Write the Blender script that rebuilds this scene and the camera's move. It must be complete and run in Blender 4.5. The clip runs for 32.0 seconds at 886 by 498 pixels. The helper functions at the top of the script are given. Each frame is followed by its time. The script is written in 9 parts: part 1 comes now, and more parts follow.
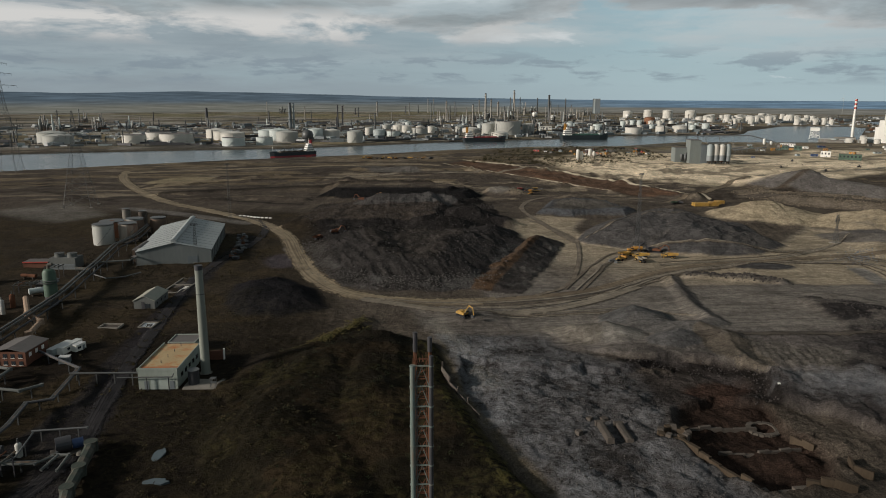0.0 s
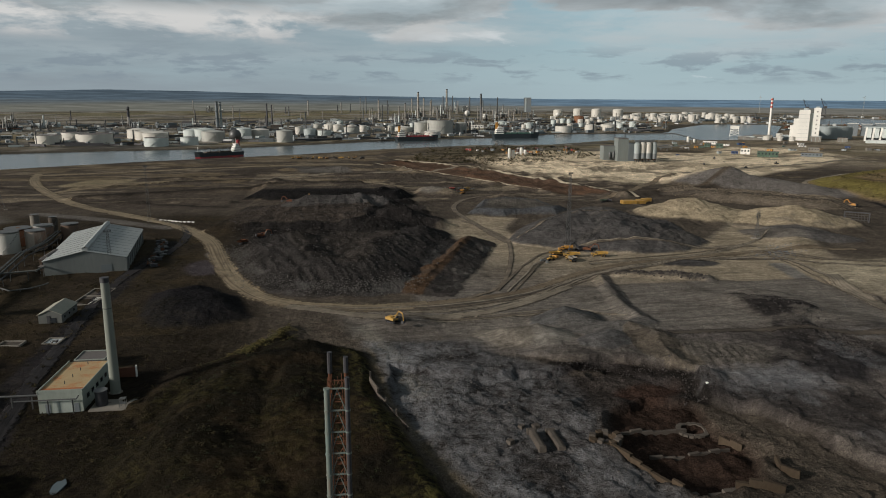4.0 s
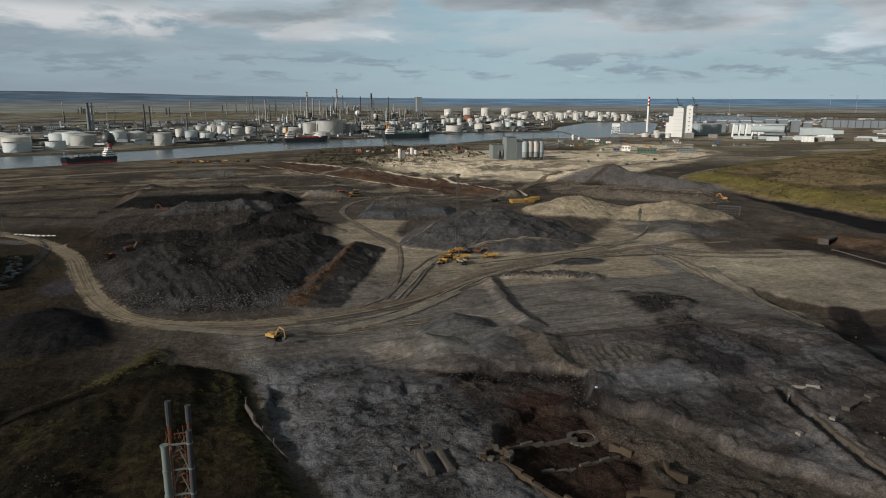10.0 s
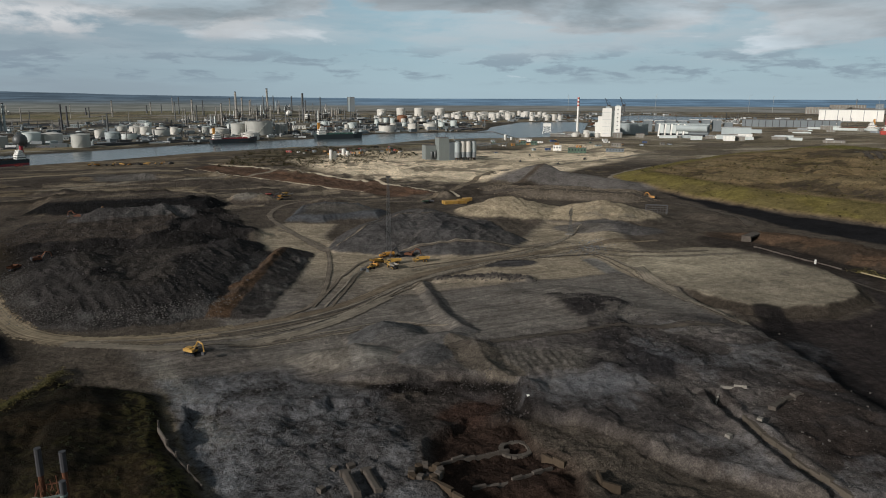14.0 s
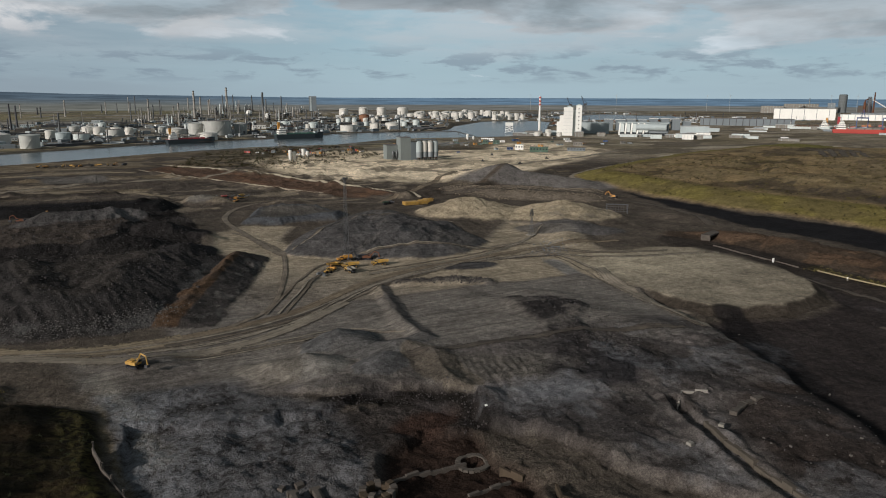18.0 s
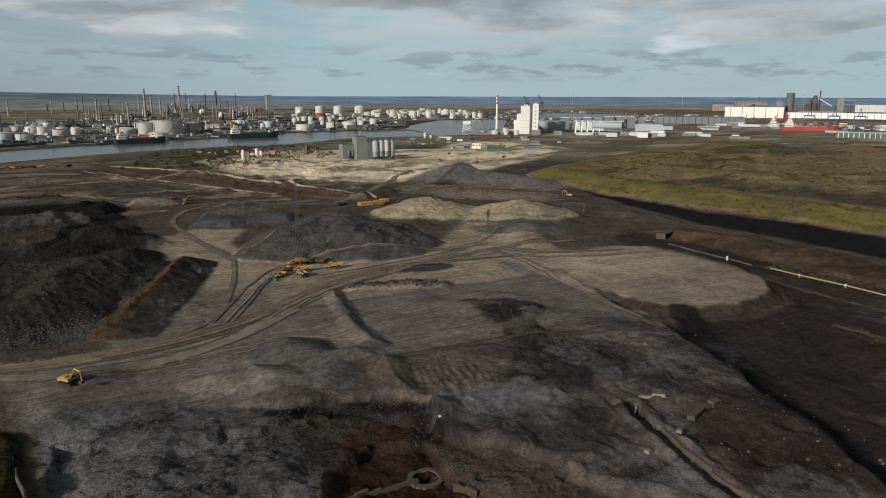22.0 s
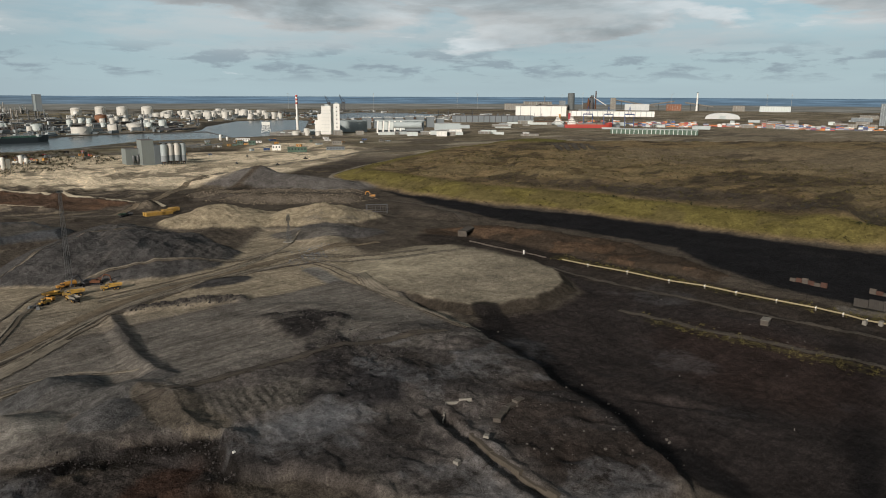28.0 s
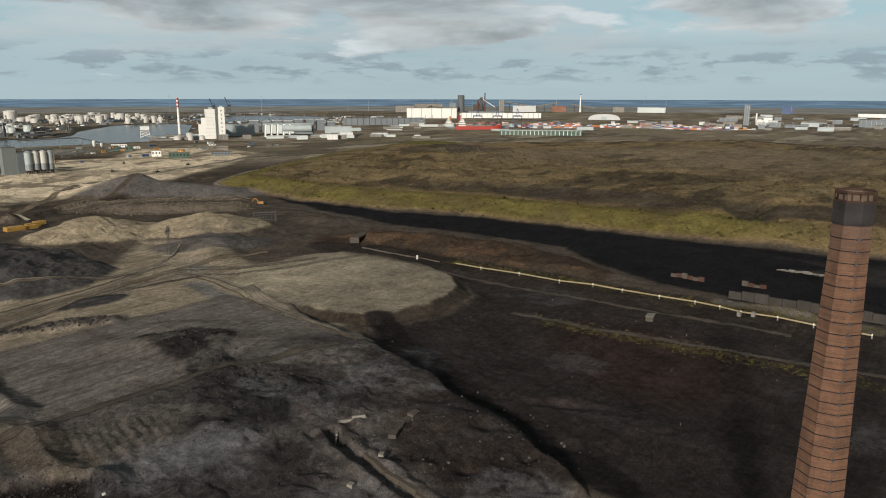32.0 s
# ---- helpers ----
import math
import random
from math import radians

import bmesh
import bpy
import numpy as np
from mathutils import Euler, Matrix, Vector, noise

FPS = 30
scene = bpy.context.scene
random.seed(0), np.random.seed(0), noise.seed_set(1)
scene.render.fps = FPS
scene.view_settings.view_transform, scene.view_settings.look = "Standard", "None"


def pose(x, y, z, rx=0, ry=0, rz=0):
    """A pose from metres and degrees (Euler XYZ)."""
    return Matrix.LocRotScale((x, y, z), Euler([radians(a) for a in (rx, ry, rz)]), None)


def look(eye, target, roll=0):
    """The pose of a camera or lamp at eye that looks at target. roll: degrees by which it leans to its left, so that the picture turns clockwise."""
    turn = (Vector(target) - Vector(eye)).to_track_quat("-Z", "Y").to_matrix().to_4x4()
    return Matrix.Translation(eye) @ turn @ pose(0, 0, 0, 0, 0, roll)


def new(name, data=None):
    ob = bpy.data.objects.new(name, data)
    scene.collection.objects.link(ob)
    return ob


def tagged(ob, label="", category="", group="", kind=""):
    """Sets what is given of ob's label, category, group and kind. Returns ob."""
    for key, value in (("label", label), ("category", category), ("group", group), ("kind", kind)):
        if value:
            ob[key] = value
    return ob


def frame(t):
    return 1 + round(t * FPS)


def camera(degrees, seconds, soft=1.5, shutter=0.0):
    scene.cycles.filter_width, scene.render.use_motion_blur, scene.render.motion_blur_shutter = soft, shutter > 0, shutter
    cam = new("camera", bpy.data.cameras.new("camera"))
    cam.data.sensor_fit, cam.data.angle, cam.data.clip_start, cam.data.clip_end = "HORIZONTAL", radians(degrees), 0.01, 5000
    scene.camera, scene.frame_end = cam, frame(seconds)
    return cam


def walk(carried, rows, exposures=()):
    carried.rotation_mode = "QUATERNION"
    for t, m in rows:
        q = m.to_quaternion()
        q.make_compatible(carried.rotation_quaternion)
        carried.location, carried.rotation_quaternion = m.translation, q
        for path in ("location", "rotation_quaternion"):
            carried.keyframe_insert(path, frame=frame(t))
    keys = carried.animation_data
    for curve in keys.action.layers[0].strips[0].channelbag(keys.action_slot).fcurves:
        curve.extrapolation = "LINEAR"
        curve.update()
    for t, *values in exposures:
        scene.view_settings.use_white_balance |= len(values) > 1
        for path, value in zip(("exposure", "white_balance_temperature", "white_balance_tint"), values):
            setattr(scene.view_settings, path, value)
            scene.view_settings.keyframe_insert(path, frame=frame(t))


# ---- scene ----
cam = camera(64.4, 32.0, soft=1.0)
PATH = [
    (0, (-22.663, -30.997, 105.118), (-22.597, -29.044, 104.693), 0.1),
    (1, (-21.706, -28.704, 105.2), (-21.596, -26.753, 104.773), 0.1),
    (2, (-20.759, -26.43, 105.258), (-20.603, -24.483, 104.83), 0.2),
    (3, (-19.841, -24.232, 105.401), (-19.641, -22.288, 104.973), 0.2),
    (3.5, (-19.273, -23.168, 105.425), (-19.049, -21.227, 104.997), 0.2),
    (5.5, (-16.974, -18.744, 105.701), (-16.657, -16.816, 105.272), 0.1),
    (6, (-16.479, -17.572, 105.75), (-16.138, -15.649, 105.321), 0.1),
    (7, (-15.225, -15.323, 105.901), (-14.836, -13.409, 105.472), 0.0),
    (8, (-13.623, -13.38, 105.922), (-13.188, -11.476, 105.492), 0.0),
    (9, (-12.19, -11.253, 106.038), (-11.705, -9.361, 105.607), 0.0),
    (10, (-10.647, -9.255, 106.175), (-10.113, -7.376, 105.746), 0.0),
    (11, (-9.027, -7.343, 106.309), (-8.446, -5.478, 105.88), 0.0),
    (12, (-7.51, -5.548, 106.383), (-6.882, -3.698, 105.954), 0.0),
    (13, (-6.013, -3.389, 106.35), (-5.344, -1.554, 105.921), 0.0),
    (14, (-4.513, -1.353, 106.581), (-3.808, 0.468, 106.152), 0.1),
    (14.5, (-3.559, -0.331, 106.699), (-2.839, 1.485, 106.268), 0.1),
    (16.5, (-0.119, 3.244, 106.597), (0.647, 5.04, 106.165), 0.1),
    (17, (0.74, 4.085, 106.594), (1.517, 5.876, 106.162), 0.1),
    (18, (2.394, 5.892, 106.576), (3.191, 7.675, 106.145), 0.1),
    (19, (3.888, 7.651, 106.644), (4.706, 9.425, 106.212), 0.1),
    (20, (5.413, 9.386, 106.738), (6.251, 11.15, 106.305), 0.1),
    (21, (7.143, 11.018, 106.817), (7.999, 12.772, 106.383), 0.1),
    (22, (8.99, 12.79, 106.807), (9.889, 14.523, 106.372), 0.1),
    (23, (11.074, 14.314, 106.728), (12.061, 15.999, 106.293), 0.1),
    (24, (12.946, 16.021, 106.675), (14.015, 17.655, 106.239), 0.1),
    (25, (14.944, 17.687, 106.598), (16.088, 19.268, 106.162), 0.2),
    (25.5, (15.959, 18.451, 106.614), (17.14, 20.006, 106.179), 0.2),
    (27.5, (20.03, 21.123, 106.9), (21.336, 22.575, 106.466), 0.1),
    (28, (21.108, 21.671, 106.909), (22.442, 23.096, 106.475), 0.2),
    (29, (23.111, 22.679, 107.046), (24.503, 24.049, 106.614), 0.2),
    (30, (25.176, 23.665, 107.448), (26.618, 24.981, 107.016), 0.1),
    (31, (26.907, 24.36, 107.863), (28.396, 25.624, 107.432), 0.1),
    (32, (27.903, 24.792, 108.113), (29.437, 26.002, 107.685), 0.1),
]
walk(cam, [(t, look(eye, target, roll)) for t, eye, target, roll in PATH],
     exposures=((0, -0.20, 6350, 11), (6, -0.18, 6250, 11), (13, -0.16, 6050, 11), (18, -0.15, 6050, 12), (23, -0.11, 6250, 12), (32, -0.04, 6350, 11)))

# ---- sky, sun ----
SUN_FROM = Vector((-0.90, -0.30, 0.0)).normalized()
SUN_EL = radians(20)
sun_dir = Vector((SUN_FROM.x * math.cos(SUN_EL), SUN_FROM.y * math.cos(SUN_EL), math.sin(SUN_EL)))
world = bpy.data.worlds.new("sky")
scene.world = world
world.use_nodes = True
wt = world.node_tree
wt.nodes.clear()


def node(tree, kind, **values):
    n = tree.nodes.new(kind)
    for key, value in values.items():
        if key in n.inputs:
            n.inputs[key].default_value = value
    return n


def ramp(tree, stops, source=None):
    n = tree.nodes.new("ShaderNodeValToRGB")
    while len(n.color_ramp.elements) < len(stops):
        n.color_ramp.elements.new(0.5)
    for e, (p, c) in zip(n.color_ramp.elements, stops):
        e.position = p
        e.color = (c, c, c, 1) if isinstance(c, (int, float)) else (*c, 1)
    if source is not None:
        tree.links.new(source, n.inputs[0])
    return n


def calc(tree, op, a, b=None, c=None):
    n = tree.nodes.new("ShaderNodeMath")
    n.operation = op
    for i, v in enumerate((a, b, c)):
        if v is None:
            continue
        if isinstance(v, (int, float)):
            n.inputs[i].default_value = v
        else:
            tree.links.new(v, n.inputs[i])
    return n.outputs[0]


def mixed(tree, fac, a, b, blend="MIX"):
    n = tree.nodes.new("ShaderNodeMix")
    n.data_type, n.blend_type = "RGBA", blend
    for i, v in ((0, fac), (6, a), (7, b)):
        if isinstance(v, (int, float)):
            n.inputs[i].default_value = v
        elif isinstance(v, tuple):
            n.inputs[i].default_value = (*v, 1)
        else:
            tree.links.new(v, n.inputs[i])
    return n.outputs[2]


def build_sky():
    t, link = wt, wt.links.new
    sky = t.nodes.new("ShaderNodeTexSky")
    sky.sky_type, sky.sun_disc = "NISHITA", False
    sky.sun_elevation, sky.sun_rotation = SUN_EL, math.atan2(sun_dir.x, sun_dir.y)
    sky.air_density, sky.dust_density, sky.ozone_density = 1.0, 1.2, 1.5
    geo = t.nodes.new("ShaderNodeTexCoord")
    sep = t.nodes.new("ShaderNodeSeparateXYZ")
    link(geo.outputs["Generated"], sep.inputs[0])
    z = calc(t, "MAXIMUM", sep.outputs[2], 0.0)

    def puffs(scale, lift, detail=8.0, rough_=0.56):
        m = t.nodes.new("ShaderNodeMapping")
        m.inputs["Scale"].default_value = scale
        m.inputs["Location"].default_value = lift
        link(geo.outputs["Generated"], m.inputs[0])
        n = node(t, "ShaderNodeTexNoise", Scale=1.0, Detail=detail, Roughness=rough_, Distortion=0.25)
        link(m.outputs[0], n.inputs["Vector"])
        return n.outputs[0]

    big = puffs((3.8, 3.8, 17.0), (4.3, 1.2, 0.35), 9.0, 0.56)
    above = puffs((3.8, 3.8, 17.0), (4.3, 1.2, 0.60), 6.0)
    small = puffs((15.0, 15.0, 74.0), (1.7, 3.1, 0.0), 9.0, 0.6)
    wisps = puffs((3.0, 3.0, 26.0), (5.4, 0.7, 0.2), 9.0, 0.62)
    veil = puffs((1.1, 1.1, 9.0), (0.4, 2.2, 0.0), 5.0)
    # a broken deck overhead, thin bright haze below it, small heaped clouds over the horizon
    bias = ramp(t, ((0.0, 0.22), (0.055, 0.32), (0.08, 0.48), (0.11, 0.58), (0.2, 0.68), (0.4, 0.64)), z).outputs[0]
    depth = calc(t, "ADD", big, calc(t, "SUBTRACT", bias, 0.5))
    cover = ramp(t, ((0.49, 0.0), (0.545, 1.0)), depth)
    low = ramp(t, ((0.012, 0.0), (0.026, 1.0), (0.046, 0.95), (0.068, 0.0)), z)
    bars = calc(t, "MULTIPLY", ramp(t, ((0.50, 0.0), (0.60, 0.62)), small).outputs[0], low.outputs[0])
    lit = calc(t, "MULTIPLY_ADD", calc(t, "SUBTRACT", big, above), 1.3, 0.5)
    core = ramp(t, ((0.49, (0.60, 0.64, 0.64)), (0.56, (0.50, 0.55, 0.555)), (0.66, (0.36, 0.415, 0.425)), (0.78, (0.285, 0.34, 0.355))), depth).outputs[0]
    tone = ramp(t, ((0.36, 0.74), (0.5, 1.0), (0.60, 1.3), (0.72, 1.5)), lit)
    cloud = mixed(t, 1.0, core, tone.outputs[0], "MULTIPLY")
    blue = mixed(t, ramp(t, ((0.0, 0.0), (0.05, 0.6), (0.12, 1.0)), z).outputs[0], (0.525, 0.675, 0.715), (0.43, 0.63, 0.69))
    air = mixed(t, 0.15, blue, mixed(t, 1.0, sky.outputs[0], (0.1, 0.1, 0.1), "MULTIPLY"))
    haze = calc(t, "MULTIPLY", ramp(t, ((0.40, 0.0), (0.62, 0.85)), wisps).outputs[0], ramp(t, ((0.03, 0.0), (0.06, 1.0), (0.10, 1.0), (0.14, 0.3)), z).outputs[0])
    air = mixed(t, haze, air, (0.565, 0.64, 0.65))
    # the west lies under a grey sheet
    west = ramp(t, ((0.28, 0.88), (0.42, 0.62), (0.60, 0.0)), calc(t, "MULTIPLY_ADD", calc(t, "SUBTRACT", sep.outputs[0], calc(t, "MULTIPLY", sep.outputs[1], 0.15)), 0.5, 0.5)).outputs[0]
    sheet = calc(t, "MINIMUM", calc(t, "ADD", west, ramp(t, ((0.48, 0.0), (0.70, 0.30)), veil).outputs[0]), 0.9)
    sheet = calc(t, "MULTIPLY", sheet, ramp(t, ((0.40, 1.0), (0.66, 0.55)), wisps).outputs[0])
    grey = mixed(t, sheet, air, (0.315, 0.365, 0.395))
    grey = mixed(t, bars, grey, (0.265, 0.325, 0.375))
    colour = mixed(t, cover.outputs[0], grey, cloud)
    # sunlit heaped clouds under the deck in the north-west
    heaps = puffs((5.2, 5.2, 21.0), (2.3, 6.1, 0.9), 9.0, 0.58)
    band = ramp(t, ((0.062, 0.0), (0.074, 1.0), (0.098, 1.0), (0.118, 0.0)), z).outputs[0]
    north = ramp(t, ((0.44, 1.0), (0.62, 0.25)), calc(t, "MULTIPLY_ADD", sep.outputs[0], 0.5, 0.5)).outputs[0]
    bright = calc(t, "MULTIPLY", calc(t, "MULTIPLY", ramp(t, ((0.47, 0.0), (0.56, 1.0)), heaps).outputs[0], band), north)
    colour = mixed(t, bright, colour, mixed(t, ramp(t, ((0.055, 0.0), (0.085, 1.0)), z).outputs[0], (0.46, 0.48, 0.485), (0.80, 0.79, 0.75)))
    # the deck thickens overhead
    colour = mixed(t, 1.0, colour, ramp(t, ((0.13, 1.0), (0.22, 0.68), (0.40, 0.54)), z).outputs[0], "MULTIPLY")
    bg = t.nodes.new("ShaderNodeBackground")
    link(colour, bg.inputs[0])
    bg.inputs[1].default_value = 0.9
    out = t.nodes.new("ShaderNodeOutputWorld")
    link(bg.outputs[0], out.inputs[0])


build_sky()
sun = bpy.data.lights.new("sun", "SUN")
sun.energy, sun.angle, sun.color = 5.0, radians(6.0), (1.0, 0.91, 0.79)
sun_ob = new("sun", sun)
sun_ob.matrix_world = look(tuple(sun_dir * 3000), (0, 0, 0))

# ---- materials ----
MATS = {}


def material(name, colour, rough=0.8, metal=0.0, vary=0.25, scale=1.0, bump=0.0, rust=None, streak=0.0):
    """A painted, rusty or mineral surface: base colour, grain at two scales, stains in a second colour, relief."""
    if name in MATS:
        return MATS[name]
    m = bpy.data.materials.new(name)
    m.use_nodes = True
    t = m.node_tree
    p = t.nodes["Principled BSDF"]
    p.inputs["Roughness"].default_value, p.inputs["Metallic"].default_value = rough, metal
    p.inputs["Specular IOR Level"].default_value = 0.5 if rough < 0.65 else 0.12
    co = t.nodes.new("ShaderNodeTexCoord")
    big = node(t, "ShaderNodeTexNoise", Scale=0.18 / scale, Detail=5.0, Roughness=0.6)
    fine = node(t, "ShaderNodeTexNoise", Scale=2.3 / scale, Detail=4.0, Roughness=0.65)
    mp = t.nodes.new("ShaderNodeMapping")
    if streak:
        mp.inputs["Scale"].default_value = (1, 1, 1 / (1 + 6 * streak))
    t.links.new(co.outputs["Object"], mp.inputs[0])
    t.links.new(mp.outputs[0], big.inputs["Vector"])
    t.links.new(mp.outputs[0], fine.inputs["Vector"])
    info = t.nodes.new("ShaderNodeObjectInfo")
    tone = calc(t, "ADD", calc(t, "MULTIPLY", big.outputs[0], 0.6), calc(t, "MULTIPLY", fine.outputs[0], 0.4))
    tone = calc(t, "ADD", tone, calc(t, "MULTIPLY_ADD", info.outputs["Random"], 0.12, -0.06))
    r = ramp(t, ((0.3, tuple(c * (1 - vary) for c in colour)), (0.7, tuple(min(1, c * (1 + vary * 0.7)) for c in colour))), tone)
    col = r.outputs[0]
    if rust:
        spots = node(t, "ShaderNodeTexNoise", Scale=0.5 / scale, Detail=6.0, Roughness=0.7)
        t.links.new(mp.outputs[0], spots.inputs["Vector"])
        col = mixed(t, ramp(t, ((0.48, 0.0), (0.68, 1.0)), spots.outputs[0]).outputs[0], col, rust)
    t.links.new(col, p.inputs["Base Color"])
    if bump:
        b = node(t, "ShaderNodeBump", Strength=0.6, Distance=bump)
        t.links.new(fine.outputs[0], b.inputs["Height"])
        t.links.new(b.outputs[0], p.inputs["Normal"])
    MATS[name] = m
    return m


def ground_material():
    """Soil by its own colour, crisp grain and lumps by how broken it lies, lime flakes, tufts, scraped streaks."""
    m = bpy.data.materials.new("worked_ground")
    m.use_nodes = True
    t, link = m.node_tree, m.node_tree.links.new
    p = t.nodes["Principled BSDF"]
    p.inputs["Roughness"].default_value = 0.95
    p.inputs["Specular IOR Level"].default_value = 0.03
    base = t.nodes.new("ShaderNodeAttribute")
    base.attribute_name = "soil"
    kinds = t.nodes.new("ShaderNodeAttribute")
    kinds.attribute_name = "kinds"
    broken = t.nodes.new("ShaderNodeAttribute")
    broken.attribute_name = "broken"
    sep = t.nodes.new("ShaderNodeSeparateColor")
    link(kinds.outputs["Color"], sep.inputs[0])
    co = t.nodes.new("ShaderNodeTexCoord")
    n1 = node(t, "ShaderNodeTexNoise", Scale=0.05, Detail=12.0, Roughness=0.68, Distortion=0.3)
    n2 = node(t, "ShaderNodeTexNoise", Scale=0.33, Detail=9.0, Roughness=0.72, Distortion=0.5)
    n3 = node(t, "ShaderNodeTexNoise", Scale=2.0, Detail=4.0, Roughness=0.75)
    lumps = node(t, "ShaderNodeTexVoronoi", Scale=0.55, Randomness=1.0)
    pebbles = node(t, "ShaderNodeTexVoronoi", Scale=1.9, Randomness=1.0)
    for n in (n1, n2, n3, lumps, pebbles):
        link(co.outputs["Object"], n.inputs["Vector"])
    # long scraped streaks from tyres and blades
    mp = t.nodes.new("ShaderNodeMapping")
    mp.inputs["Rotation"].default_value = (0, 0, radians(-38))
    mp.inputs["Scale"].default_value = (0.02, 0.55, 0.3)
    link(co.outputs["Object"], mp.inputs[0])
    n4 = node(t, "ShaderNodeTexNoise", Scale=1.0, Detail=7.0, Roughness=0.68, Distortion=0.35)
    link(mp.outputs[0], n4.inputs["Vector"])
    a = ramp(t, ((0.36, 0.72), (0.5, 1.0), (0.64, 1.26)), n1.outputs[0]).outputs[0]
    b = ramp(t, ((0.34, 0.66), (0.5, 1.0), (0.66, 1.38)), n2.outputs[0]).outputs[0]
    c = ramp(t, ((0.34, 0.66), (0.66, 1.36)), n3.outputs[0]).outputs[0]
    d = ramp(t, ((0.38, 0.66), (0.5, 1.0), (0.63, 1.36)), n4.outputs[0]).outputs[0]
    col = base.outputs["Color"]
    for x in (a, b, c):
        col = mixed(t, 1.0, col, x, "MULTIPLY")
    col = mixed(t, sep.outputs[2], col, mixed(t, 1.0, col, d, "MULTIPLY"))
    # loose stones, each of its own tone, on broken ground
    tone = ramp(t, ((0.0, 0.74), (0.6, 1.0), (0.9, 1.15), (1.0, 1.5)), calc(t, "FRACT", calc(t, "MULTIPLY", pebbles.outputs["Color"], 3.7))).outputs[0]
    col = mixed(t, broken.outputs["Fac"], col, mixed(t, 1.0, col, tone, "MULTIPLY"))
    # lime crust lies in ragged flakes over the dark fill
    crust = ramp(t, ((0.44, 0.0), (0.60, 1.0)), calc(t, "ADD", calc(t, "MULTIPLY", n2.outputs[0], 0.40), calc(t, "ADD", calc(t, "MULTIPLY", n1.outputs[0], 0.45), calc(t, "MULTIPLY", n3.outputs[0], 0.17)))).outputs[0]
    col = mixed(t, calc(t, "MULTIPLY", crust, sep.outputs[0]), col, (0.165, 0.168, 0.176))
    # tufts of grass
    tuft = ramp(t, ((0.45, 0.0), (0.56, 1.0)), n2.outputs[0]).outputs[0]
    col = mixed(t, calc(t, "MULTIPLY", tuft, sep.outputs[1]), col, (0.066, 0.058, 0.020))
    link(col, p.inputs["Base Color"])
    bump = node(t, "ShaderNodeBump", Strength=0.8, Distance=1.0)
    relief = calc(t, "ADD", calc(t, "MULTIPLY", n1.outputs[0], 3.6), calc(t, "MULTIPLY", n2.outputs[0], 1.5))
    stone = calc(t, "ADD", calc(t, "MULTIPLY", lumps.outputs["Distance"], -0.55), calc(t, "MULTIPLY", pebbles.outputs["Distance"], -0.28))
    rugged = calc(t, "ADD", relief, stone)
    flat = calc(t, "ADD", calc(t, "MULTIPLY", n2.outputs[0], 0.75), calc(t, "MULTIPLY", n4.outputs[0], 0.5))
    mix = t.nodes.new("ShaderNodeMix")
    link(broken.outputs["Fac"], mix.inputs[0])
    link(flat, mix.inputs[2])
    link(rugged, mix.inputs[3])
    link(mix.outputs[0], bump.inputs["Height"])
    link(bump.outputs[0], p.inputs["Normal"])
    return m


def water_material():
    m = bpy.data.materials.new("river_water")
    m.use_nodes = True
    t = m.node_tree
    p = t.nodes["Principled BSDF"]
    p.inputs["Base Color"].default_value = (0.075, 0.095, 0.105, 1)
    p.inputs["Roughness"].default_value = 0.22
    co = t.nodes.new("ShaderNodeTexCoord")
    n = node(t, "ShaderNodeTexNoise", Scale=0.25, Detail=4.0, Roughness=0.7)
    t.links.new(co.outputs["Object"], n.inputs["Vector"])
    b = node(t, "ShaderNodeBump", Strength=0.5, Distance=0.35)
    t.links.new(n.outputs[0], b.inputs["Height"])
    t.links.new(b.outputs[0], p.inputs["Normal"])
    return m


GROUND, WATER = ground_material(), water_material()
WHITE = material("white_paint", (0.70, 0.685, 0.635), 0.5, vary=0.12, scale=6, streak=0.5)
TANK_WHITE = material("tank_white", (0.52, 0.50, 0.45), 0.55, vary=0.13, scale=10, streak=0.7)
TANK_GREY = material("tank_grey", (0.36, 0.36, 0.33), 0.6, vary=0.2, scale=8, streak=0.7)
TANK_PALE = material("tank_pale_green", (0.48, 0.52, 0.50), 0.6, vary=0.15, scale=8, streak=0.7)
TANK_RUST = material("tank_rust", (0.22, 0.11, 0.065), 0.8, vary=0.35, scale=6, streak=0.6)
CLAD = material("grey_cladding", (0.33, 0.37, 0.37), 0.55, vary=0.15, scale=5, streak=0.8)
CLAD_DARK = material("dark_cladding", (0.13, 0.15, 0.16), 0.6, vary=0.2, scale=5, streak=0.6)
ROOF_WHITE = material("pale_roof_sheet", (0.44, 0.45, 0.44), 0.5, vary=0.14, scale=5)
ROOF_ORANGE = material("rusty_roof_sheet", (0.36, 0.27, 0.15), 0.75, vary=0.2, scale=3, rust=(0.36, 0.13, 0.05))
ROOF_GREY = material("grey_roof", (0.13, 0.12, 0.115), 0.85, vary=0.25, scale=3)
CONCRETE = material("concrete", (0.20, 0.185, 0.16), 0.9, vary=0.3, scale=1.5, bump=0.05, streak=0.3)
CONCRETE_DARK = material("stained_concrete", (0.085, 0.073, 0.062), 0.95, vary=0.4, scale=1.2, bump=0.08)
STEEL = material("dull_steel", (0.085, 0.088, 0.088), 0.5, 0.4, vary=0.25, scale=2)
STEEL_DARK = material("dark_steel", (0.055, 0.055, 0.06), 0.6, 0.3, vary=0.3, scale=2)
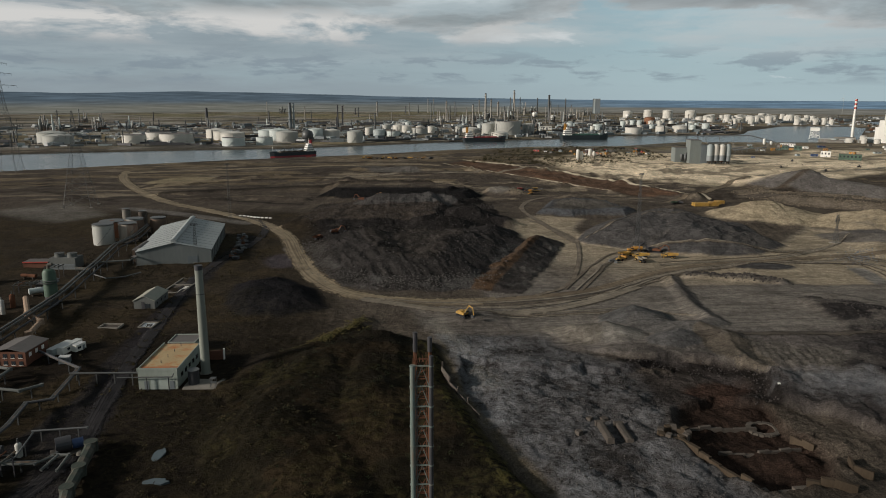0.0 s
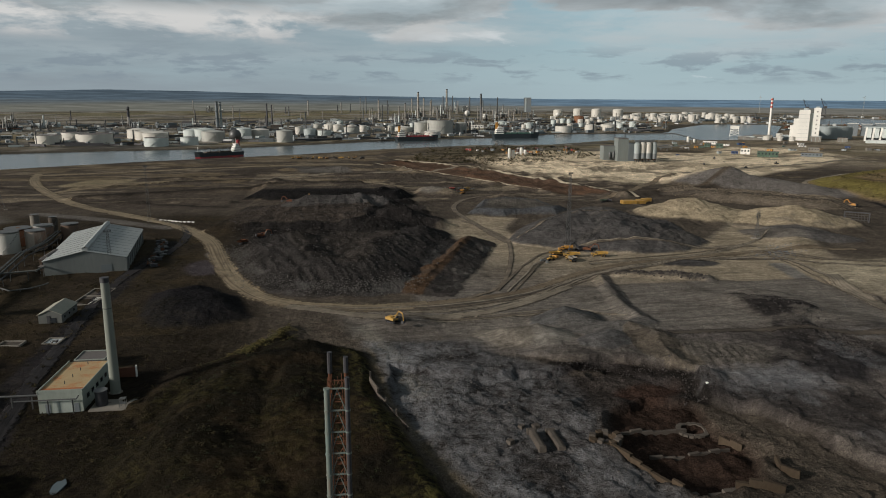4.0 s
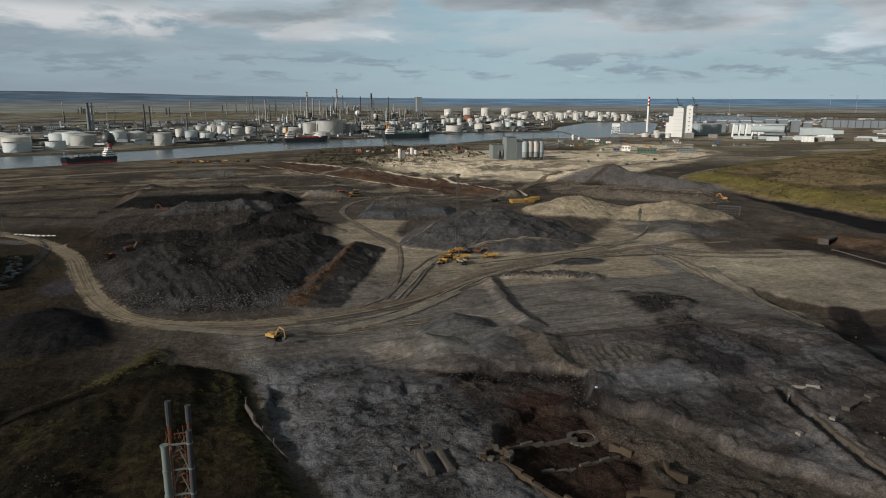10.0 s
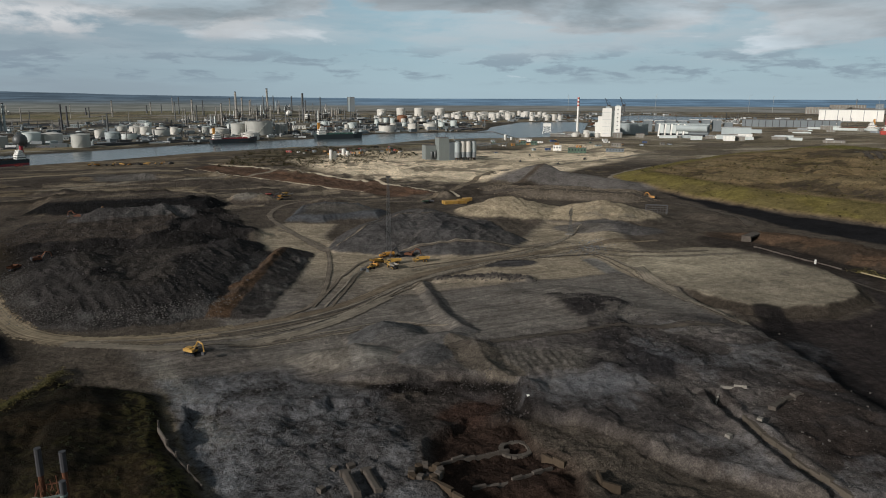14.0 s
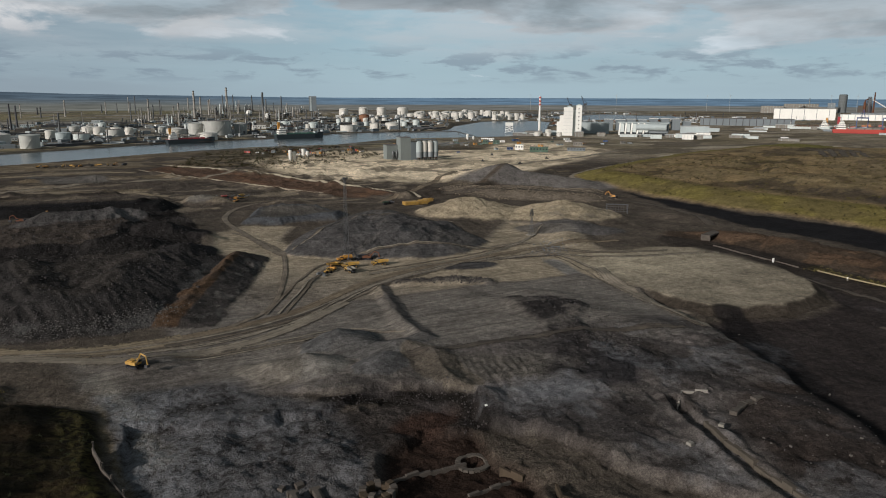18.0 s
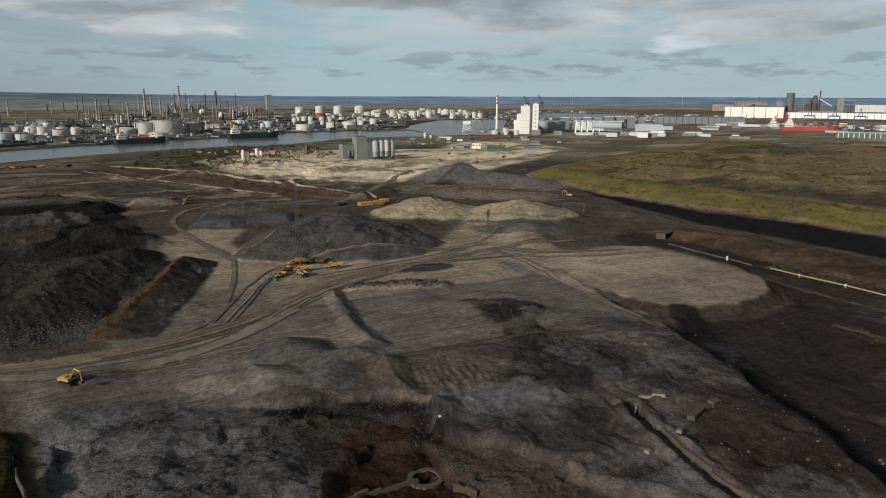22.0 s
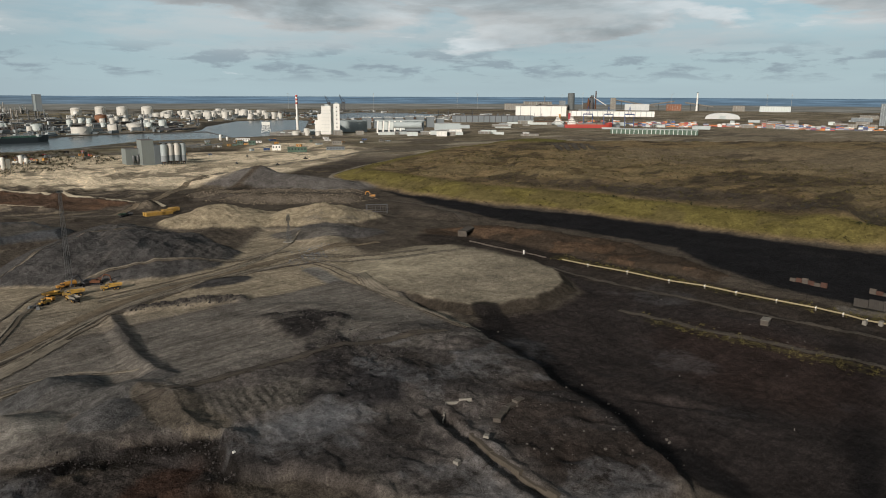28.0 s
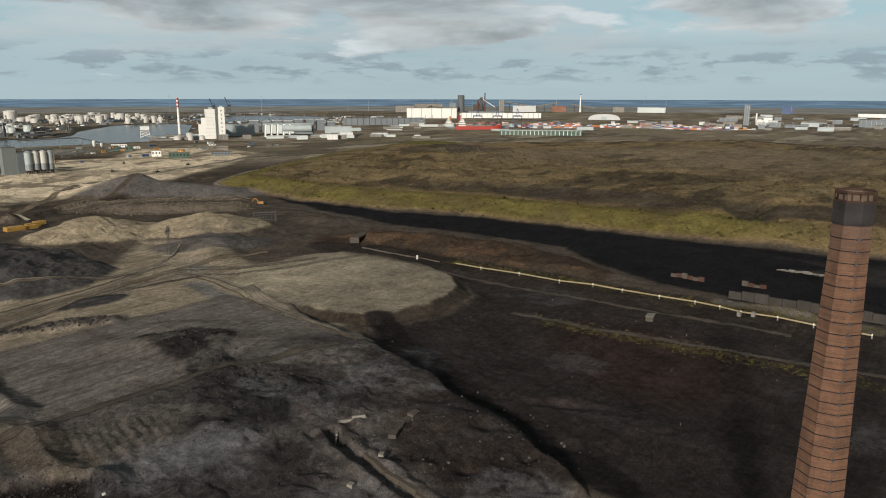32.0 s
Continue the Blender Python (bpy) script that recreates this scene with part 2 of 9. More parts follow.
GALV = material("galvanised_steel", (0.12, 0.125, 0.125), 0.55, 0.4, vary=0.2, scale=2)
RUST = material("rusted_steel", (0.115, 0.052, 0.030), 0.9, vary=0.4, scale=0.8)
PIPE = material("pale_pipe", (0.065, 0.068, 0.062), 0.7, vary=0.25, scale=2, rust=(0.22, 0.14, 0.09))
BRICK_RED = material("red_brick", (0.13, 0.062, 0.042), 0.9, vary=0.3, scale=2)
YELLOW = material("plant_yellow", (0.40, 0.235, 0.045), 0.55, vary=0.25, scale=1, rust=(0.16, 0.115, 0.06))
ORANGE = material("plant_orange", (0.40, 0.19, 0.03), 0.55, vary=0.2, scale=1)
RED = material("signal_red", (0.36, 0.05, 0.035), 0.5, vary=0.12, scale=4)
GREEN = material("dull_green", (0.05, 0.09, 0.06), 0.6, vary=0.25, scale=3)
BLACK = material("black_rubber", (0.018, 0.018, 0.02), 0.8, vary=0.3)
GLASS = material("dark_window", (0.03, 0.035, 0.04), 0.12, vary=0.2)
HULL = material("ship_hull_black", (0.02, 0.028, 0.032), 0.5, vary=0.3, scale=6)
HULL_RED = material("ship_hull_red", (0.30, 0.03, 0.035), 0.5, vary=0.2, scale=6)
DECK_GREEN = material("ship_deck_green", (0.05, 0.12, 0.09), 0.6, vary=0.3, scale=4)
BLUE = material("dull_blue", (0.03, 0.06, 0.15), 0.55, vary=0.2, scale=3)

# ---- mesh tools ----
class Shape:
    """Collects the faces of one mesh."""

    def __init__(self):
        self.v, self.f = [], []

    def add(self, verts, faces):
        k = len(self.v)
        self.v += [tuple(v) for v in verts]
        self.f += [tuple(i + k for i in f) for f in faces]
        return self

    def box(self, x, y, z, sx, sy, sz, turn=0.0):
        """A block on z, centred on x, y."""
        c, s = math.cos(turn), math.sin(turn)
        pts = [(x + c * a * sx / 2 - s * b * sy / 2, y + s * a * sx / 2 + c * b * sy / 2, z + h * sz)
               for h in (0, 1) for a, b in ((-1, -1), (1, -1), (1, 1), (-1, 1))]
        return self.add(pts, [(3, 2, 1, 0), (4, 5, 6, 7), (0, 1, 5, 4), (1, 2, 6, 5), (2, 3, 7, 6), (3, 0, 4, 7)])

    def prism(self, outline, z0, z1, scale=1.0):
        n = len(outline)
        cx, cy = sum(p[0] for p in outline) / n, sum(p[1] for p in outline) / n
        top = [(cx + (x - cx) * scale, cy + (y - cy) * scale, z1) for x, y in outline]
        return self.add([(x, y, z0) for x, y in outline] + top,
                        [tuple(reversed(range(n))), tuple(range(n, 2 * n))] + [(i, (i + 1) % n, n + (i + 1) % n, n + i) for i in range(n)])

    def lathe(self, rows, n=24, x=0.0, y=0.0):
        """Rings of (radius, height), from below upwards; closed at both ends."""
        pts = [(x + r * math.cos(2 * math.pi * i / n), y + r * math.sin(2 * math.pi * i / n), z) for r, z in rows for i in range(n)]
        k = len(rows)
        faces = [(a * n + i, a * n + (i + 1) % n, (a + 1) * n + (i + 1) % n, (a + 1) * n + i) for a in range(k - 1) for i in range(n)]
        return self.add(pts, faces + [tuple(reversed(range(n))), tuple(range((k - 1) * n, k * n))])

    def tube(self, p, q, r, n=6, r2=None):
        p, q = Vector(p), Vector(q)
        d = (q - p).normalized()
        u = d.orthogonal().normalized()
        w = d.cross(u)
        ring = [(math.cos(2 * math.pi * (i + 0.5) / n), math.sin(2 * math.pi * (i + 0.5) / n)) for i in range(n)]
        pts = [o + (u * a + w * b) * rr for o, rr in ((p, r), (q, r2 or r)) for a, b in ring]
        return self.add(pts, [(i, (i + 1) % n, n + (i + 1) % n, n + i) for i in range(n)] + [tuple(reversed(range(n))), tuple(range(n, 2 * n))])

    def gable(self, x0, x1, y0, y1, z, ridge, over=0.0):
        """A pitched roof with its ridge along y and a thickness of 0.25."""
        xm, t = (x0 + x1) / 2, 0.25
        x0, x1, y0, y1 = x0 - over, x1 + over, y0 - over, y1 + over
        pts = [(x, y, h + d) for y in (y0, y1) for d in (0, t) for x, h in ((x0, z), (xm, ridge), (x1, z))]
        return self.add(pts, [(0, 1, 4, 3), (1, 2, 5, 4), (9, 10, 7, 6), (10, 11, 8, 7), (3, 4, 10, 9), (4, 5, 11, 10),
                              (6, 7, 1, 0), (7, 8, 2, 1), (0, 3, 9, 6), (8, 11, 5, 2)])

    def mesh(self, name):
        me = bpy.data.meshes.new(name)
        me.from_pydata(self.v, [], self.f)
        me.update()
        return me


def thing(name, x, y, z=0.0, turn=0.0, label="", category="", group="", kind=""):
    ob = new(name)
    ob.empty_display_size = 0.5
    ob.matrix_world = pose(x, y, z, 0, 0, turn)
    return tagged(ob, label, category, group, kind)


def part(name, shape, mat, parent=None, label="", at=None, smooth=False):
    me = shape if isinstance(shape, bpy.types.Mesh) else shape.mesh(name)
    if not me.materials:
        me.materials.append(mat)
    if smooth:
        for p in me.polygons:
            p.use_smooth = True
        me.set_sharp_from_angle(angle=radians(40))
    ob = new(name, me)
    ob.parent = parent
    if at is not None:
        ob.location = at
    return tagged(ob, label)


SHEET = {}


def surface(x, y):
    """Height of the built ground sheet."""
    xs, ys, z = SHEET["xs"], SHEET["ys"], SHEET["z"]
    i = np.clip(np.searchsorted(xs, x) - 1, 0, len(xs) - 2)
    j = np.clip(np.searchsorted(ys, y) - 1, 0, len(ys) - 2)
    u, v = (x - xs[i]) / (xs[i + 1] - xs[i]), (y - ys[j]) / (ys[j + 1] - ys[j])
    return (z[j, i] * (1 - u) + z[j, i + 1] * u) * (1 - v) + (z[j + 1, i] * (1 - u) + z[j + 1, i + 1] * u) * v


def ground_z(x, y):
    return float(surface(np.array([x], float), np.array([y], float))[0])

# ---- the ground ----
def hashed(ix, iy, seed):
    h = (ix.astype(np.int64) * 374761393 + iy.astype(np.int64) * 668265263 + seed * 1442695041) & 0xFFFFFFFF
    h = ((h ^ (h >> 13)) * 1274126177) & 0xFFFFFFFF
    return ((h ^ (h >> 16)) & 0xFFFF) / 65535.0


def value(x, y, seed=0):
    ix, iy = np.floor(x), np.floor(y)
    fx, fy = x - ix, y - iy
    fx, fy = fx * fx * (3 - 2 * fx), fy * fy * (3 - 2 * fy)
    a, b = hashed(ix, iy, seed), hashed(ix + 1, iy, seed)
    c, d = hashed(ix, iy + 1, seed), hashed(ix + 1, iy + 1, seed)
    return (a * (1 - fx) + b * fx) * (1 - fy) + (c * (1 - fx) + d * fx) * fy


def rough(x, y, size, octaves=4, seed=0):
    """Rolling relief between -1 and 1."""
    total, amp, norm = 0, 1.0, 0
    for k in range(octaves):
        total, norm = total + amp * (value(x / size, y / size, seed + 17 * k) * 2 - 1), norm + amp
        size, amp = size * 0.47, amp * 0.52
    return total / norm


def step(v, a, b):
    t = np.clip((v - a) / (b - a), 0, 1)
    return t * t * (3 - 2 * t)


def off_line(x, y, line):
    best = np.full(x.shape, 1e9)
    for (ax, ay), (bx, by) in zip(line, line[1:]):
        dx, dy = bx - ax, by - ay
        t = np.clip(((x - ax) * dx + (y - ay) * dy) / (dx * dx + dy * dy), 0, 1)
        best = np.minimum(best, np.hypot(x - ax - t * dx, y - ay - t * dy))
    return best


def inside(x, y, poly):
    """Distance in from the outline, negative outside."""
    d = off_line(x, y, poly + poly[:1])
    hit = np.zeros(x.shape, bool)
    for (ax, ay), (bx, by) in zip(poly, poly[1:] + poly[:1]):
        if ay != by:
            hit ^= ((ay > y) != (by > y)) & (x < (bx - ax) * (y - ay) / (by - ay) + ax)
    return np.where(hit, d, -d)


def heap(x, y, cx, cy, r, h, long=1.0, turn=0.0, peak=0.0):
    """A tipped heap: straight flanks, a rounded or (peak 1) sharp top."""
    c, s = math.cos(radians(turn)), math.sin(radians(turn))
    u, v = ((x - cx) * c + (y - cy) * s) / long, -(x - cx) * s + (y - cy) * c
    d = np.hypot(u, v) / r
    return h * (peak * np.clip(1 - d, 0, 1) + (1 - peak) * step(1 - d, 0, 1))


RIVER = [(-2600, 200), (-1300, 560), (-621, 994), (-348, 1170), (-119, 1284), (32, 1394), (230, 1489), (415, 1505), (601, 1640), (970, 1614),
         (1132, 1799), (1541, 2414), (1558, 2556), (1393, 2588), (1159, 2507), (1010, 2180), (940, 2050), (860, 1960), (563, 1955), (339, 1785),
         (100, 1705), (-79, 1590), (-201, 1510), (-324, 1450), (-510, 1410), (-842, 1300), (-1700, 1050), (-2600, 800)]
DOCK = [(1700, 2520), (2132, 2440), (2560, 2700), (2420, 3250), (1900, 3000)]
HILL = [(512, 742), (506, 600), (508, 504), (540, 400), (546, 272), (560, 170), (590, 40), (640, -150), (1500, -200), (1700, 500),
        (1240, 900), (1062, 1010), (828, 945), (600, 825), (535, 785)]
BLACK_ROAD = [(504, 640), (480, 538), (473, 470), (461, 418), (476, 340), (471, 262), (439, 220), (417, 160), (416, 100), (440, -60), (640, -80),
              (575, 60), (559, 130), (546, 207), (544, 302), (540, 386), (509, 460), (507, 531)]
PLATFORM = [(253, 352), (250, 300), (252, 268), (262, 246), (292, 240), (326, 246), (346, 266), (364, 305), (376, 369), (343, 388), (288, 392)]
WORKS = [(-108, 474), (-90, 396), (-70, 360), (-43, 345), (-11, 342), (16, 350), (30, 384), (44, 430), (56, 476), (46, 510), (46, 560), (50, 640), (20, 690), (-60, 690), (-125, 590)]
BLUE_MESA = [(82, 600), (98, 590), (112, 582), (128, 588), (142, 584), (160, 579), (176, 596), (160, 640), (104, 646)]
SLAG_PATCH = [(171, 312), (198, 306), (205, 283), (182, 258), (172, 230), (186, 210), (158, 194), (132, 205), (156, 238), (168, 280)]
ARM = [(100, 262), (105, 248), (102, 228), (100, 210), (106, 200)]
TERRACE = [(62, 236), (90, 228), (104, 206), (98, 188), (112, 176), (128, 140), (150, 112), (186, 100), (205, 136), (213, 163), (221, 180), (228, 204),
           (237, 246), (252, 300), (246, 350), (10, 350), (20, 264)]
LOWER = [(-7, 244), (14, 230), (32, 225), (41, 228), (52, 223), (68, 231), (77, 232), (88, 223), (93, 212), (98, 198), (96, 188), (104, 172), (116, 142),
         (140, 106), (120, 80), (20, 80), (6, 140), (-2, 172), (-8, 205)]
PALE_FLOOR = [(20, 330), (36, 350), (54, 390), (72, 440), (62, 470), (52, 510), (62, 570), (84, 590), (120, 570), (100, 530), (104, 500), (124, 462), (180, 438), (230, 450),
              (290, 520), (320, 470), (300, 400), (270, 330), (240, 240), (190, 250), (110, 262), (50, 245), (-20, 280), (-30, 318)]
GREY_MOUND = [(92, 474), (112, 520), (140, 560), (190, 600), (222, 596), (238, 540), (240, 486), (240, 452), (206, 424), (174, 420), (146, 434), (112, 454)]
BENCH = [(-138, 536), (-113, 530), (-92, 534), (-69, 524), (-42, 526), (-20, 512), (-4, 530), (4, 600), (-10, 650), (-60, 664), (-120, 640)]
FAR_FACE = [(-128, 706), (-87, 692), (-42, 684), (-2, 686), (30, 672), (46, 720), (20, 800), (-60, 830), (-130, 800)]
GREEN_BANK = [(-89, 212), (-82, 242), (-52, 280), (-30, 272), (-15, 256), (-12, 212), (-3, 172), (12, 130), (10, 90), (-40, 84), (-70, 120), (-92, 170)]
BLACK_HEAP = [(-124, 319), (-128, 360), (-106, 376), (-82, 352), (-68, 312), (-90, 299), (-112, 300)]
LOW_PLAIN = [(240, 240), (262, 240), (292, 232), (330, 238), (368, 290), (380, 240), (382, 120), (400, -40), (180, -40), (192, 100), (212, 163), (226, 198)]
LIME = [(640, 1230), (330, 1330), (180, 1180), (196, 960), (240, 866), (310, 806), (400, 792), (520, 870), (700, 990), (860, 1120), (900, 1300), (780, 1420)]
PIT = [(56, 160), (62, 186), (80, 197), (94, 188), (92, 172), (98, 154), (92, 138), (68, 136)]
TRENCH = [(164, 176), (158, 158), (153, 137), (150, 112)]
ROAD = [(-436, 978), (-409, 894), (-347, 780), (-271, 671), (-212, 617), (-165, 575), (-125, 510), (-106, 437), (-91, 389), (-75, 354), (-54, 334),
        (-30, 324), (-6, 321), (18, 324), (40, 336), (64, 366), (80, 405), (92, 470), (93, 514), (76, 560)]
TRACK = [(-6, 321), (22, 312), (53, 319), (91, 358), (137, 407), (188, 424), (232, 416), (262, 380), (262, 330)]
RED_BANK = [(16, 350), (31, 390), (46, 428), (60, 464)]


RIVER_ROAD = [(-433, 953), (-304, 1006), (-147, 1066), (-40, 1085), (10, 1060)]
BERM_ROAD = [(-347, 780), (-315, 825), (-250, 858), (-154, 886), (-51, 850), (40, 800)]
CROSS_ROAD = [(-6, 321), (36, 328), (71, 340), (113, 377), (151, 398), (218, 412), (282, 427), (330, 420)]
REAR_ROAD = [(92, 470), (80, 560), (70, 640), (110, 720), (230, 668), (262, 628)]


def slabs(x, y, size, levels, seed):
    """Broken ground in low flat shelves with short steep edges."""
    v = levels * rough(x, y, size, 5, seed)
    f = np.floor(v)
    return (f + step(v - f, 0.0, 0.22)) / levels


def ridged(x, y, size, octaves=4, seed=0):
    """Sharp crests between hollows, from -1 to 1."""
    total, amp, norm = 0, 1.0, 0
    for k in range(octaves):
        total, norm = total + amp * (1 - 2 * np.abs(value(x / size, y / size, seed + 13 * k) * 2 - 1)), norm + amp
        size, amp = size * 0.48, amp * 0.55
    return total / norm


def wander(x, y, seed=0):
    """Ragged outlines: small near the slag floor, wider far away."""
    f = np.maximum(step(y, 380, 640), step(x, 400, 520))
    dx = 2.4 * rough(x, y, 15, 4, 5 + seed) * (1 - f) + 5 * rough(x, y, 28, 4, 5 + seed) * f
    dy = 2.4 * rough(x, y, 15, 4, 9 + seed) * (1 - f) + 5 * rough(x, y, 28, 4, 9 + seed) * f
    return x + dx, y + dy


def bank(x, y, p, q, left, right, h0, h1):
    """A long tipped ridge from p to q with a flank of its own width on either side, h0 high at p and h1 at q."""
    dx, dy = q[0] - p[0], q[1] - p[1]
    ln = math.hypot(dx, dy)
    u = ((x - p[0]) * dx + (y - p[1]) * dy) / ln
    v = ((x - p[0]) * dy - (y - p[1]) * dx) / ln
    flank = np.where(v > 0, 1 - v / right, 1 + v / left)
    ends = np.minimum(1 + u / 10, 1 + (ln - u) / 13)
    return (h0 + (h1 - h0) * np.clip(u / ln, 0, 1)) * np.clip(np.minimum(flank, ends), 0, 1)


def height(x, y):
    wx, wy = wander(x, y)
    far = step(y, 900, 1500)
    z = 0.9 * rough(x, y, 90, 5, 1) * (1 - 0.6 * far) + 0.25 * rough(x, y, 9, 3, 2)
    calm = np.maximum(step(inside(x, y, PALE_FLOOR), -4, 8), step(inside(x, y, PLATFORM), -2, 3))
    for line in (ROAD, RIVER_ROAD, BERM_ROAD, CROSS_ROAD, REAR_ROAD):
        calm = np.maximum(calm, 1.15 * step(20 - off_line(x, y, line), 0, 9))
    uneven = step(y, 70, 110) * (1 - step(y, 1000, 1200)) * step(x, -320, -200) * (1 - 0.85 * calm)
    z += uneven * (0.75 * ridged(x, y, 21, 4, 11) + 0.35 * ridged(x, y, 5.5, 3, 12))
    # raised slag floor under the near ground
    z += 3.0 * step(300 - y, 20, 110) * step(x, -30, 60) * (1 - step(x, 235, 275))
    z += 3.6 * np.clip((inside(wx, wy, TERRACE) + 0.6) / 2.2, 0, 1) * step(350 - y, 0, 110) * np.maximum(step(x, 24, 96), step(236 - y, 0, 8))
    # the tracked slope under the pale floor, and the dug-out lime ground below its scarp
    z += 2.2 * step(y, 208, 240) * step(345 - y, 0, 90) * step(x, 96, 112) * (1 - step(x, 205, 232))
    z -= 2.4 * np.clip((inside(wx, wy, LOWER) + 0.5) / 2.6, 0, 1) * np.maximum(1 - step(x, 38, 56), step(y, 190, 210))
    cut = step(inside(wx, wy, LOWER), 0, 6)
    z += cut * (0.9 * ridged(x, y, 15, 4, 27) + 0.5 * ridged(x * 1.4 + y * 0.4, y, 6, 3, 28))
    z += 0.9 * step(inside(wx, wy, [(-12, 272), (-6, 215), (4, 178), (16, 140), (26, 92), (80, 92), (56, 160), (58, 228), (30, 262)]), 0, 8) * np.abs(rough(x, y, 16, 4, 25))
    near = step(320 - y, 0, 60) * step(y, 60, 100) * step(x, -20, 30)
    z += near * (0.45 * np.abs(rough(x, y, 22, 4, 22)) + 0.18 * rough(x, y, 5, 2, 23))
    z += 2.6 * near * step(inside(x, y, [(-5, 250), (60, 236), (104, 236), (200, 250), (232, 225), (186, 95), (20, 90)]), -5, 12) * slabs(x, y, 34, 3.5, 26)
    pit = inside(wx, wy, PIT)
    z += -3.4 * step(pit, -1, 2) + 1.3 * rough(x, y, 8, 4, 21) * step(pit, -30, 2)
    z += -2.2 * step(3.0 - off_line(x, y, TRENCH), 0, 1.4) + 0.9 * step(6.5 - off_line(x, y, TRENCH), 0, 2.5)
    z += -2.2 * (heap(x, y, 88, 174, 4.5, 1, peak=0.5) + heap(x, y, 99, 155, 5, 1) + heap(x, y, 196, 141, 7, 1) + heap(x, y, 178, 166, 8, 1, 1.8, 10))
    z += -1.6 * (heap(x, y, 205, 118, 8, 1, 1.5, 30) + heap(x, y, 188, 120, 6, 1) + heap(x, y, 236, 133, 5, 1, 4, -60) + heap(x, y, 172, 130, 6, 1))
    furrow = step(inside(wx, wy, [(106, 244), (146, 228), (134, 206), (106, 216)]), 0, 6)
    z += furrow * 0.2 * np.sin(2.2 * (x * 0.93 - y * 0.25) + 1.5 * rough(x, y, 12, 2, 29))
    patch = inside(wx, wy, SLAG_PATCH)
    z += step(patch, -2, 3) * (0.4 + 2.4 * np.abs(rough(x, y, 10, 4, 24)))
    # heaps tipped round the near floor
    z += np.maximum(heap(wx, wy, 79, 284, 17, 7.8, 1.2, 25, 1.0), heap(wx, wy, 60, 264, 14, 6.5, 1.3, -20, 1.0)) + heap(wx, wy, 45, 266, 10, 3.6, 1.9, -50, 0.9)
    z += heap(wx, wy, 88, 250, 13, 4.0, 1.3, 30, 0.9)
    z += heap(x, y, 93, 268, 13, 3.5, 1.8, -10, 0.8) + heap(x, y, 28, 262, 12, 2.5, 2.2, 10, 0.5) + heap(x, y, 20, 230, 10, 1.8, 3.0, 80, 0.4)
    z += 2.8 * np.clip(1 - off_line(wx, wy, ARM) / 7.5, 0, 1) + heap(x, y, 4, 296, 12, 3.0, 1.6, 10, 0.9)
    z += heap(x, y, 90, 395, 8, 1.6, 2.0, 40, 0.6) + heap(x, y, 106, 330, 9, 1.6, 2.6, 15, 0.6) + heap(x, y, 136, 300, 8, 0.8, 2.0, 15, 0.4)
    z += 2.1 * np.clip(1 - off_line(wx, wy, [(126, 367), (118, 327), (112, 290), (112, 268)]) / 6.5, 0, 1)
    z += 3.4 * np.clip(1 - off_line(wx, wy, [(137, 372), (160, 364), (186, 353)]) / 6, 0, 1) * (0.5 + 0.7 * value(x / 5, y / 5, 3))
    z += heap(x, y, 192, 392, 12, 2.6, 2.2, -5, 0.8) + heap(x, y, 196, 318, 16, 2.4, 1.8, 130, 0.3) + heap(x, y, 180, 296, 22, 2.0, 2.6, 120, 0.2)
    # raised loading platform and the sunken plain beside it
    tilt = np.clip(((x - 258) * 0.45 + (388 - y) * 0.9) / 95, 0.12, 1)
    z += 4.0 * tilt * np.clip((inside(wx, wy, PLATFORM) + 3) / 6.5, 0, 1)
    z += 1.2 * np.clip(1 - off_line(wx, wy, [(250, 262), (268, 247), (300, 243), (330, 251)]) / 5, 0, 1) * value(x / 7, y / 7, 14)
    z -= 1.4 * step(inside(wx, wy, LOW_PLAIN), -4, 10)
    # the big slag workings: a gullied face to the south, benches and tipped heaps behind it
    w = inside(wx, wy, WORKS)
    south = step(520 - y, 0, 70) * step(x, -112, -74)
    face = np.clip(w / 44, 0, 1) ** 0.8
    z += (3.2 + 6.4 * south) * face - 4.2 * south * step(w, 48, 64)
    z += 1.3 * ridged(x + 0.3 * y, y * 0.22, 8, 3, 31) * south * step(w, 8, 20) * (1 - step(w, 42, 52))
    z += step(w, 4, 20) * (1.5 * ridged(x, y, 34, 4, 33) + 1.1 * ridged(x, y, 11, 3, 34)) * (1 - 0.6 * south * (1 - step(w, 42, 52)))
    z += 4.4 * np.clip((inside(wx, wy, BENCH) + 1) / 8, 0, 1)
    z += 8.0 * np.clip((inside(wx, wy, FAR_FACE) + 1) / 16, 0, 1) * (1 - step(y, 740, 850))
    z += np.maximum(heap(wx, wy, 24, 566, 34, 11, 1.2, -30, 0.9), heap(wx, wy, -2, 520, 26, 8, 1.3, 20, 0.9)) + heap(wx, wy, 34, 500, 20, 6, 1.4, 60, 0.9)
    z += heap(wx, wy, -30, 632, 26, 7, 1.9, 8, 0.8) + heap(wx, wy, -62, 622, 18, 5, 1.4, 20, 0.8) + heap(wx, wy, 4, 640, 18, 6, 1.6, -20, 0.8)
    z += heap(wx, wy, -60, 470, 22, 3, 1.8, -10, 0.7) + heap(wx, wy, -14, 470, 20, 4, 1.5, 25, 0.8) + heap(wx, wy, 52, 545, 14, 5, 1.2, 0, 0.8)
    z += heap(x, y, 66, 735, 20, 9, 1.0, 0, 0.95) + heap(x, y, 84, 726, 14, 6, 1.2, 20, 0.95) + heap(x, y, 20, 660, 20, 4, 2.0, 5, 0.4)
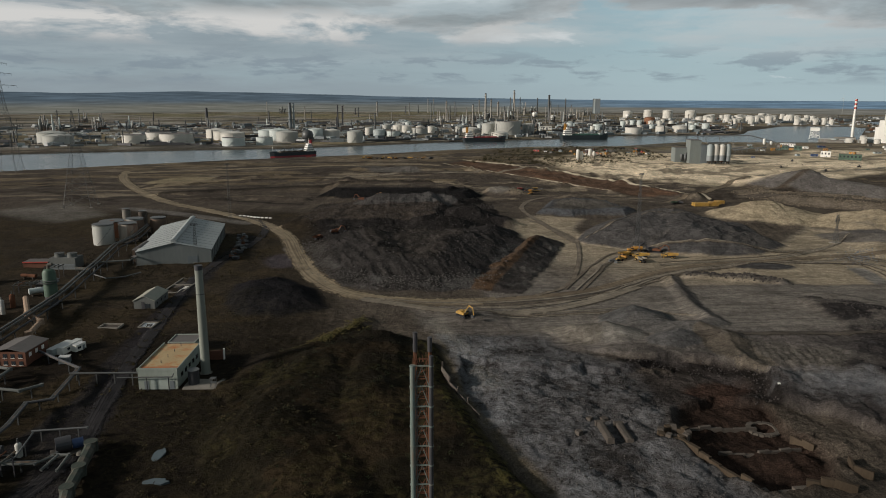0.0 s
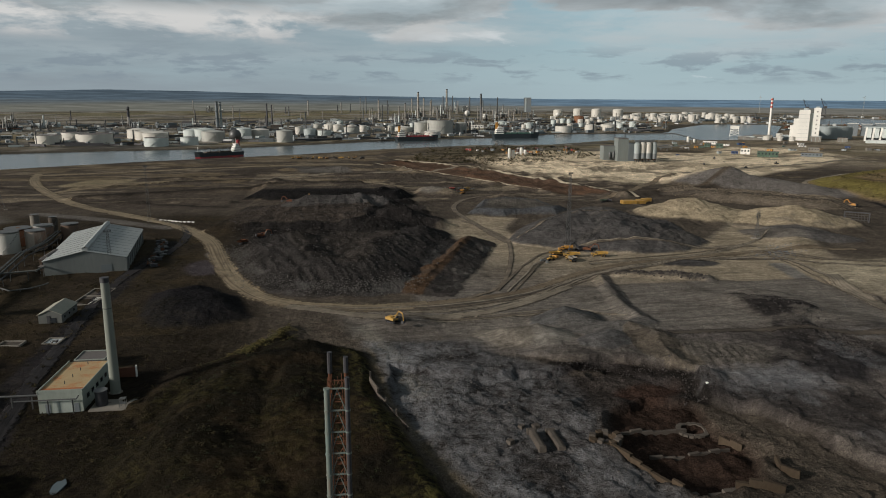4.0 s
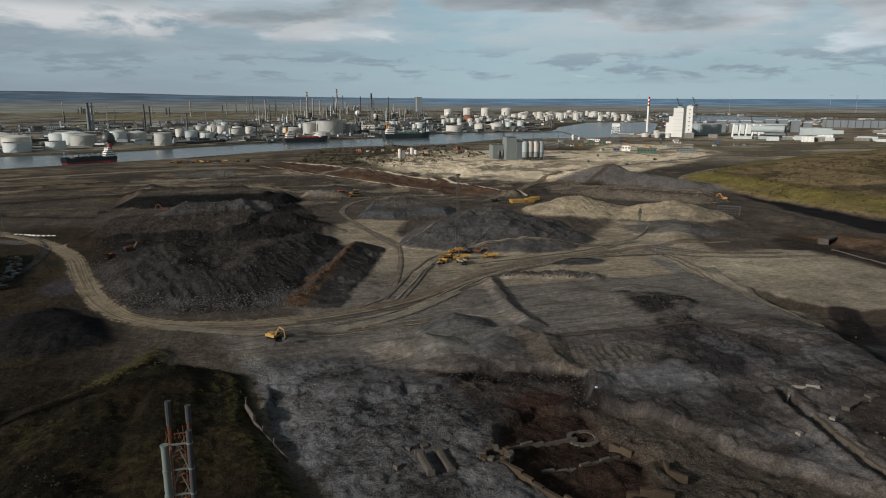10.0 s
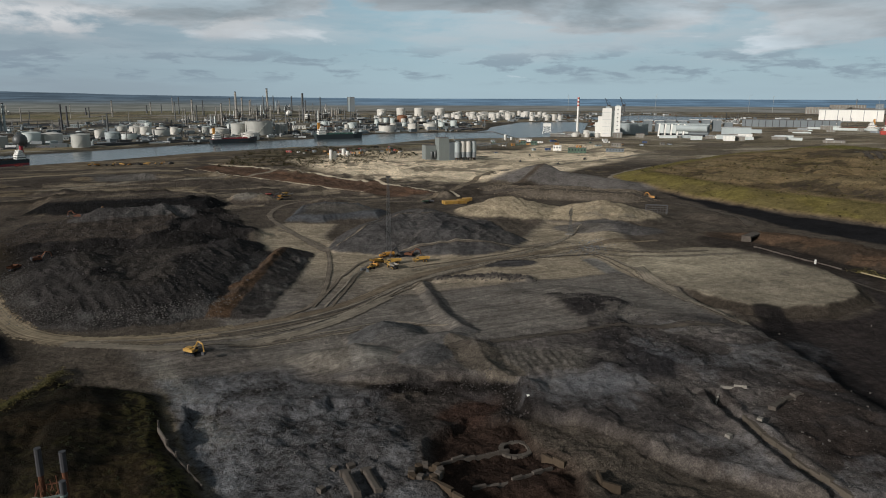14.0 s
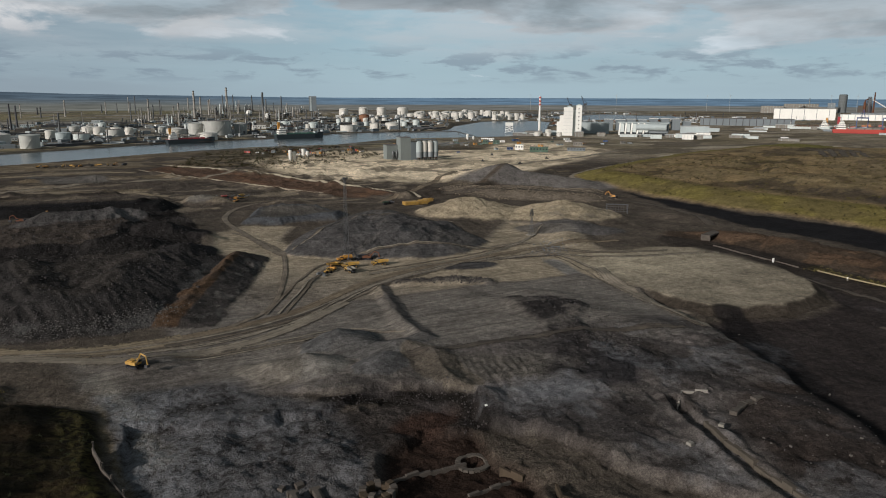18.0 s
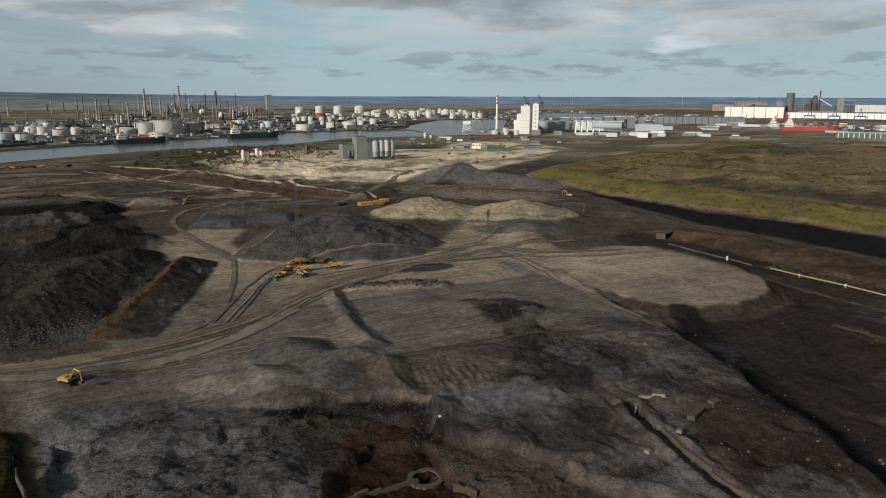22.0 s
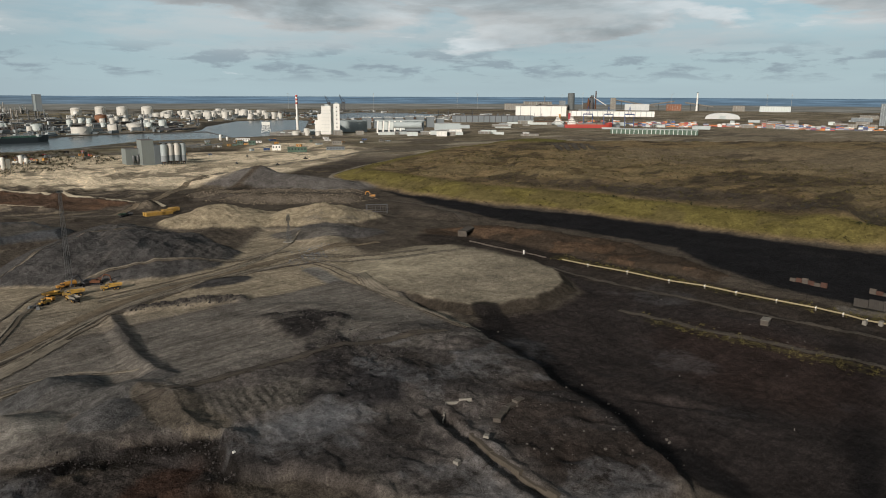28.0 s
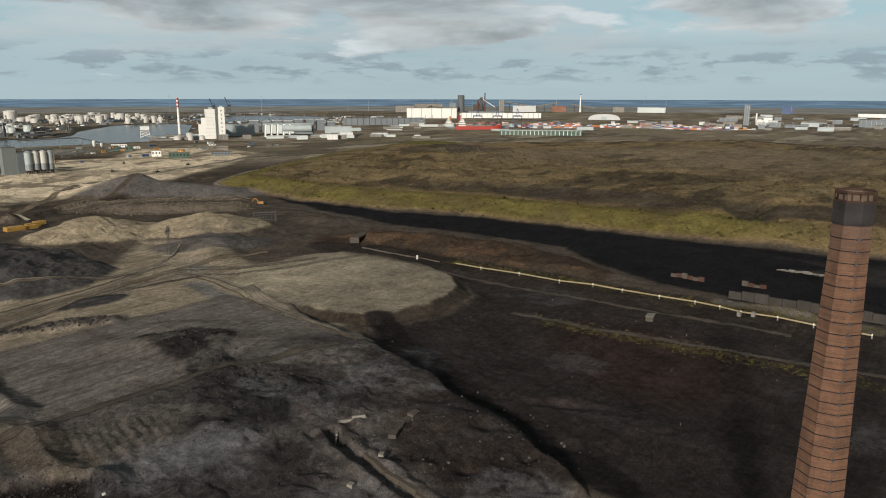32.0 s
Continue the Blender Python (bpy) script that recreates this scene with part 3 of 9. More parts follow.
    z += np.maximum(bank(wx + 2.6 * rough(x, y, 10, 4, 44), wy, RED_BANK[0], RED_BANK[-1], 9, 22, 3.5, 9.0) * (0.82 + 0.3 * value(x / 7, y / 7, 45)) - 2 * face * south, 0)
    mound = np.clip((inside(wx, wy, GREY_MOUND) + 1) / 40, 0, 1) ** 0.85
    z += 10.5 * mound * (1 + 0.26 * ridged(x, y, 32, 4, 40)) + step(mound, 0.02, 0.3) * 1.3 * ridged(x * 0.7 - y * 0.7, x * 0.25 + y * 0.25, 9, 3, 42)
    z += (4.0 + 2.0 * value(x / 22, y / 22, 37)) * np.clip((inside(wx, wy, BLUE_MESA) + 1) / 7, 0, 1)
    z += heap(x, y, 175, 590, 20, 3, 2.2, 0, 0.3) + heap(x, y, 140, 700, 18, 5, 2.0, 8, 0.6) + heap(wx, wy, 130, 640, 24, 4, 2.2, 10, 0.7)
    z += heap(wx, wy, 245, 520, 22, 4, 1.5, 40, 0.6) + heap(x, y, 300, 440, 22, 4.5, 1.4, 60, 0.5)
    # small tipped loads on the rear flats
    for k in range(70):
        q = random.Random(4000 + k)
        tx, ty = q.uniform(-130, 260), q.uniform(600, 1010)
        if ty > 640 + (tx + 130) * 0.2 or k % 2:
            z += heap(x, y, tx, ty, q.uniform(5, 13), q.uniform(1.2, 4.0), q.uniform(1, 2.4), q.uniform(-40, 60), 0.9)
    # sand and crushed stone stores
    sand = np.maximum(heap(wx, wy, 284, 566, 48, 15, 1.3, -27, 0.8), heap(wx, wy, 346, 522, 48, 14, 1.35, -27, 0.7))
    z += sand + step(sand, 0.5, 4) * (1.3 * ridged(x, y, 26, 4, 35) + 0.5 * ridged(x, y, 8, 3, 36) + 2.4 * slabs(x, y, 44, 2.5, 39)) + heap(wx, wy, 318, 468, 30, 6, 1.8, -30, 0.4)
    z += heap(wx, wy, 420, 772, 46, 21, 1.9, -50, 0.95) + heap(wx, wy, 480, 705, 40, 9, 1.8, -50, 0.4)
    rubble = inside(wx, wy, [(310, 712), (350, 640), (420, 582), (462, 586), (478, 640), (420, 690), (350, 730)])
    z += 6.0 * step(rubble, -2, 18) * (0.85 + 0.3 * value(x / 9, y / 9, 7))
    # the planted bank beside the slag floor, and the coke heap
    g = inside(wx, wy, GREEN_BANK)
    z += 6.0 * (0.42 * np.clip((g + 1) / 6, 0, 1) * step(x, -44, -18) + step(g, -2, 20) * (1 - step(x, -44, -18))) - 3.5 * step(g, 24, 50) + step(g, 0, 12) * (1.2 * ridged(x, y, 26, 4, 41) + 0.5 * ridged(x, y, 7, 3, 43))
    z += 4.5 * step(inside(wx, wy, BLACK_HEAP), -2, 16)
    z += 2.5 * step(10 - off_line(wx, wy, [(-89, 214), (-83, 240), (-66, 250), (-50, 288)]), 0, 10)
    # berms and embankments between the workings and the river
    for line, tall, half in (([(-340, 812), (-264, 853), (-154, 872), (-51, 826)], 3.0, 8), ([(-300, 737), (-209, 765), (-91, 800), (-11, 790)], 3.4, 9), ([(-280, 890), (-120, 940), (40, 910)], 2.6, 9),
                             ([(-260, 690), (-190, 700), (-140, 690)], 2.5, 8), ([(64, 1150), (130, 1015), (182, 900), (230, 790), (268, 690)], 2.6, 9), ([(30, 1040), (60, 975), (108, 885), (150, 805), (196, 725)], 2.2, 7),
                             ([(268, 690), (360, 728), (435, 766), (540, 846)], 4.0, 12)):
        z += tall * np.clip(1.25 - off_line(wx, wy, line) / half, 0, 1)
    z -= 2.0 * step(13 - np.abs(off_line(wx, wy, [(52, 1090), (96, 960), (142, 855), (190, 765), (234, 700)]) - 0), 0, 8)
    z += 2.6 * step(inside(x, y, [(60, 1060), (240, 700), (330, 760), (420, 1000), (300, 1150)]), 0, 30) * np.abs(ridged(x, y, 34, 4, 59))
    z += heap(x, y, -30, 985, 26, 6, 3.0, -25, 0.4) + heap(x, y, 220, 960, 30, 5, 1.8, -30, 0.5) + heap(x, y, 290, 930, 28, 6, 1.4, 0, 0.6)
    z += heap(x, y, 330, 960, 22, 5, 1.5, 30, 0.6) + heap(x, y, 480, 960, 20, 3, 3.0, -25, 0.5) + 2.2 * step(inside(x, y, LIME), 0, 40) * np.abs(rough(x, y, 40, 5, 57))
    # hummocks of brown spoil between pipeline and coal road
    z += heap(x, y, 425, 355, 26, 4.5, 2.2, 100, 0.4) + heap(x, y, 440, 300, 18, 3.5, 2.4, 100, 0.4) + heap(x, y, 410, 400, 18, 3, 1.6, 60, 0.4)
    z += heap(x, y, 415, 210, 12, 3, 3.5, 95, 0.3) + heap(x, y, 402, 100, 9, 3.5, 4.5, 92, 0.2) + heap(x, y, 440, 480, 24, 4, 2.0, 110, 0.3)
    hum = inside(wx, wy, [(396, 430), (440, 410), (456, 330), (446, 240), (424, 200), (404, 200), (398, 300)])
    z += step(hum, 0, 8) * (1.5 + 3.0 * slabs(x, y, 30, 3.0, 58))
    # the old tip, a long hill with a steep planted flank
    h = inside(wx, wy, HILL)
    z += 11.5 * np.clip((h + 2) / 40, 0, 1) ** 0.9 + 6.0 * step(h, 50, 260) + step(h, 40, 110) * (3.0 * rough(x, y, 150, 5, 51) + 3.8 * ridged(x, y * 0.8, 84, 5, 53) + 2.2 * ridged(x, y, 26, 4, 56) + 2.6 * slabs(x, y, 110, 3.0, 54))
    z += step(h, 2, 14) * (1 - step(h, 60, 90)) * 0.7 * ridged(x, y, 22, 4, 55)
    z -= heap(wx, wy, 650, 188, 24, 11, 2.8, 25, 0.6)
    z += heap(wx, wy, 585, 158, 30, 5, 1.3, 60, 0.5)
    z += heap(wx, wy, 625, 215, 34, 5, 1.6, 40, 0.4)
    z += heap(x, y, 1120, 930, 70, 7, 1.6, -40, 0.3)
    # brick yard bank beside the chimney stays level
    river = np.maximum(inside(x, y, RIVER), inside(x, y, DOCK))
    z = np.where(river > -60, z * step(-river, 10, 60), z)
    z = np.where(river > -14, np.minimum(z, 0.0) - 7.0 * step(river, -14, 18), np.maximum(z, -2.4))
    return z


SOIL = (0.070, 0.058, 0.046)


def paint(x, y, z):
    """Base colours of the soils, some with sun or shade put in, and how much lime crust, grass and scraping they carry.
    """
    wx, wy = wander(x, y)
    wx, wy = wx + 1.2 * rough(x, y, 5, 3, 61), wy + 1.2 * rough(x, y, 5, 3, 67)
    broken = np.full(x.shape, 0.45)
    col = np.empty(x.shape + (3,))
    col[:] = SOIL
    kinds = np.zeros_like(col)

    def lay(mask, rgb):
        col[:] = col * (1 - mask[..., None]) + np.array(rgb) * mask[..., None]

    def area(poly, rgb, soft=6.0, amount=1.0):
        m = step(inside(wx, wy, poly), -soft, soft) * amount
        lay(m, rgb)
        return m

    def strip(line, half, rgb, soft=3.0, amount=1.0):
        m = step(half - off_line(x + 1.5 * rough(x, y, 12, 2, 3), y, line), 0, soft) * amount
        lay(m, rgb)
        return m

    # farmland and works far over the river, brown flats this side
    land = step(y, 1250, 1500)
    lay(land, (0.135, 0.116, 0.085))
    lay(land * step(rough(x * 0.35, y, 60, 4, 70), 0.08, 0.2), (0.068, 0.064, 0.058))
    lay(land * step(rough(x * 0.4, y, 200, 4, 71), 0.06, 0.14) * 0.8, (0.21, 0.172, 0.105))
    lay(land * step(rough(x * 0.3, y, 26, 4, 72), 0.16, 0.26) * 0.7, (0.030, 0.032, 0.028))
    lay(land * step(rough(x * 0.25, y, 22, 3, 74), 0.24, 0.32) * 0.7, (0.27, 0.255, 0.225))
    lay(land * step(rough(x, y, 120, 3, 73), 0.18, 0.26) * 0.8, (0.26, 0.245, 0.215))
    lay(step(y, 3000, 3500) * step(900 - x, 0, 500) * step(rough(x, y, 320, 3, 75), 0.0, 0.25) * 0.6, (0.17, 0.155, 0.085))
    lay(step(y, 600, 700) * (1 - land) * step(330 - x, 0, 60), (0.068, 0.056, 0.045))
    lay((1 - land) * step(y, 720, 860) * step(rough(x * 0.35, y, 40, 5, 77), 0.12, 0.18) * 0.7, (0.150, 0.118, 0.076))
    lay((1 - land) * step(y, 640, 720) * step(400 - x, 0, 60) * step(rough(x * 0.35, y * 1.3, 18, 4, 76), 0.2, 0.3) * 0.7, (0.20, 0.165, 0.12))
    for line, half in (([(-340, 812), (-264, 853), (-154, 872), (-51, 826)], 7), ([(-300, 737), (-209, 765), (-91, 800), (-11, 790)], 8), ([(-600, 800), (-430, 840), (-350, 800)], 6),
                       ([(-280, 890), (-120, 940), (40, 910)], 5), ([(-340, 720), (-230, 690), (-140, 660)], 6), ([(-500, 900), (-440, 760), (-330, 690)], 5)):
        strip(line, half, (0.026, 0.022, 0.019), 3, 0.85)
    area([(-363, 850), (-350, 895), (-296, 912), (-280, 850), (-327, 800)], (0.20, 0.165, 0.108), 5)
    area([(-127, 1070), (-35, 1014), (-19, 955), (-87, 964)], (0.085, 0.078, 0.070), 4)
    lay((1 - land) * step(y, 640, 700) * step(rough(x * 0.4, y, 30, 4, 78), 0.18, 0.3) * 0.7, (0.045, 0.037, 0.030))
    kinds[..., 1] += 0.55 * step(y, 1050, 1200) * (1 - land) * step(x, 60, 160) * step(rough(x, y, 80, 3, 79), -0.2, 0.2)
    # pale works floor in the middle
    floor = area(PALE_FLOOR, (0.142, 0.124, 0.106), 5)
    kinds[..., 2] += 0.55 * floor
    broken -= 0.4 * floor
    lay(step(rough(x, y, 60, 5, 81), 0.14, 0.24) * floor * 0.5, (0.080, 0.073, 0.068))
    lay(step(rough(x + 0.6 * y, y * 0.4, 16, 4, 82), 0.3, 0.38) * floor * 0.45, (0.070, 0.061, 0.053))
    # sunlit warmth painted into the north-east floor and the platform's middle
    lay(floor * step((x - 120) + 1.2 * (y - 330), -40, 130) * 0.85, (0.26, 0.215, 0.152))
    broken -= 0.3 * area(PLATFORM, (0.205, 0.175, 0.130), 4)
    area([(262, 372), (270, 330), (300, 318), (335, 330), (340, 370), (300, 384)], (0.33, 0.285, 0.205), 26, 0.7)
    strip([(250, 384), (240, 330), (232, 286), (224, 238), (216, 196), (208, 160)], 8, (0.135, 0.131, 0.128), 4, 0.8)
    # darker brown band along the platform's south and east edge
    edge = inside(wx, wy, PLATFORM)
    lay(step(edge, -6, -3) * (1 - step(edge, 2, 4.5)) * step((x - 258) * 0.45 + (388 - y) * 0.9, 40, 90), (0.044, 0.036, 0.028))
    crust = area([(-14, 272), (-8, 215), (2, 178), (14, 140), (24, 92), (110, 92), (66, 134), (56, 160), (62, 190), (58, 228), (30, 262)], (0.042, 0.038, 0.036), 5)
    kinds[..., 0] += crust * (0.2 + 0.55 * step(60 - x, -10, 60) + 0.35 * step(rough(x, y, 24, 4, 113), 0.0, 0.2))
    strip([(-16, 290), (-4, 250), (4, 214)], 9, (0.18, 0.165, 0.14), 9, 0.7)
    lay(step(inside(wx, wy, [(40, 225), (100, 222), (104, 188), (62, 186)]), -3, 4), (0.034, 0.029, 0.026))
    area(PIT, (0.026, 0.017, 0.013), 3)
    lay(step(heap(x, y, 84, 202, 16, 1, 1.3), 0.2, 0.6), (0.034, 0.021, 0.016))
    terr = area(TERRACE, (0.082, 0.072, 0.066), 3) * (1 - step(y, 225, 262))
    lay(step(inside(wx, wy, TERRACE), 0, 4) * step(y, 238, 262), (0.128, 0.114, 0.099))
    lower = step(inside(wx, wy, LOWER), -2, 1)
    broken += 0.45 * lower - 0.05 * terr
    # darker band along the upper edge of the dug-out ground
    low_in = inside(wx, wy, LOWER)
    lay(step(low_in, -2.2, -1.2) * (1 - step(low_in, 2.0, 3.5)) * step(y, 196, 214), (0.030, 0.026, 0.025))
    kinds[..., 2] += 0.2 * terr
    lay(terr * step(rough(x + 0.5 * y, y * 0.5, 26, 5, 83), 0.1, 0.24) * 0.7, (0.034, 0.030, 0.028))
    lay(terr * step(rough(x, y, 11, 5, 80), 0.20, 0.27) * 0.65, (0.030, 0.025, 0.022))
    lay(terr * step(y, 190, 226) * step(rough(x, y, 18, 5, 104), -0.1, 0.05) * 0.7, (0.112, 0.101, 0.090))
    lay(step(heap(wx, wy, 192, 138, 44, 1, 1.3, 60), 0.15, 0.4) * 0.85, (0.030, 0.023, 0.0195))
    lay(terr * step(rough(x, y, 30, 4, 86), 0.2, 0.4) * 0.4, (0.10, 0.088, 0.074))
    lay(step(inside(wx, wy, [(106, 244), (146, 228), (134, 206), (106, 216)]), -2, 3) * 0.8, (0.085, 0.076, 0.065))
    lay(step(inside(wx, wy, SLAG_PATCH), -3, 3) * (0.5 + 0.5 * step(rough(x, y, 12, 4, 88), -0.2, 0.0)), (0.028, 0.025, 0.024))
    lay(terr * step(rough(x * 0.8 + y * 0.5, y * 0.45, 20, 5, 121), 0.14, 0.2) * 0.7, (0.036, 0.032, 0.031))
    kinds[..., 0] += 0.45 * terr * step(rough(x, y, 28, 4, 122), 0.14, 0.24)
    area([(141, 204), (165, 221), (174, 207), (163, 191), (148, 191)], (0.026, 0.024, 0.025), 3, 0.85)
    area([(112, 204), (140, 202), (146, 190), (122, 188)], (0.105, 0.106, 0.112), 4, 0.6)
    low = area(LOW_PLAIN, (0.030, 0.0245, 0.0228), 2.5)
    broken -= 0.15 * low
    kinds[..., 2] += 0.35 * low
    lay(low * step(heap(x, y, 300, 130, 70, 1, 1.3, 60), 0.15, 0.7) * 0.6, (0.036, 0.023, 0.019))
    # gully darkness painted as a near-black strip at the terrace's east foot
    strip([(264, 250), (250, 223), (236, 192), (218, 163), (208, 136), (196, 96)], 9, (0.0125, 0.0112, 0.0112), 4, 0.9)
    kinds[..., 0] += 0.25 * low * step(rough(x, y, 40, 3, 85), 0.15, 0.4)
    for cx, cy, r, lng, trn, rgb in ((79, 284, 17, 1.2, 25, (0.075, 0.073, 0.071)), (60, 264, 14, 1.3, -20, (0.128, 0.117, 0.103)), (45, 266, 10, 1.9, -50, (0.135, 0.120, 0.101)), (88, 250, 13, 1.3, 30, (0.078, 0.075, 0.073)), (93, 268, 13, 1.8, -10, (0.085, 0.080, 0.075)), (103, 232, 9, 3.6, 95, (0.088, 0.075, 0.060))):
        lay(step(heap(wx, wy, cx, cy, r, 1, lng, trn, 1.0), 0.05, 0.15), rgb)
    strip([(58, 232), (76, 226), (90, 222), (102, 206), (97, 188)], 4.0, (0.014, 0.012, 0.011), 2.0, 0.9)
    # shade of the low berm painted along its east side
    strip([(128, 367), (120, 327), (114, 290), (114, 268)], 4, (0.060, 0.055, 0.052), 2, 0.8)
    strip([(137, 372), (160, 364), (186, 353)], 4.5, (0.062, 0.057, 0.053), 2, 0.85)
    lay(step(heap(wx, wy, 192, 392, 13, 1, 2.2, -5), 0.1, 0.3), (0.050, 0.047, 0.046))
    # scraped verges along the pipeline
    strip([(378, 400), (376, 300), (378, 200), (384, 90), (390, -20)], 26, (0.032, 0.026, 0.022), 10)
    kinds[..., 1] += 0.8 * step(7 - off_line(x, y, [(388, 300), (390, 200), (400, 60)]), 0, 5) + 0.7 * step(6 - off_line(x, y, [(318, 190), (326, 110), (330, 50)]), 0, 5)
    strip([(388, 420), (424, 350), (440, 290)], 17, (0.056, 0.039, 0.027), 9, 0.85)
    hum = step(inside(wx, wy, [(396, 430), (440, 410), (456, 330), (446, 240), (424, 200), (404, 200), (398, 300)]), -3, 4)
    lay(hum * 0.9, (0.044, 0.032, 0.023))
    lay(hum * step(rough(x, y, 22, 5, 109), 0.12, 0.2) * 0.8, (0.090, 0.058, 0.037))
    strip([(404, 130), (402, 60)], 9, (0.17, 0.15, 0.13), 5, 0.8)
    # slag workings
    w = inside(wx, wy, WORKS)
    dark = step(w, -3, 3)
    broken += 0.3 * dark
    lay(dark, (0.0235, 0.0205, 0.0190))
    lay(dark * step(rough(x, y, 46, 5, 87), 0.04, 0.10) * 0.85, (0.0150, 0.0135, 0.0130))
    lay(dark * step(rough(x * 0.6, y, 30, 5, 89), 0.18, 0.24) * 0.55, (0.052, 0.045, 0.039))
    lay(dark * step(44 - w, 0, 6) * step(500 - y, 0, 40) * step(x, -112, -84), (0.031, 0.028, 0.0265))
    lay(dark * step(16 - w, 0, 6) * step(480 - y, 0, 40) * step(rough(x, y, 14, 4, 90), -0.2, 0.05), (0.068, 0.064, 0.061))
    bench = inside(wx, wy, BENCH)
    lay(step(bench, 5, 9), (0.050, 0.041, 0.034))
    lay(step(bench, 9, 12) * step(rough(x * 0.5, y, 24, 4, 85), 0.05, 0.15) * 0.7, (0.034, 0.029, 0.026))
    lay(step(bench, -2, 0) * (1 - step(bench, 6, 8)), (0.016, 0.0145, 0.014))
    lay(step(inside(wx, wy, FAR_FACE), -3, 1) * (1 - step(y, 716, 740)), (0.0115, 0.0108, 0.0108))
    for cx, cy, r, lng, trn, rgb in ((24, 566, 34, 1.2, -30, (0.022, 0.0195, 0.0185)), (-2, 520, 26, 1.3, 20, (0.019, 0.017, 0.016)), (34, 500, 20, 1.4, 60, (0.030, 0.027, 0.026)),
                                     (-30, 632, 26, 1.9, 8, (0.072, 0.067, 0.064)), (-62, 622, 18, 1.4, 20, (0.064, 0.059, 0.056))):
        lay(step(heap(wx, wy, cx, cy, r, 1, lng, trn, 1.0), 0.06, 0.12), rgb)
    ridge = bank(wx + 2.6 * rough(x, y, 10, 4, 44), wy, RED_BANK[0], RED_BANK[-1], 9, 22, 1, 1)
    # flanks painted apart: sunlit brown to the west, shaded grey to the east
    lay(step(ridge, 0.02, 0.10), (0.042, 0.037, 0.034))
    east_side = (x - RED_BANK[0][0]) * (RED_BANK[-1][1] - RED_BANK[0][1]) - (y - RED_BANK[0][1]) * (RED_BANK[-1][0] - RED_BANK[0][0])
    lay(step(ridge, 0.05, 0.2) * step(-east_side, -620, -420) * (0.6 + 0.4 * step(rough(x, y, 14, 4, 116), -0.1, 0.1)), (0.066, 0.042, 0.026))
    lay(step(ridge, 0.05, 0.2) * step(east_side, 900, 1300) * step(rough(x, y, 10, 4, 117), 0.08, 0.16) * 0.7, (0.095, 0.086, 0.078))
    lay(step(inside(wx, wy, GREY_MOUND), -1, 2), (0.064, 0.060, 0.058))
    lay(step(inside(wx, wy, GREY_MOUND), 2, 5) * step(rough(x * 0.7 - y * 0.7, x * 0.2 + y * 0.2, 12, 4, 110), 0.1, 0.2) * 0.6, (0.088, 0.080, 0.073))
    broken += 0.1 * step(inside(wx, wy, GREY_MOUND), -1, 2)
    mesa = inside(wx, wy, BLUE_MESA)
    lay(step(mesa, -3, 2), (0.056, 0.058, 0.062))
    lay(step(mesa, 6, 14) * 0.8, (0.080, 0.070, 0.058))
    lay(step(heap(x, y, 66, 735, 20, 1), 0.1, 0.3) * 0.8, (0.13, 0.12, 0.105))
    # sand store, grey crushed stone, rubble bank
    lay(step(heap(wx, wy, 284, 566, 48, 1, 1.3, -27) + heap(wx, wy, 346, 526, 48, 1, 1.35, -27), 0.03, 0.08), (0.275, 0.226, 0.155))
    lay(step(heap(wx, wy, 318, 468, 32, 1, 1.8, -30), 0.08, 0.2) * 0.8, (0.085, 0.080, 0.078))
    lay(step(heap(wx, wy, 350, 515, 44, 1, 1.3, -35), 0.2, 0.4) * step(rough(x, y, 22, 4, 84), -0.1, 0.1) * 0.8, (0.15, 0.128, 0.10))
    lay(step(heap(wx, wy, 424, 768, 48, 1, 2.0, -50) + heap(wx, wy, 480, 705, 42, 1, 1.8, -50), 0.04, 0.10), (0.110, 0.100, 0.092))
    lay(step(inside(wx, wy, [(310, 712), (350, 640), (420, 582), (462, 586), (478, 640), (420, 690), (350, 730)]), -2, 10), (0.115, 0.096, 0.075))
    # plant yard and planted bank, soils darkened for the cloud shadow over them
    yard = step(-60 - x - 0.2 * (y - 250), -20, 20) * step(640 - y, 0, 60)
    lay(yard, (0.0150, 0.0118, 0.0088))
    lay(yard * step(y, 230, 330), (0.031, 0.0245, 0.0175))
    kinds[..., 1] += 0.10 * yard * step(rough(x, y, 50, 4, 91), -0.1, 0.3)
    lay(yard * step(rough(x, y, 30, 4, 93), 0.0, 0.2) * 0.7, (0.036, 0.027, 0.016))
    strip([(-150, 120), (-140, 200), (-148, 290), (-152, 400), (-150, 500)], 6, (0.021, 0.019, 0.020), 2.0)
    strip([(-118, 90), (-128, 160), (-138, 210)], 9, (0.020, 0.018, 0.019), 2.0)
    strip([(-300, 640), (-230, 600), (-170, 560)], 9, (0.11, 0.10, 0.09), 4)
    area([(-420, 620), (-330, 560), (-300, 600), (-380, 690)], (0.14, 0.13, 0.115), 10, 0.6)
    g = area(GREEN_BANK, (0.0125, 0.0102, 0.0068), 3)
    kinds[..., 1] += 0.22 * g * step(rough(x, y, 20, 4, 92), 0.1, 0.35) + 0.55 * step(7 - off_line(wx, wy, [(-24, 262), (-18, 222), (-8, 180), (2, 140), (8, 104)]), 0, 6)
    lay(g * step(rough(x * 0.7, y, 18, 5, 94), 0.05, 0.2) * 0.8, (0.024, 0.017, 0.010))
    strip([(-74, 246), (-64, 256), (-50, 288)], 4, (0.060, 0.055, 0.020), 4, 0.8)
    strip([(-14, 262), (-8, 210), (2, 172), (16, 130)], 2.5, (0.11, 0.085, 0.05), 2.5, 0.8)
    area(BLACK_HEAP, (0.013, 0.012, 0.013), 3)
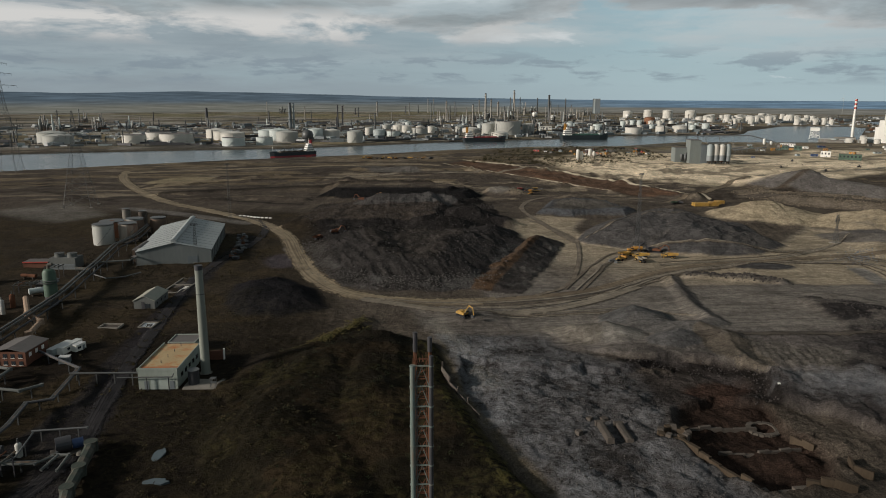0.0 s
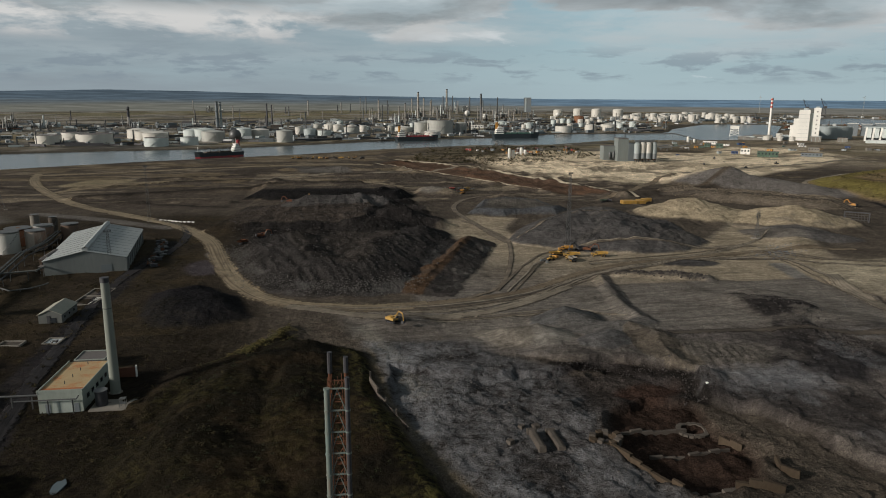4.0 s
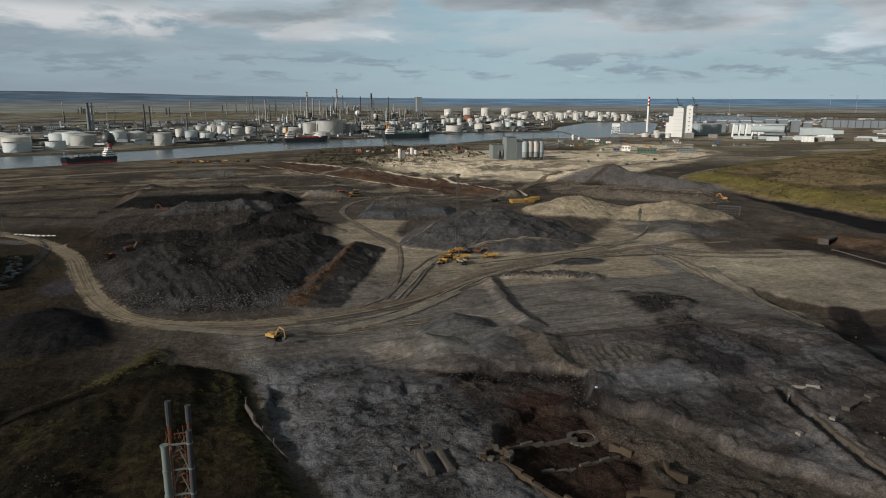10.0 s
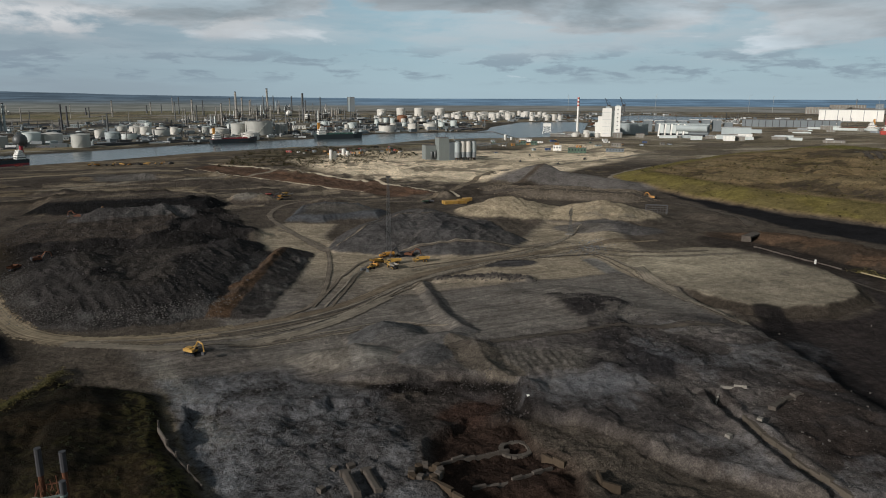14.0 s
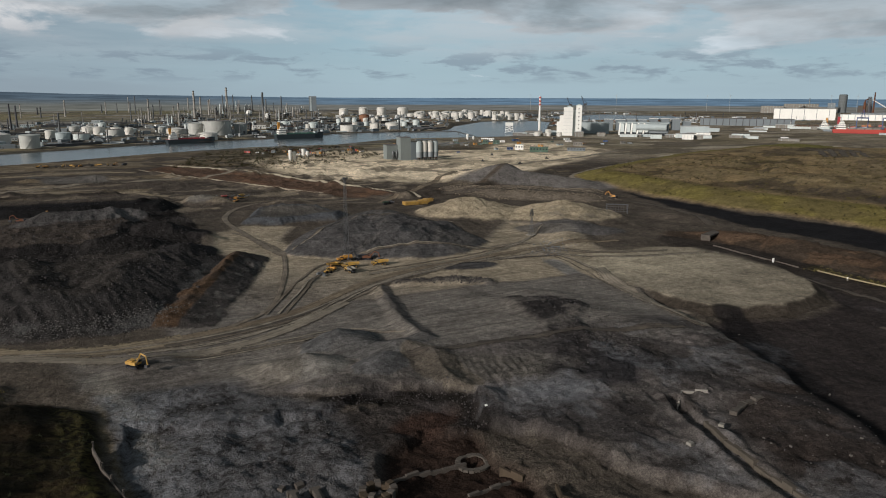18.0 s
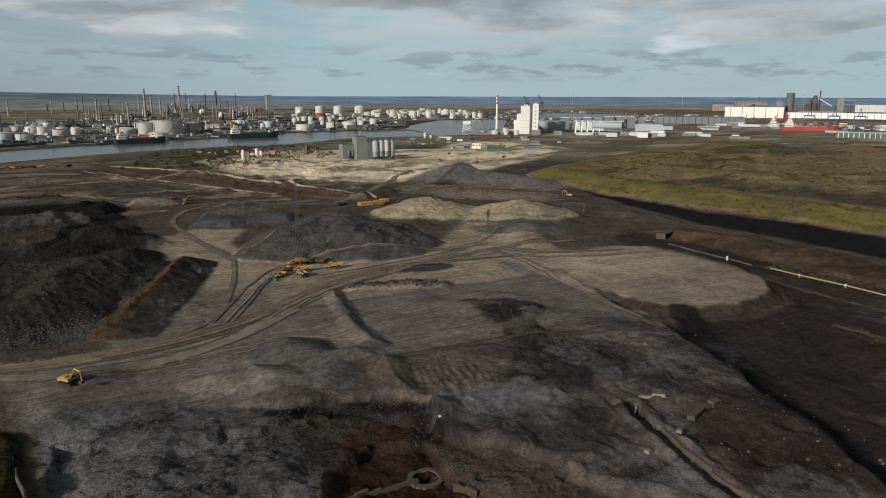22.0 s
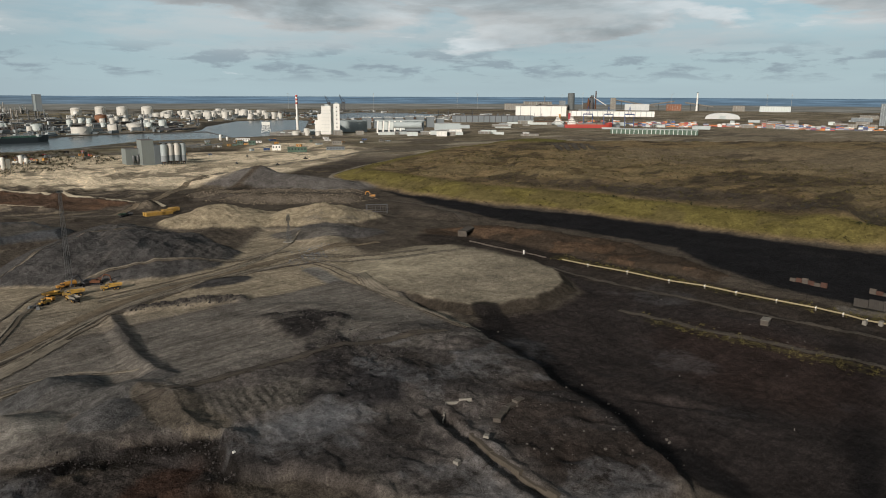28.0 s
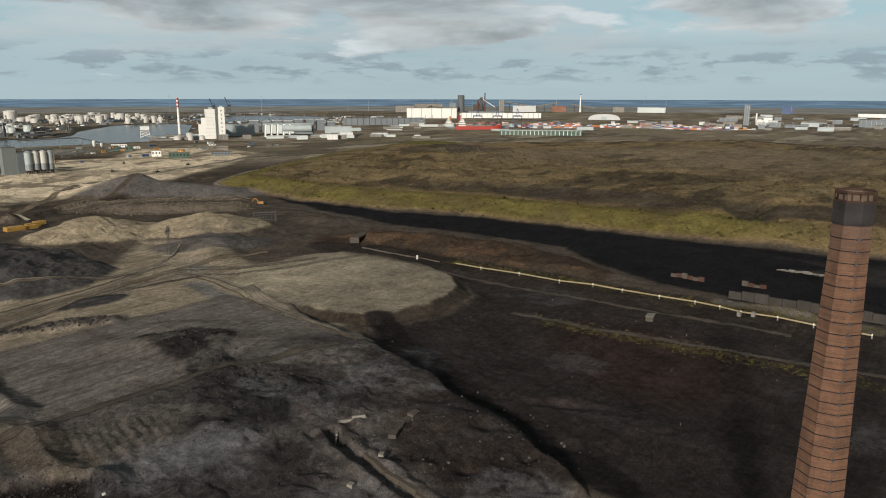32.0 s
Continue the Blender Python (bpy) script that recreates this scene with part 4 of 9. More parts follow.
    lay(step(heap(wx, wy, -98, 338, 34, 1, 1.1, 60), 0.3, 0.5), (0.0105, 0.0098, 0.0105))
    lay(step(heap(x, y, -112, 420, 20, 1, 1.8, 95), 0.2, 0.6), (0.055, 0.047, 0.050))
    lay(step(heap(x, y, -112, 458, 12, 1, 1.8, 95), 0.2, 0.6) * 0.7, (0.15, 0.135, 0.13))
    # lime dust round the silos
    lime = area(LIME, (0.64, 0.53, 0.38), 14)
    lay(lime * step(rough(x, y, 80, 5, 95), 0.22, 0.28) * 0.7, (0.24, 0.20, 0.14))
    lay(lime * step(rough(x, y, 36, 4, 97), 0.22, 0.32) * 0.75, (0.12, 0.10, 0.075))
    lay(lime * step(rough(x, y * 1.6, 14, 4, 96), 0.26, 0.36) * 0.6, (0.30, 0.25, 0.18))
    belt = inside(wx, wy, [(54, 1140), (101, 1063), (170, 920), (220, 810), (262, 712), (200, 720), (150, 808), (107, 895), (59, 980), (20, 1080)])
    lay(step(belt, -3, 3), (0.072, 0.047, 0.033))
    lay(step(belt, 2, 6) * step(rough(x * 0.8 + y * 0.4, y, 22, 4, 111), 0.05, 0.15) * 0.8, (0.098, 0.058, 0.037))
    strip([(268, 696), (360, 734), (435, 772), (540, 850)], 7, (0.060, 0.046, 0.033), 5, 0.85)
    # the old tip
    h = inside(wx, wy, HILL)
    flank = step(h, -2, 6)
    lay(flank, (0.172, 0.125, 0.068))
    kinds[..., 1] += 0.06 * flank
    lay(step(h, 3, 9) * (1 - step(h, 46, 58)) * step(y, 60, 200), (0.130, 0.108, 0.036))
    lay(step(h, 3, 9) * (1 - step(h, 46, 58)) * step(rough(x, y, 40, 4, 98), 0.1, 0.3) * 0.6, (0.105, 0.084, 0.040))
    lay(step(h, 44, 60) * step(rough(x, y, 46, 6, 106), 0.13, 0.2) * 0.75, (0.060, 0.044, 0.027))
    lay(step(h, 50, 70) * step(rough(x, y, 60, 6, 107), 0.14, 0.2) * 0.65, (0.165, 0.128, 0.072))
    lay(step(h, 60, 80) * step(rough(x, y, 130, 6, 99), 0.14, 0.2) * 0.8, (0.062, 0.049, 0.034))
    lay(step(h, 90, 200) * step(rough(x, y, 110, 6, 101), 0.12, 0.18) * 0.7, (0.160, 0.125, 0.070))
    lay(step(h, 60, 90) * step(rough(x * 0.5, y, 34, 5, 112), 0.24, 0.3) * 0.7, (0.030, 0.025, 0.020))
    lay(step(h, 40, 70) * step(1 - np.abs(h - 95) / 45, 0, 0.6) * step(600 - y, 0, 200) * 0.8, (0.048, 0.040, 0.034))
    lay(step(h, 240, 400) * 0.8, (0.165, 0.130, 0.086))
    lay(step(h, 240, 400) * step(rough(x * 0.4, y, 60, 5, 118), 0.14, 0.2) * 0.8, (0.075, 0.060, 0.043))
    lay(step(heap(x, y, 650, 188, 28, 1, 2.8, 25), 0.15, 0.6) * 0.7, (0.045, 0.040, 0.030))
    broken = np.maximum(broken, 0.5 * step(h, 40, 60))
    lay(step(heap(x, y, 1120, 930, 80, 1, 1.5, -40), 0.2, 0.5), (0.11, 0.10, 0.032))
    lay(step(-h, 10, 70) * step(x, 620, 820) * step(y, 640, 900) * (1 - step(y, 1900, 2300)) * (1 - step(inside(wx, wy, LIME), -20, 20)) * 0.9, (0.165, 0.140, 0.108))
    area(BLACK_ROAD, (0.013, 0.0125, 0.0135), 3)
    lay(step(inside(wx, wy, BLACK_ROAD), 12, 40) * step(260 - y, 0, 120) * step(rough(x, y * 0.4, 30, 4, 108), 0.0, 0.2) * 0.7, (0.040, 0.036, 0.034))
    east = step(x, 1150, 1500) * (1 - step(y, 2500, 3200)) * step(-h, -10, 40)
    lay(east * step(rough(x * 0.5, y, 140, 4, 103), -0.15, 0.05), (0.20, 0.170, 0.125))
    lay(east * step(rough(x, y, 90, 3, 105), 0.1, 0.4) * 0.8, (0.085, 0.080, 0.07))
    port = step(x - 0.9 * y, -300, 100) * step(x, 1150, 1400) * step(-h, 0, 60)
    lay(port, (0.150, 0.124, 0.088))
    lay(port * step(rough(x * 0.35, y * 1.2, 120, 5, 114), 0.12, 0.18), (0.062, 0.055, 0.048))
    lay(port * step(rough(x * 0.3, y, 70, 5, 115), 0.16, 0.22), (0.21, 0.175, 0.115))
    plain = step(-h, 4, 36) * step(x, 680, 860) * step(y + 0.35 * x, 940, 1080) * (1 - step(y, 2300, 2700)) * (1 - step(inside(wx, wy, LIME), -20, 10))
    lay(plain * 0.9, (0.185, 0.152, 0.108))
    lay(plain * step(rough(x * 0.45, y, 70, 5, 119), 0.10, 0.16) * 0.75, (0.088, 0.075, 0.058))
    lay(plain * step(rough(x * 0.45, y, 50, 5, 120), 0.18, 0.24) * 0.8, (0.30, 0.262, 0.20))
    river = np.maximum(inside(x, y, RIVER), inside(x, y, DOCK))
    lay(step(river, -22, -6), (0.07, 0.062, 0.05))
    kinds[..., 2] += 0.1
    broken = np.maximum(broken, 0.55 * step(y, 640, 720))
    return col, np.clip(kinds, 0, 1), np.clip(broken, 0, 1)


def axis(spans):
    """Grid lines: (from, to, first step, last step) one after another."""
    out = [spans[0][0]]
    for a, b, s0, s1 in spans:
        while out[-1] < b - 1e-6:
            out.append(min(b, out[-1] + s0 + (s1 - s0) * (out[-1] - a) / (b - a)))
    return np.array(out)


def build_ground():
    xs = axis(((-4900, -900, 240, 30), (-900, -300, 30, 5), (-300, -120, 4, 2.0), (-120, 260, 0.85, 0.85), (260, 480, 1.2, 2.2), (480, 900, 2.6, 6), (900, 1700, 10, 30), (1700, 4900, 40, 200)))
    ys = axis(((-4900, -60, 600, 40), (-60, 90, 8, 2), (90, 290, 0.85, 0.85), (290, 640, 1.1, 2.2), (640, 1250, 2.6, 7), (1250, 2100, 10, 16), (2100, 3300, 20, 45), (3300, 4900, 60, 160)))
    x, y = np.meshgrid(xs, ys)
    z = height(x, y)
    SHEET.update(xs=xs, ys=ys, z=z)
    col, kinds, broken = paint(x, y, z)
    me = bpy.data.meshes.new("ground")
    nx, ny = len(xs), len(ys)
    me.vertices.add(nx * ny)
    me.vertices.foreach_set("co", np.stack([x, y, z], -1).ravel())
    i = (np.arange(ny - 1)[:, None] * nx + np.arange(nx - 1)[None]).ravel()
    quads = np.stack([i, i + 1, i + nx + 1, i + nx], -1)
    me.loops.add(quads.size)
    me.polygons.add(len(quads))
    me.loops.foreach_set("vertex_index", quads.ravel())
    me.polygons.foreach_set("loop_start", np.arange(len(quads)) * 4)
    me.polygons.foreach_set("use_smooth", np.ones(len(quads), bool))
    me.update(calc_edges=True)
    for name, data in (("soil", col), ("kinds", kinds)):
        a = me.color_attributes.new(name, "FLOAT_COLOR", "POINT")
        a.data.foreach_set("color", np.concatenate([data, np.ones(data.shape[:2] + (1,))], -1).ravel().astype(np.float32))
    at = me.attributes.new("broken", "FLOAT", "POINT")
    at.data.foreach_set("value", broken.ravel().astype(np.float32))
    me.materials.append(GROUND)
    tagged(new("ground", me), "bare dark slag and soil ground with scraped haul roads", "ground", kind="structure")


build_ground()


def build_water():
    s = Shape()
    s.prism([(-2700, 150), (-620, 960), (40, 1370), (240, 1460), (620, 1600), (980, 1580), (1180, 1790), (1600, 2400), (1600, 2640), (1380, 2640), (900, 2060), (-100, 1700), (-860, 1420), (-2700, 960)], -3.6, -3.0)
    tagged(part("water", s, WATER), "grey-blue tidal river with faint ripples", "river", kind="structure")
    s = Shape()
    s.prism([(1680, 2500), (2132, 2420), (2600, 2690), (2440, 3290), (1880, 3020)], -3.6, -3.0)
    tagged(part("water", s, WATER), "grey dock basin water", "water", kind="structure")


build_water()


def build_backdrop():
    """The sea, the low coast and the hills behind everything, on a far ring."""
    m = bpy.data.materials.new("far_distance")
    m.use_nodes = True
    t = m.node_tree
    t.nodes.clear()
    a = t.nodes.new("ShaderNodeAttribute")
    a.attribute_name = "soil"
    co = t.nodes.new("ShaderNodeTexCoord")
    mp = t.nodes.new("ShaderNodeMapping")
    mp.inputs["Scale"].default_value = (0.004, 0.004, 0.16)
    t.links.new(co.outputs["Object"], mp.inputs[0])
    n = node(t, "ShaderNodeTexNoise", Scale=1.0, Detail=5.0, Roughness=0.65)
    t.links.new(mp.outputs[0], n.inputs["Vector"])
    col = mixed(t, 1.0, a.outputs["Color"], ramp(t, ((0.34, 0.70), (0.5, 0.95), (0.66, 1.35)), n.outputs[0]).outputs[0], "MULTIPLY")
    # the ring glows: daylight and haze are already put into its colours
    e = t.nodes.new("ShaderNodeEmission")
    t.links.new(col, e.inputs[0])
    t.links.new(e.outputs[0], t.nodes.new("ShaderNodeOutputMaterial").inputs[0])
    n_a, levels = 480, 22
    ang = np.linspace(-math.pi, math.pi, n_a, endpoint=False)
    deg = np.degrees(ang)
    hills = 1 - step(deg, -16, 13)
    top = 79 + hills * (46 + 14 * rough(deg * 10, deg * 0, 90, 4, 3)) + 5.0 * step(-np.abs(deg - 8), -12, 0)
    k = np.linspace(0, 1, levels)[:, None]
    z = -6 + (top[None] + 6) * k
    x, y = 4860 * np.sin(ang)[None] + 0 * z, 4860 * np.cos(ang)[None] + 0 * z
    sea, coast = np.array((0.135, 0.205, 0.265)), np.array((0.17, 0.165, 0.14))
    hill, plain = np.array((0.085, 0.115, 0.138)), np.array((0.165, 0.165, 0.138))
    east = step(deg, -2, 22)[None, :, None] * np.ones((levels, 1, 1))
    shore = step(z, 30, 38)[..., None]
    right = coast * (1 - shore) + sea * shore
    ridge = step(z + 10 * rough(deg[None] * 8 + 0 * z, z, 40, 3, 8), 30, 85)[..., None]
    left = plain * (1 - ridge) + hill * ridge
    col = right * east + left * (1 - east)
    s = Shape()
    s.v = [tuple(p) for p in np.stack([x, y, z], -1).reshape(-1, 3)]
    s.f = [(r * n_a + i, r * n_a + (i + 1) % n_a, (r + 1) * n_a + (i + 1) % n_a, (r + 1) * n_a + i) for r in range(levels - 1) for i in range(n_a)]
    me = s.mesh("backdrop")
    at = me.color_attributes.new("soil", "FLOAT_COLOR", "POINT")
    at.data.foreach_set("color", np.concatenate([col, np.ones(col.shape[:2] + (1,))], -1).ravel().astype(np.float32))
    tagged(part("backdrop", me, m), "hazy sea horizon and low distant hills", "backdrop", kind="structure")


build_backdrop()

# ---- tall structures near the camera ----
def brick_material():
    m = bpy.data.materials.new("chimney_brick")
    m.use_nodes = True
    t = m.node_tree
    p = t.nodes["Principled BSDF"]
    p.inputs["Roughness"].default_value = 0.9
    uv = t.nodes.new("ShaderNodeUVMap")
    b = t.nodes.new("ShaderNodeTexBrick")
    b.inputs["Color1"].default_value = (0.168, 0.080, 0.042, 1)
    b.inputs["Color2"].default_value = (0.112, 0.054, 0.030, 1)
    b.inputs["Mortar"].default_value = (0.10, 0.062, 0.040, 1)
    b.inputs["Scale"].default_value = 1.0
    b.inputs["Mortar Size"].default_value = 0.012
    b.inputs["Brick Width"].default_value, b.inputs["Row Height"].default_value = 0.24, 0.085
    t.links.new(uv.outputs[0], b.inputs["Vector"])
    co = t.nodes.new("ShaderNodeTexCoord")
    n = node(t, "ShaderNodeTexNoise", Scale=0.55, Detail=6.0, Roughness=0.7)
    mp = t.nodes.new("ShaderNodeMapping")
    mp.inputs["Scale"].default_value = (1, 1, 0.4)
    t.links.new(co.outputs["Object"], mp.inputs[0])
    t.links.new(mp.outputs[0], n.inputs["Vector"])
    rows = node(t, "ShaderNodeTexNoise", Scale=1.0, Detail=3.0)
    mp2 = t.nodes.new("ShaderNodeMapping")
    mp2.inputs["Scale"].default_value = (0.15, 0.15, 4.5)
    t.links.new(co.outputs["Object"], mp2.inputs[0])
    t.links.new(mp2.outputs[0], rows.inputs["Vector"])
    col = mixed(t, 1.0, b.outputs[0], ramp(t, ((0.3, 0.62), (0.7, 1.3)), n.outputs[0]).outputs[0], "MULTIPLY")
    col = mixed(t, 1.0, col, ramp(t, ((0.3, 0.75), (0.7, 1.25)), rows.outputs[0]).outputs[0], "MULTIPLY")
    # soot below the crown
    sep = t.nodes.new("ShaderNodeSeparateXYZ")
    t.links.new(co.outputs["Object"], sep.inputs[0])
    soot = ramp(t, ((0.88, 0.0), (0.97, 0.6)), calc(t, "DIVIDE", calc(t, "ADD", sep.outputs[2], calc(t, "MULTIPLY_ADD", n.outputs[0], 16.0, -8.0)), 93.0))
    col = mixed(t, soot.outputs[0], col, (0.085, 0.062, 0.052))
    t.links.new(col, p.inputs["Base Color"])
    bump = node(t, "ShaderNodeBump", Strength=0.5, Distance=0.03)
    t.links.new(b.outputs["Fac"], bump.inputs["Height"])
    t.links.new(bump.outputs[0], p.inputs["Normal"])
    return m


CROWN = material("sooty_rust", (0.055, 0.034, 0.026), 0.9, vary=0.35, scale=0.6)


def build_chimney(x, y):
    base = ground_z(x, y)
    top = 95.8 - base
    radius = lambda z: 2.42 + (top - z) * 0.0275  # noqa: E731
    c = thing("brick_chimney", x, y, base - 0.2, 0, "tall octagonal red-brown brick chimney with black steel bands and sooty crown", "chimney")
    corner = lambda r, k: (r * math.cos(math.pi / 4 * (k + 0.68)), r * math.sin(math.pi / 4 * (k + 0.68)))  # noqa: E731
    s, uvs = Shape(), []
    levels = [0, 20, 40, 60, 80, top - 4.0]
    for k in range(8):
        for z0, z1 in zip(levels, levels[1:]):
            a0, b0, b1, a1 = corner(radius(z0), k), corner(radius(z0), k + 1), corner(radius(z1), k + 1), corner(radius(z1), k)
            s.add([(*a0, z0), (*b0, z0), (*b1, z1), (*a1, z1)], [(0, 1, 2, 3)])
            w0, w1 = math.dist(a0, b0) / 2, math.dist(a1, b1) / 2
            uvs += [(-w0 + 9 * k, z0), (w0 + 9 * k, z0), (w1 + 9 * k, z1), (-w1 + 9 * k, z1)]
    me = s.mesh("shaft")
    layer = me.uv_layers.new(name="UVMap")
    layer.data.foreach_set("uv", [v for uv in uvs for v in uv])
    part("shaft", me, brick_material(), c)

    def ring(name, z0, z1, out0, out1, mat, thick=0.12, label="", parent=None):
        q = Shape()
        loops = [[(*corner(radius(z) + o, k), z) for k in range(8)] for z, o in ((z0, out0), (z1, out1), (z1, out1 - thick), (z0, out0 - thick))]
        q.add([p for loop in loops for p in loop], [(8 * a + k, 8 * a + (k + 1) % 8, 8 * b + (k + 1) % 8, 8 * b + k) for a, b in ((0, 1), (1, 2), (2, 3), (3, 0)) for k in range(8)])
        return part(name, q, mat, parent or c, label)

    z, gap = 4.0, 1.68
    while z < top - 6:
        band = ring("steel_band", z, z + 0.11, 0.07, 0.07, BLACK, 0.3)
        if z > 40:
            cx, cy = corner(radius(z) + 0.02, 4)
            part("band_lug", Shape().box(cx, cy, z - 0.16, 0.32, 0.32, 0.45, 0.4), STEEL_DARK, band)
        z += gap
    soot = material("sooty_brick", (0.035, 0.032, 0.032), 0.9, vary=0.4, scale=0.6, bump=0.05)
    ring("collar", top - 4.3, top - 2.6, 0.20, 0.22, soot, 0.5, "soot-black brick collar")
    ring("collar_lip", top - 4.6, top - 4.2, 0.12, 0.12, soot, 0.5)
    ring("neck", top - 2.6, top - 1.5, 0.26, 0.30, soot, 0.6, "soot-black upper collar")
    pale = material("lime_washed_lining", (0.12, 0.09, 0.065), 0.9, vary=0.3, scale=1)
    ring("lining", top - 2.3, top - 0.3, -0.18, -0.16, pale, 0.35, "pale inner lining ring")
    ring("crown_rail", top - 0.3, top, 0.24, 0.24, CROWN, 0.3, "rusted steel crown rail")
    ring("crown_rail", top - 1.5, top - 1.25, 0.28, 0.28, CROWN, 0.3, "rusted steel crown rail")
    for k in range(16):
        a = 2 * math.pi * k / 16
        r = radius(top - 1.3) + 0.05
        part("crown_post", Shape().tube((r * math.cos(a), r * math.sin(a), top - 1.4), (r * math.cos(a), r * math.sin(a), top - 0.2), 0.07), CROWN, c)


build_chimney(137.35, 39.6)


def build_flare_tower(x, y):
    z0 = ground_z(x, y)
    c = thing("flare_tower", x, y, z0 - 0.3, 0, "tall twin-pipe flare tower with rusty red lattice bracing", "tower")
    teal = material("faded_teal_paint", (0.13, 0.17, 0.155), 0.6, vary=0.25, scale=1.2, rust=(0.15, 0.12, 0.09), streak=0.6)
    top, n = 56.0 - z0, 13
    w, d = 1.75, 3.6
    main = part("main_pipe", Shape().tube((-w, 0, 0), (-w, 0, top), 0.52, 14), teal, c, "faded teal riser pipe", smooth=True)
    side = part("side_pipe", Shape().tube((w, 0, 0), (w, 0, top + 2), 0.42, 12), STEEL_DARK, c, "blackened side pipe", smooth=True)
    for k, (px, py) in enumerate(((-w + 0.5, d), (w - 0.2, d))):
        f = part("flue", Shape().tube((px, py, 0), (px, py, top + 1.5), 0.36, 10), RUST, c, "rusted flue pipe", smooth=True)
        part("flare_tip", Shape().tube((px, py, top + 1.5), (px, py, top + 5.4 - k), 0.45, 10), STEEL_DARK, f, "blackened flare tip")
    for k in range(n + 1):
        z = top * k / n
        part("cross_beam", Shape().box(0, 0, z - 0.12, 2 * w, 0.25, 0.24), teal, c)
        part("rear_beam", Shape().box(0, d, z - 0.1, 2 * w, 0.2, 0.2), RUST, c)
        for px in (-w, w):
            part("side_beam", Shape().box(px * 0.95, d / 2, z - 0.1, 0.2, d, 0.2), RUST, c)
        for pipe, px, r in ((main, -w, 0.62), (side, w, 0.5)):
            part("flange", Shape().lathe(((r, z - 0.13), (r, z + 0.13)), 14, px, 0), teal, pipe)
        if k < n:
            z1 = top * (k + 1) / n
            part("brace", Shape().tube((-w + 0.4, 0.2, z), (0, 0.2, z1 - 0.3), 0.10, 5).tube((w - 0.4, 0.2, z), (0, 0.2, z1 - 0.3), 0.10, 5), teal, c)
            part("red_lattice", Shape().tube((-w + 0.5, d, z), (w - 0.5, d, z1), 0.09, 5).tube((w - 0.5, d, z), (-w + 0.5, d, z1), 0.09, 5)
                 .tube((-1, d / 2, z), (-1, d / 2, z1), 0.13, 5).tube((0.9, d / 2, z), (0.9, d / 2, z1), 0.13, 5)
                 .tube((-1.2, d * 0.6, z + 1.1), (1.2, d * 0.6, z + 1.1), 0.16, 5).tube((-1.2, d * 0.6, z + 1.6), (0.6, d * 0.4, z + 2.6), 0.12, 5), RUST, c, "rust-red bracing and pipework")
    for k in range(9):
        a = -1.6 + 0.4 * k
        part("top_strut", Shape().tube((a, d * 0.5, top), (a + 0.4 * math.sin(k * 2.1), d * 0.5, top + 1.4 + 0.6 * math.sin(k * 1.3)), 0.07, 5), RUST, c)
    part("stay", Shape().tube((w, 0, 24), (w + 4.5, -3, 15), 0.18, 6), PIPE, c, "pale stay pipe")
    part("ladder_cage", Shape().tube((-w + 0.75, 0.4, 2), (-w + 0.75, 0.4, top - 1), 0.14, 5), GALV, c)


build_flare_tower(-22.4, 93.2)


def build_white_stack(x, y):
    c = thing("boiler_stack", x, y, ground_z(x, y) - 0.2, 0, "tall pale grey-green steel boiler stack with black tip", "stack")
    paint_mat = material("stack_paint", (0.20, 0.215, 0.185), 0.55, vary=0.18, scale=2, streak=0.8)
    part("shaft", Shape().lathe(((1.75, 0), (1.7, 12), (1.42, 41.5)), 24), paint_mat, c, smooth=True)
    part("tip", Shape().lathe(((1.55, 41.5), (1.55, 43.2), (1.2, 43.2)), 24), STEEL_DARK, c, "black stack tip")
    for z in (12.4, 22.2, 32.0):
        part("flange", Shape().lathe(((1.74 - z * 0.007, z), (1.74 - z * 0.007, z + 0.3)), 24), STEEL, c)
    part("base_plinth", Shape().lathe(((2.4, 0), (2.4, 0.6)), 12), CONCRETE, c)


build_white_stack(-105.5, 227.5)


def lattice(s, half0, half1, z0, z1, bays, r):
    """Four legs that lean in, with crossed bracing."""
    def leg(k, z):
        h = half0 + (half1 - half0) * (z - z0) / (z1 - z0)
        return ((h if k in (0, 1) else -h), (h if k in (1, 2) else -h), z)
    for k in range(4):
        s.tube(leg(k, z0), leg(k, z1), r, 4)
    for b in range(bays):
        a, c = z0 + (z1 - z0) * (b / bays) ** 0.8, z0 + (z1 - z0) * ((b + 1) / bays) ** 0.8
        for k in range(4):
            s.tube(leg(k, a), leg((k + 1) % 4, c), r * 0.55, 3).tube(leg((k + 1) % 4, a), leg(k, c), r * 0.55, 3).tube(leg(k, c), leg((k + 1) % 4, c), r * 0.5, 3)
    return s


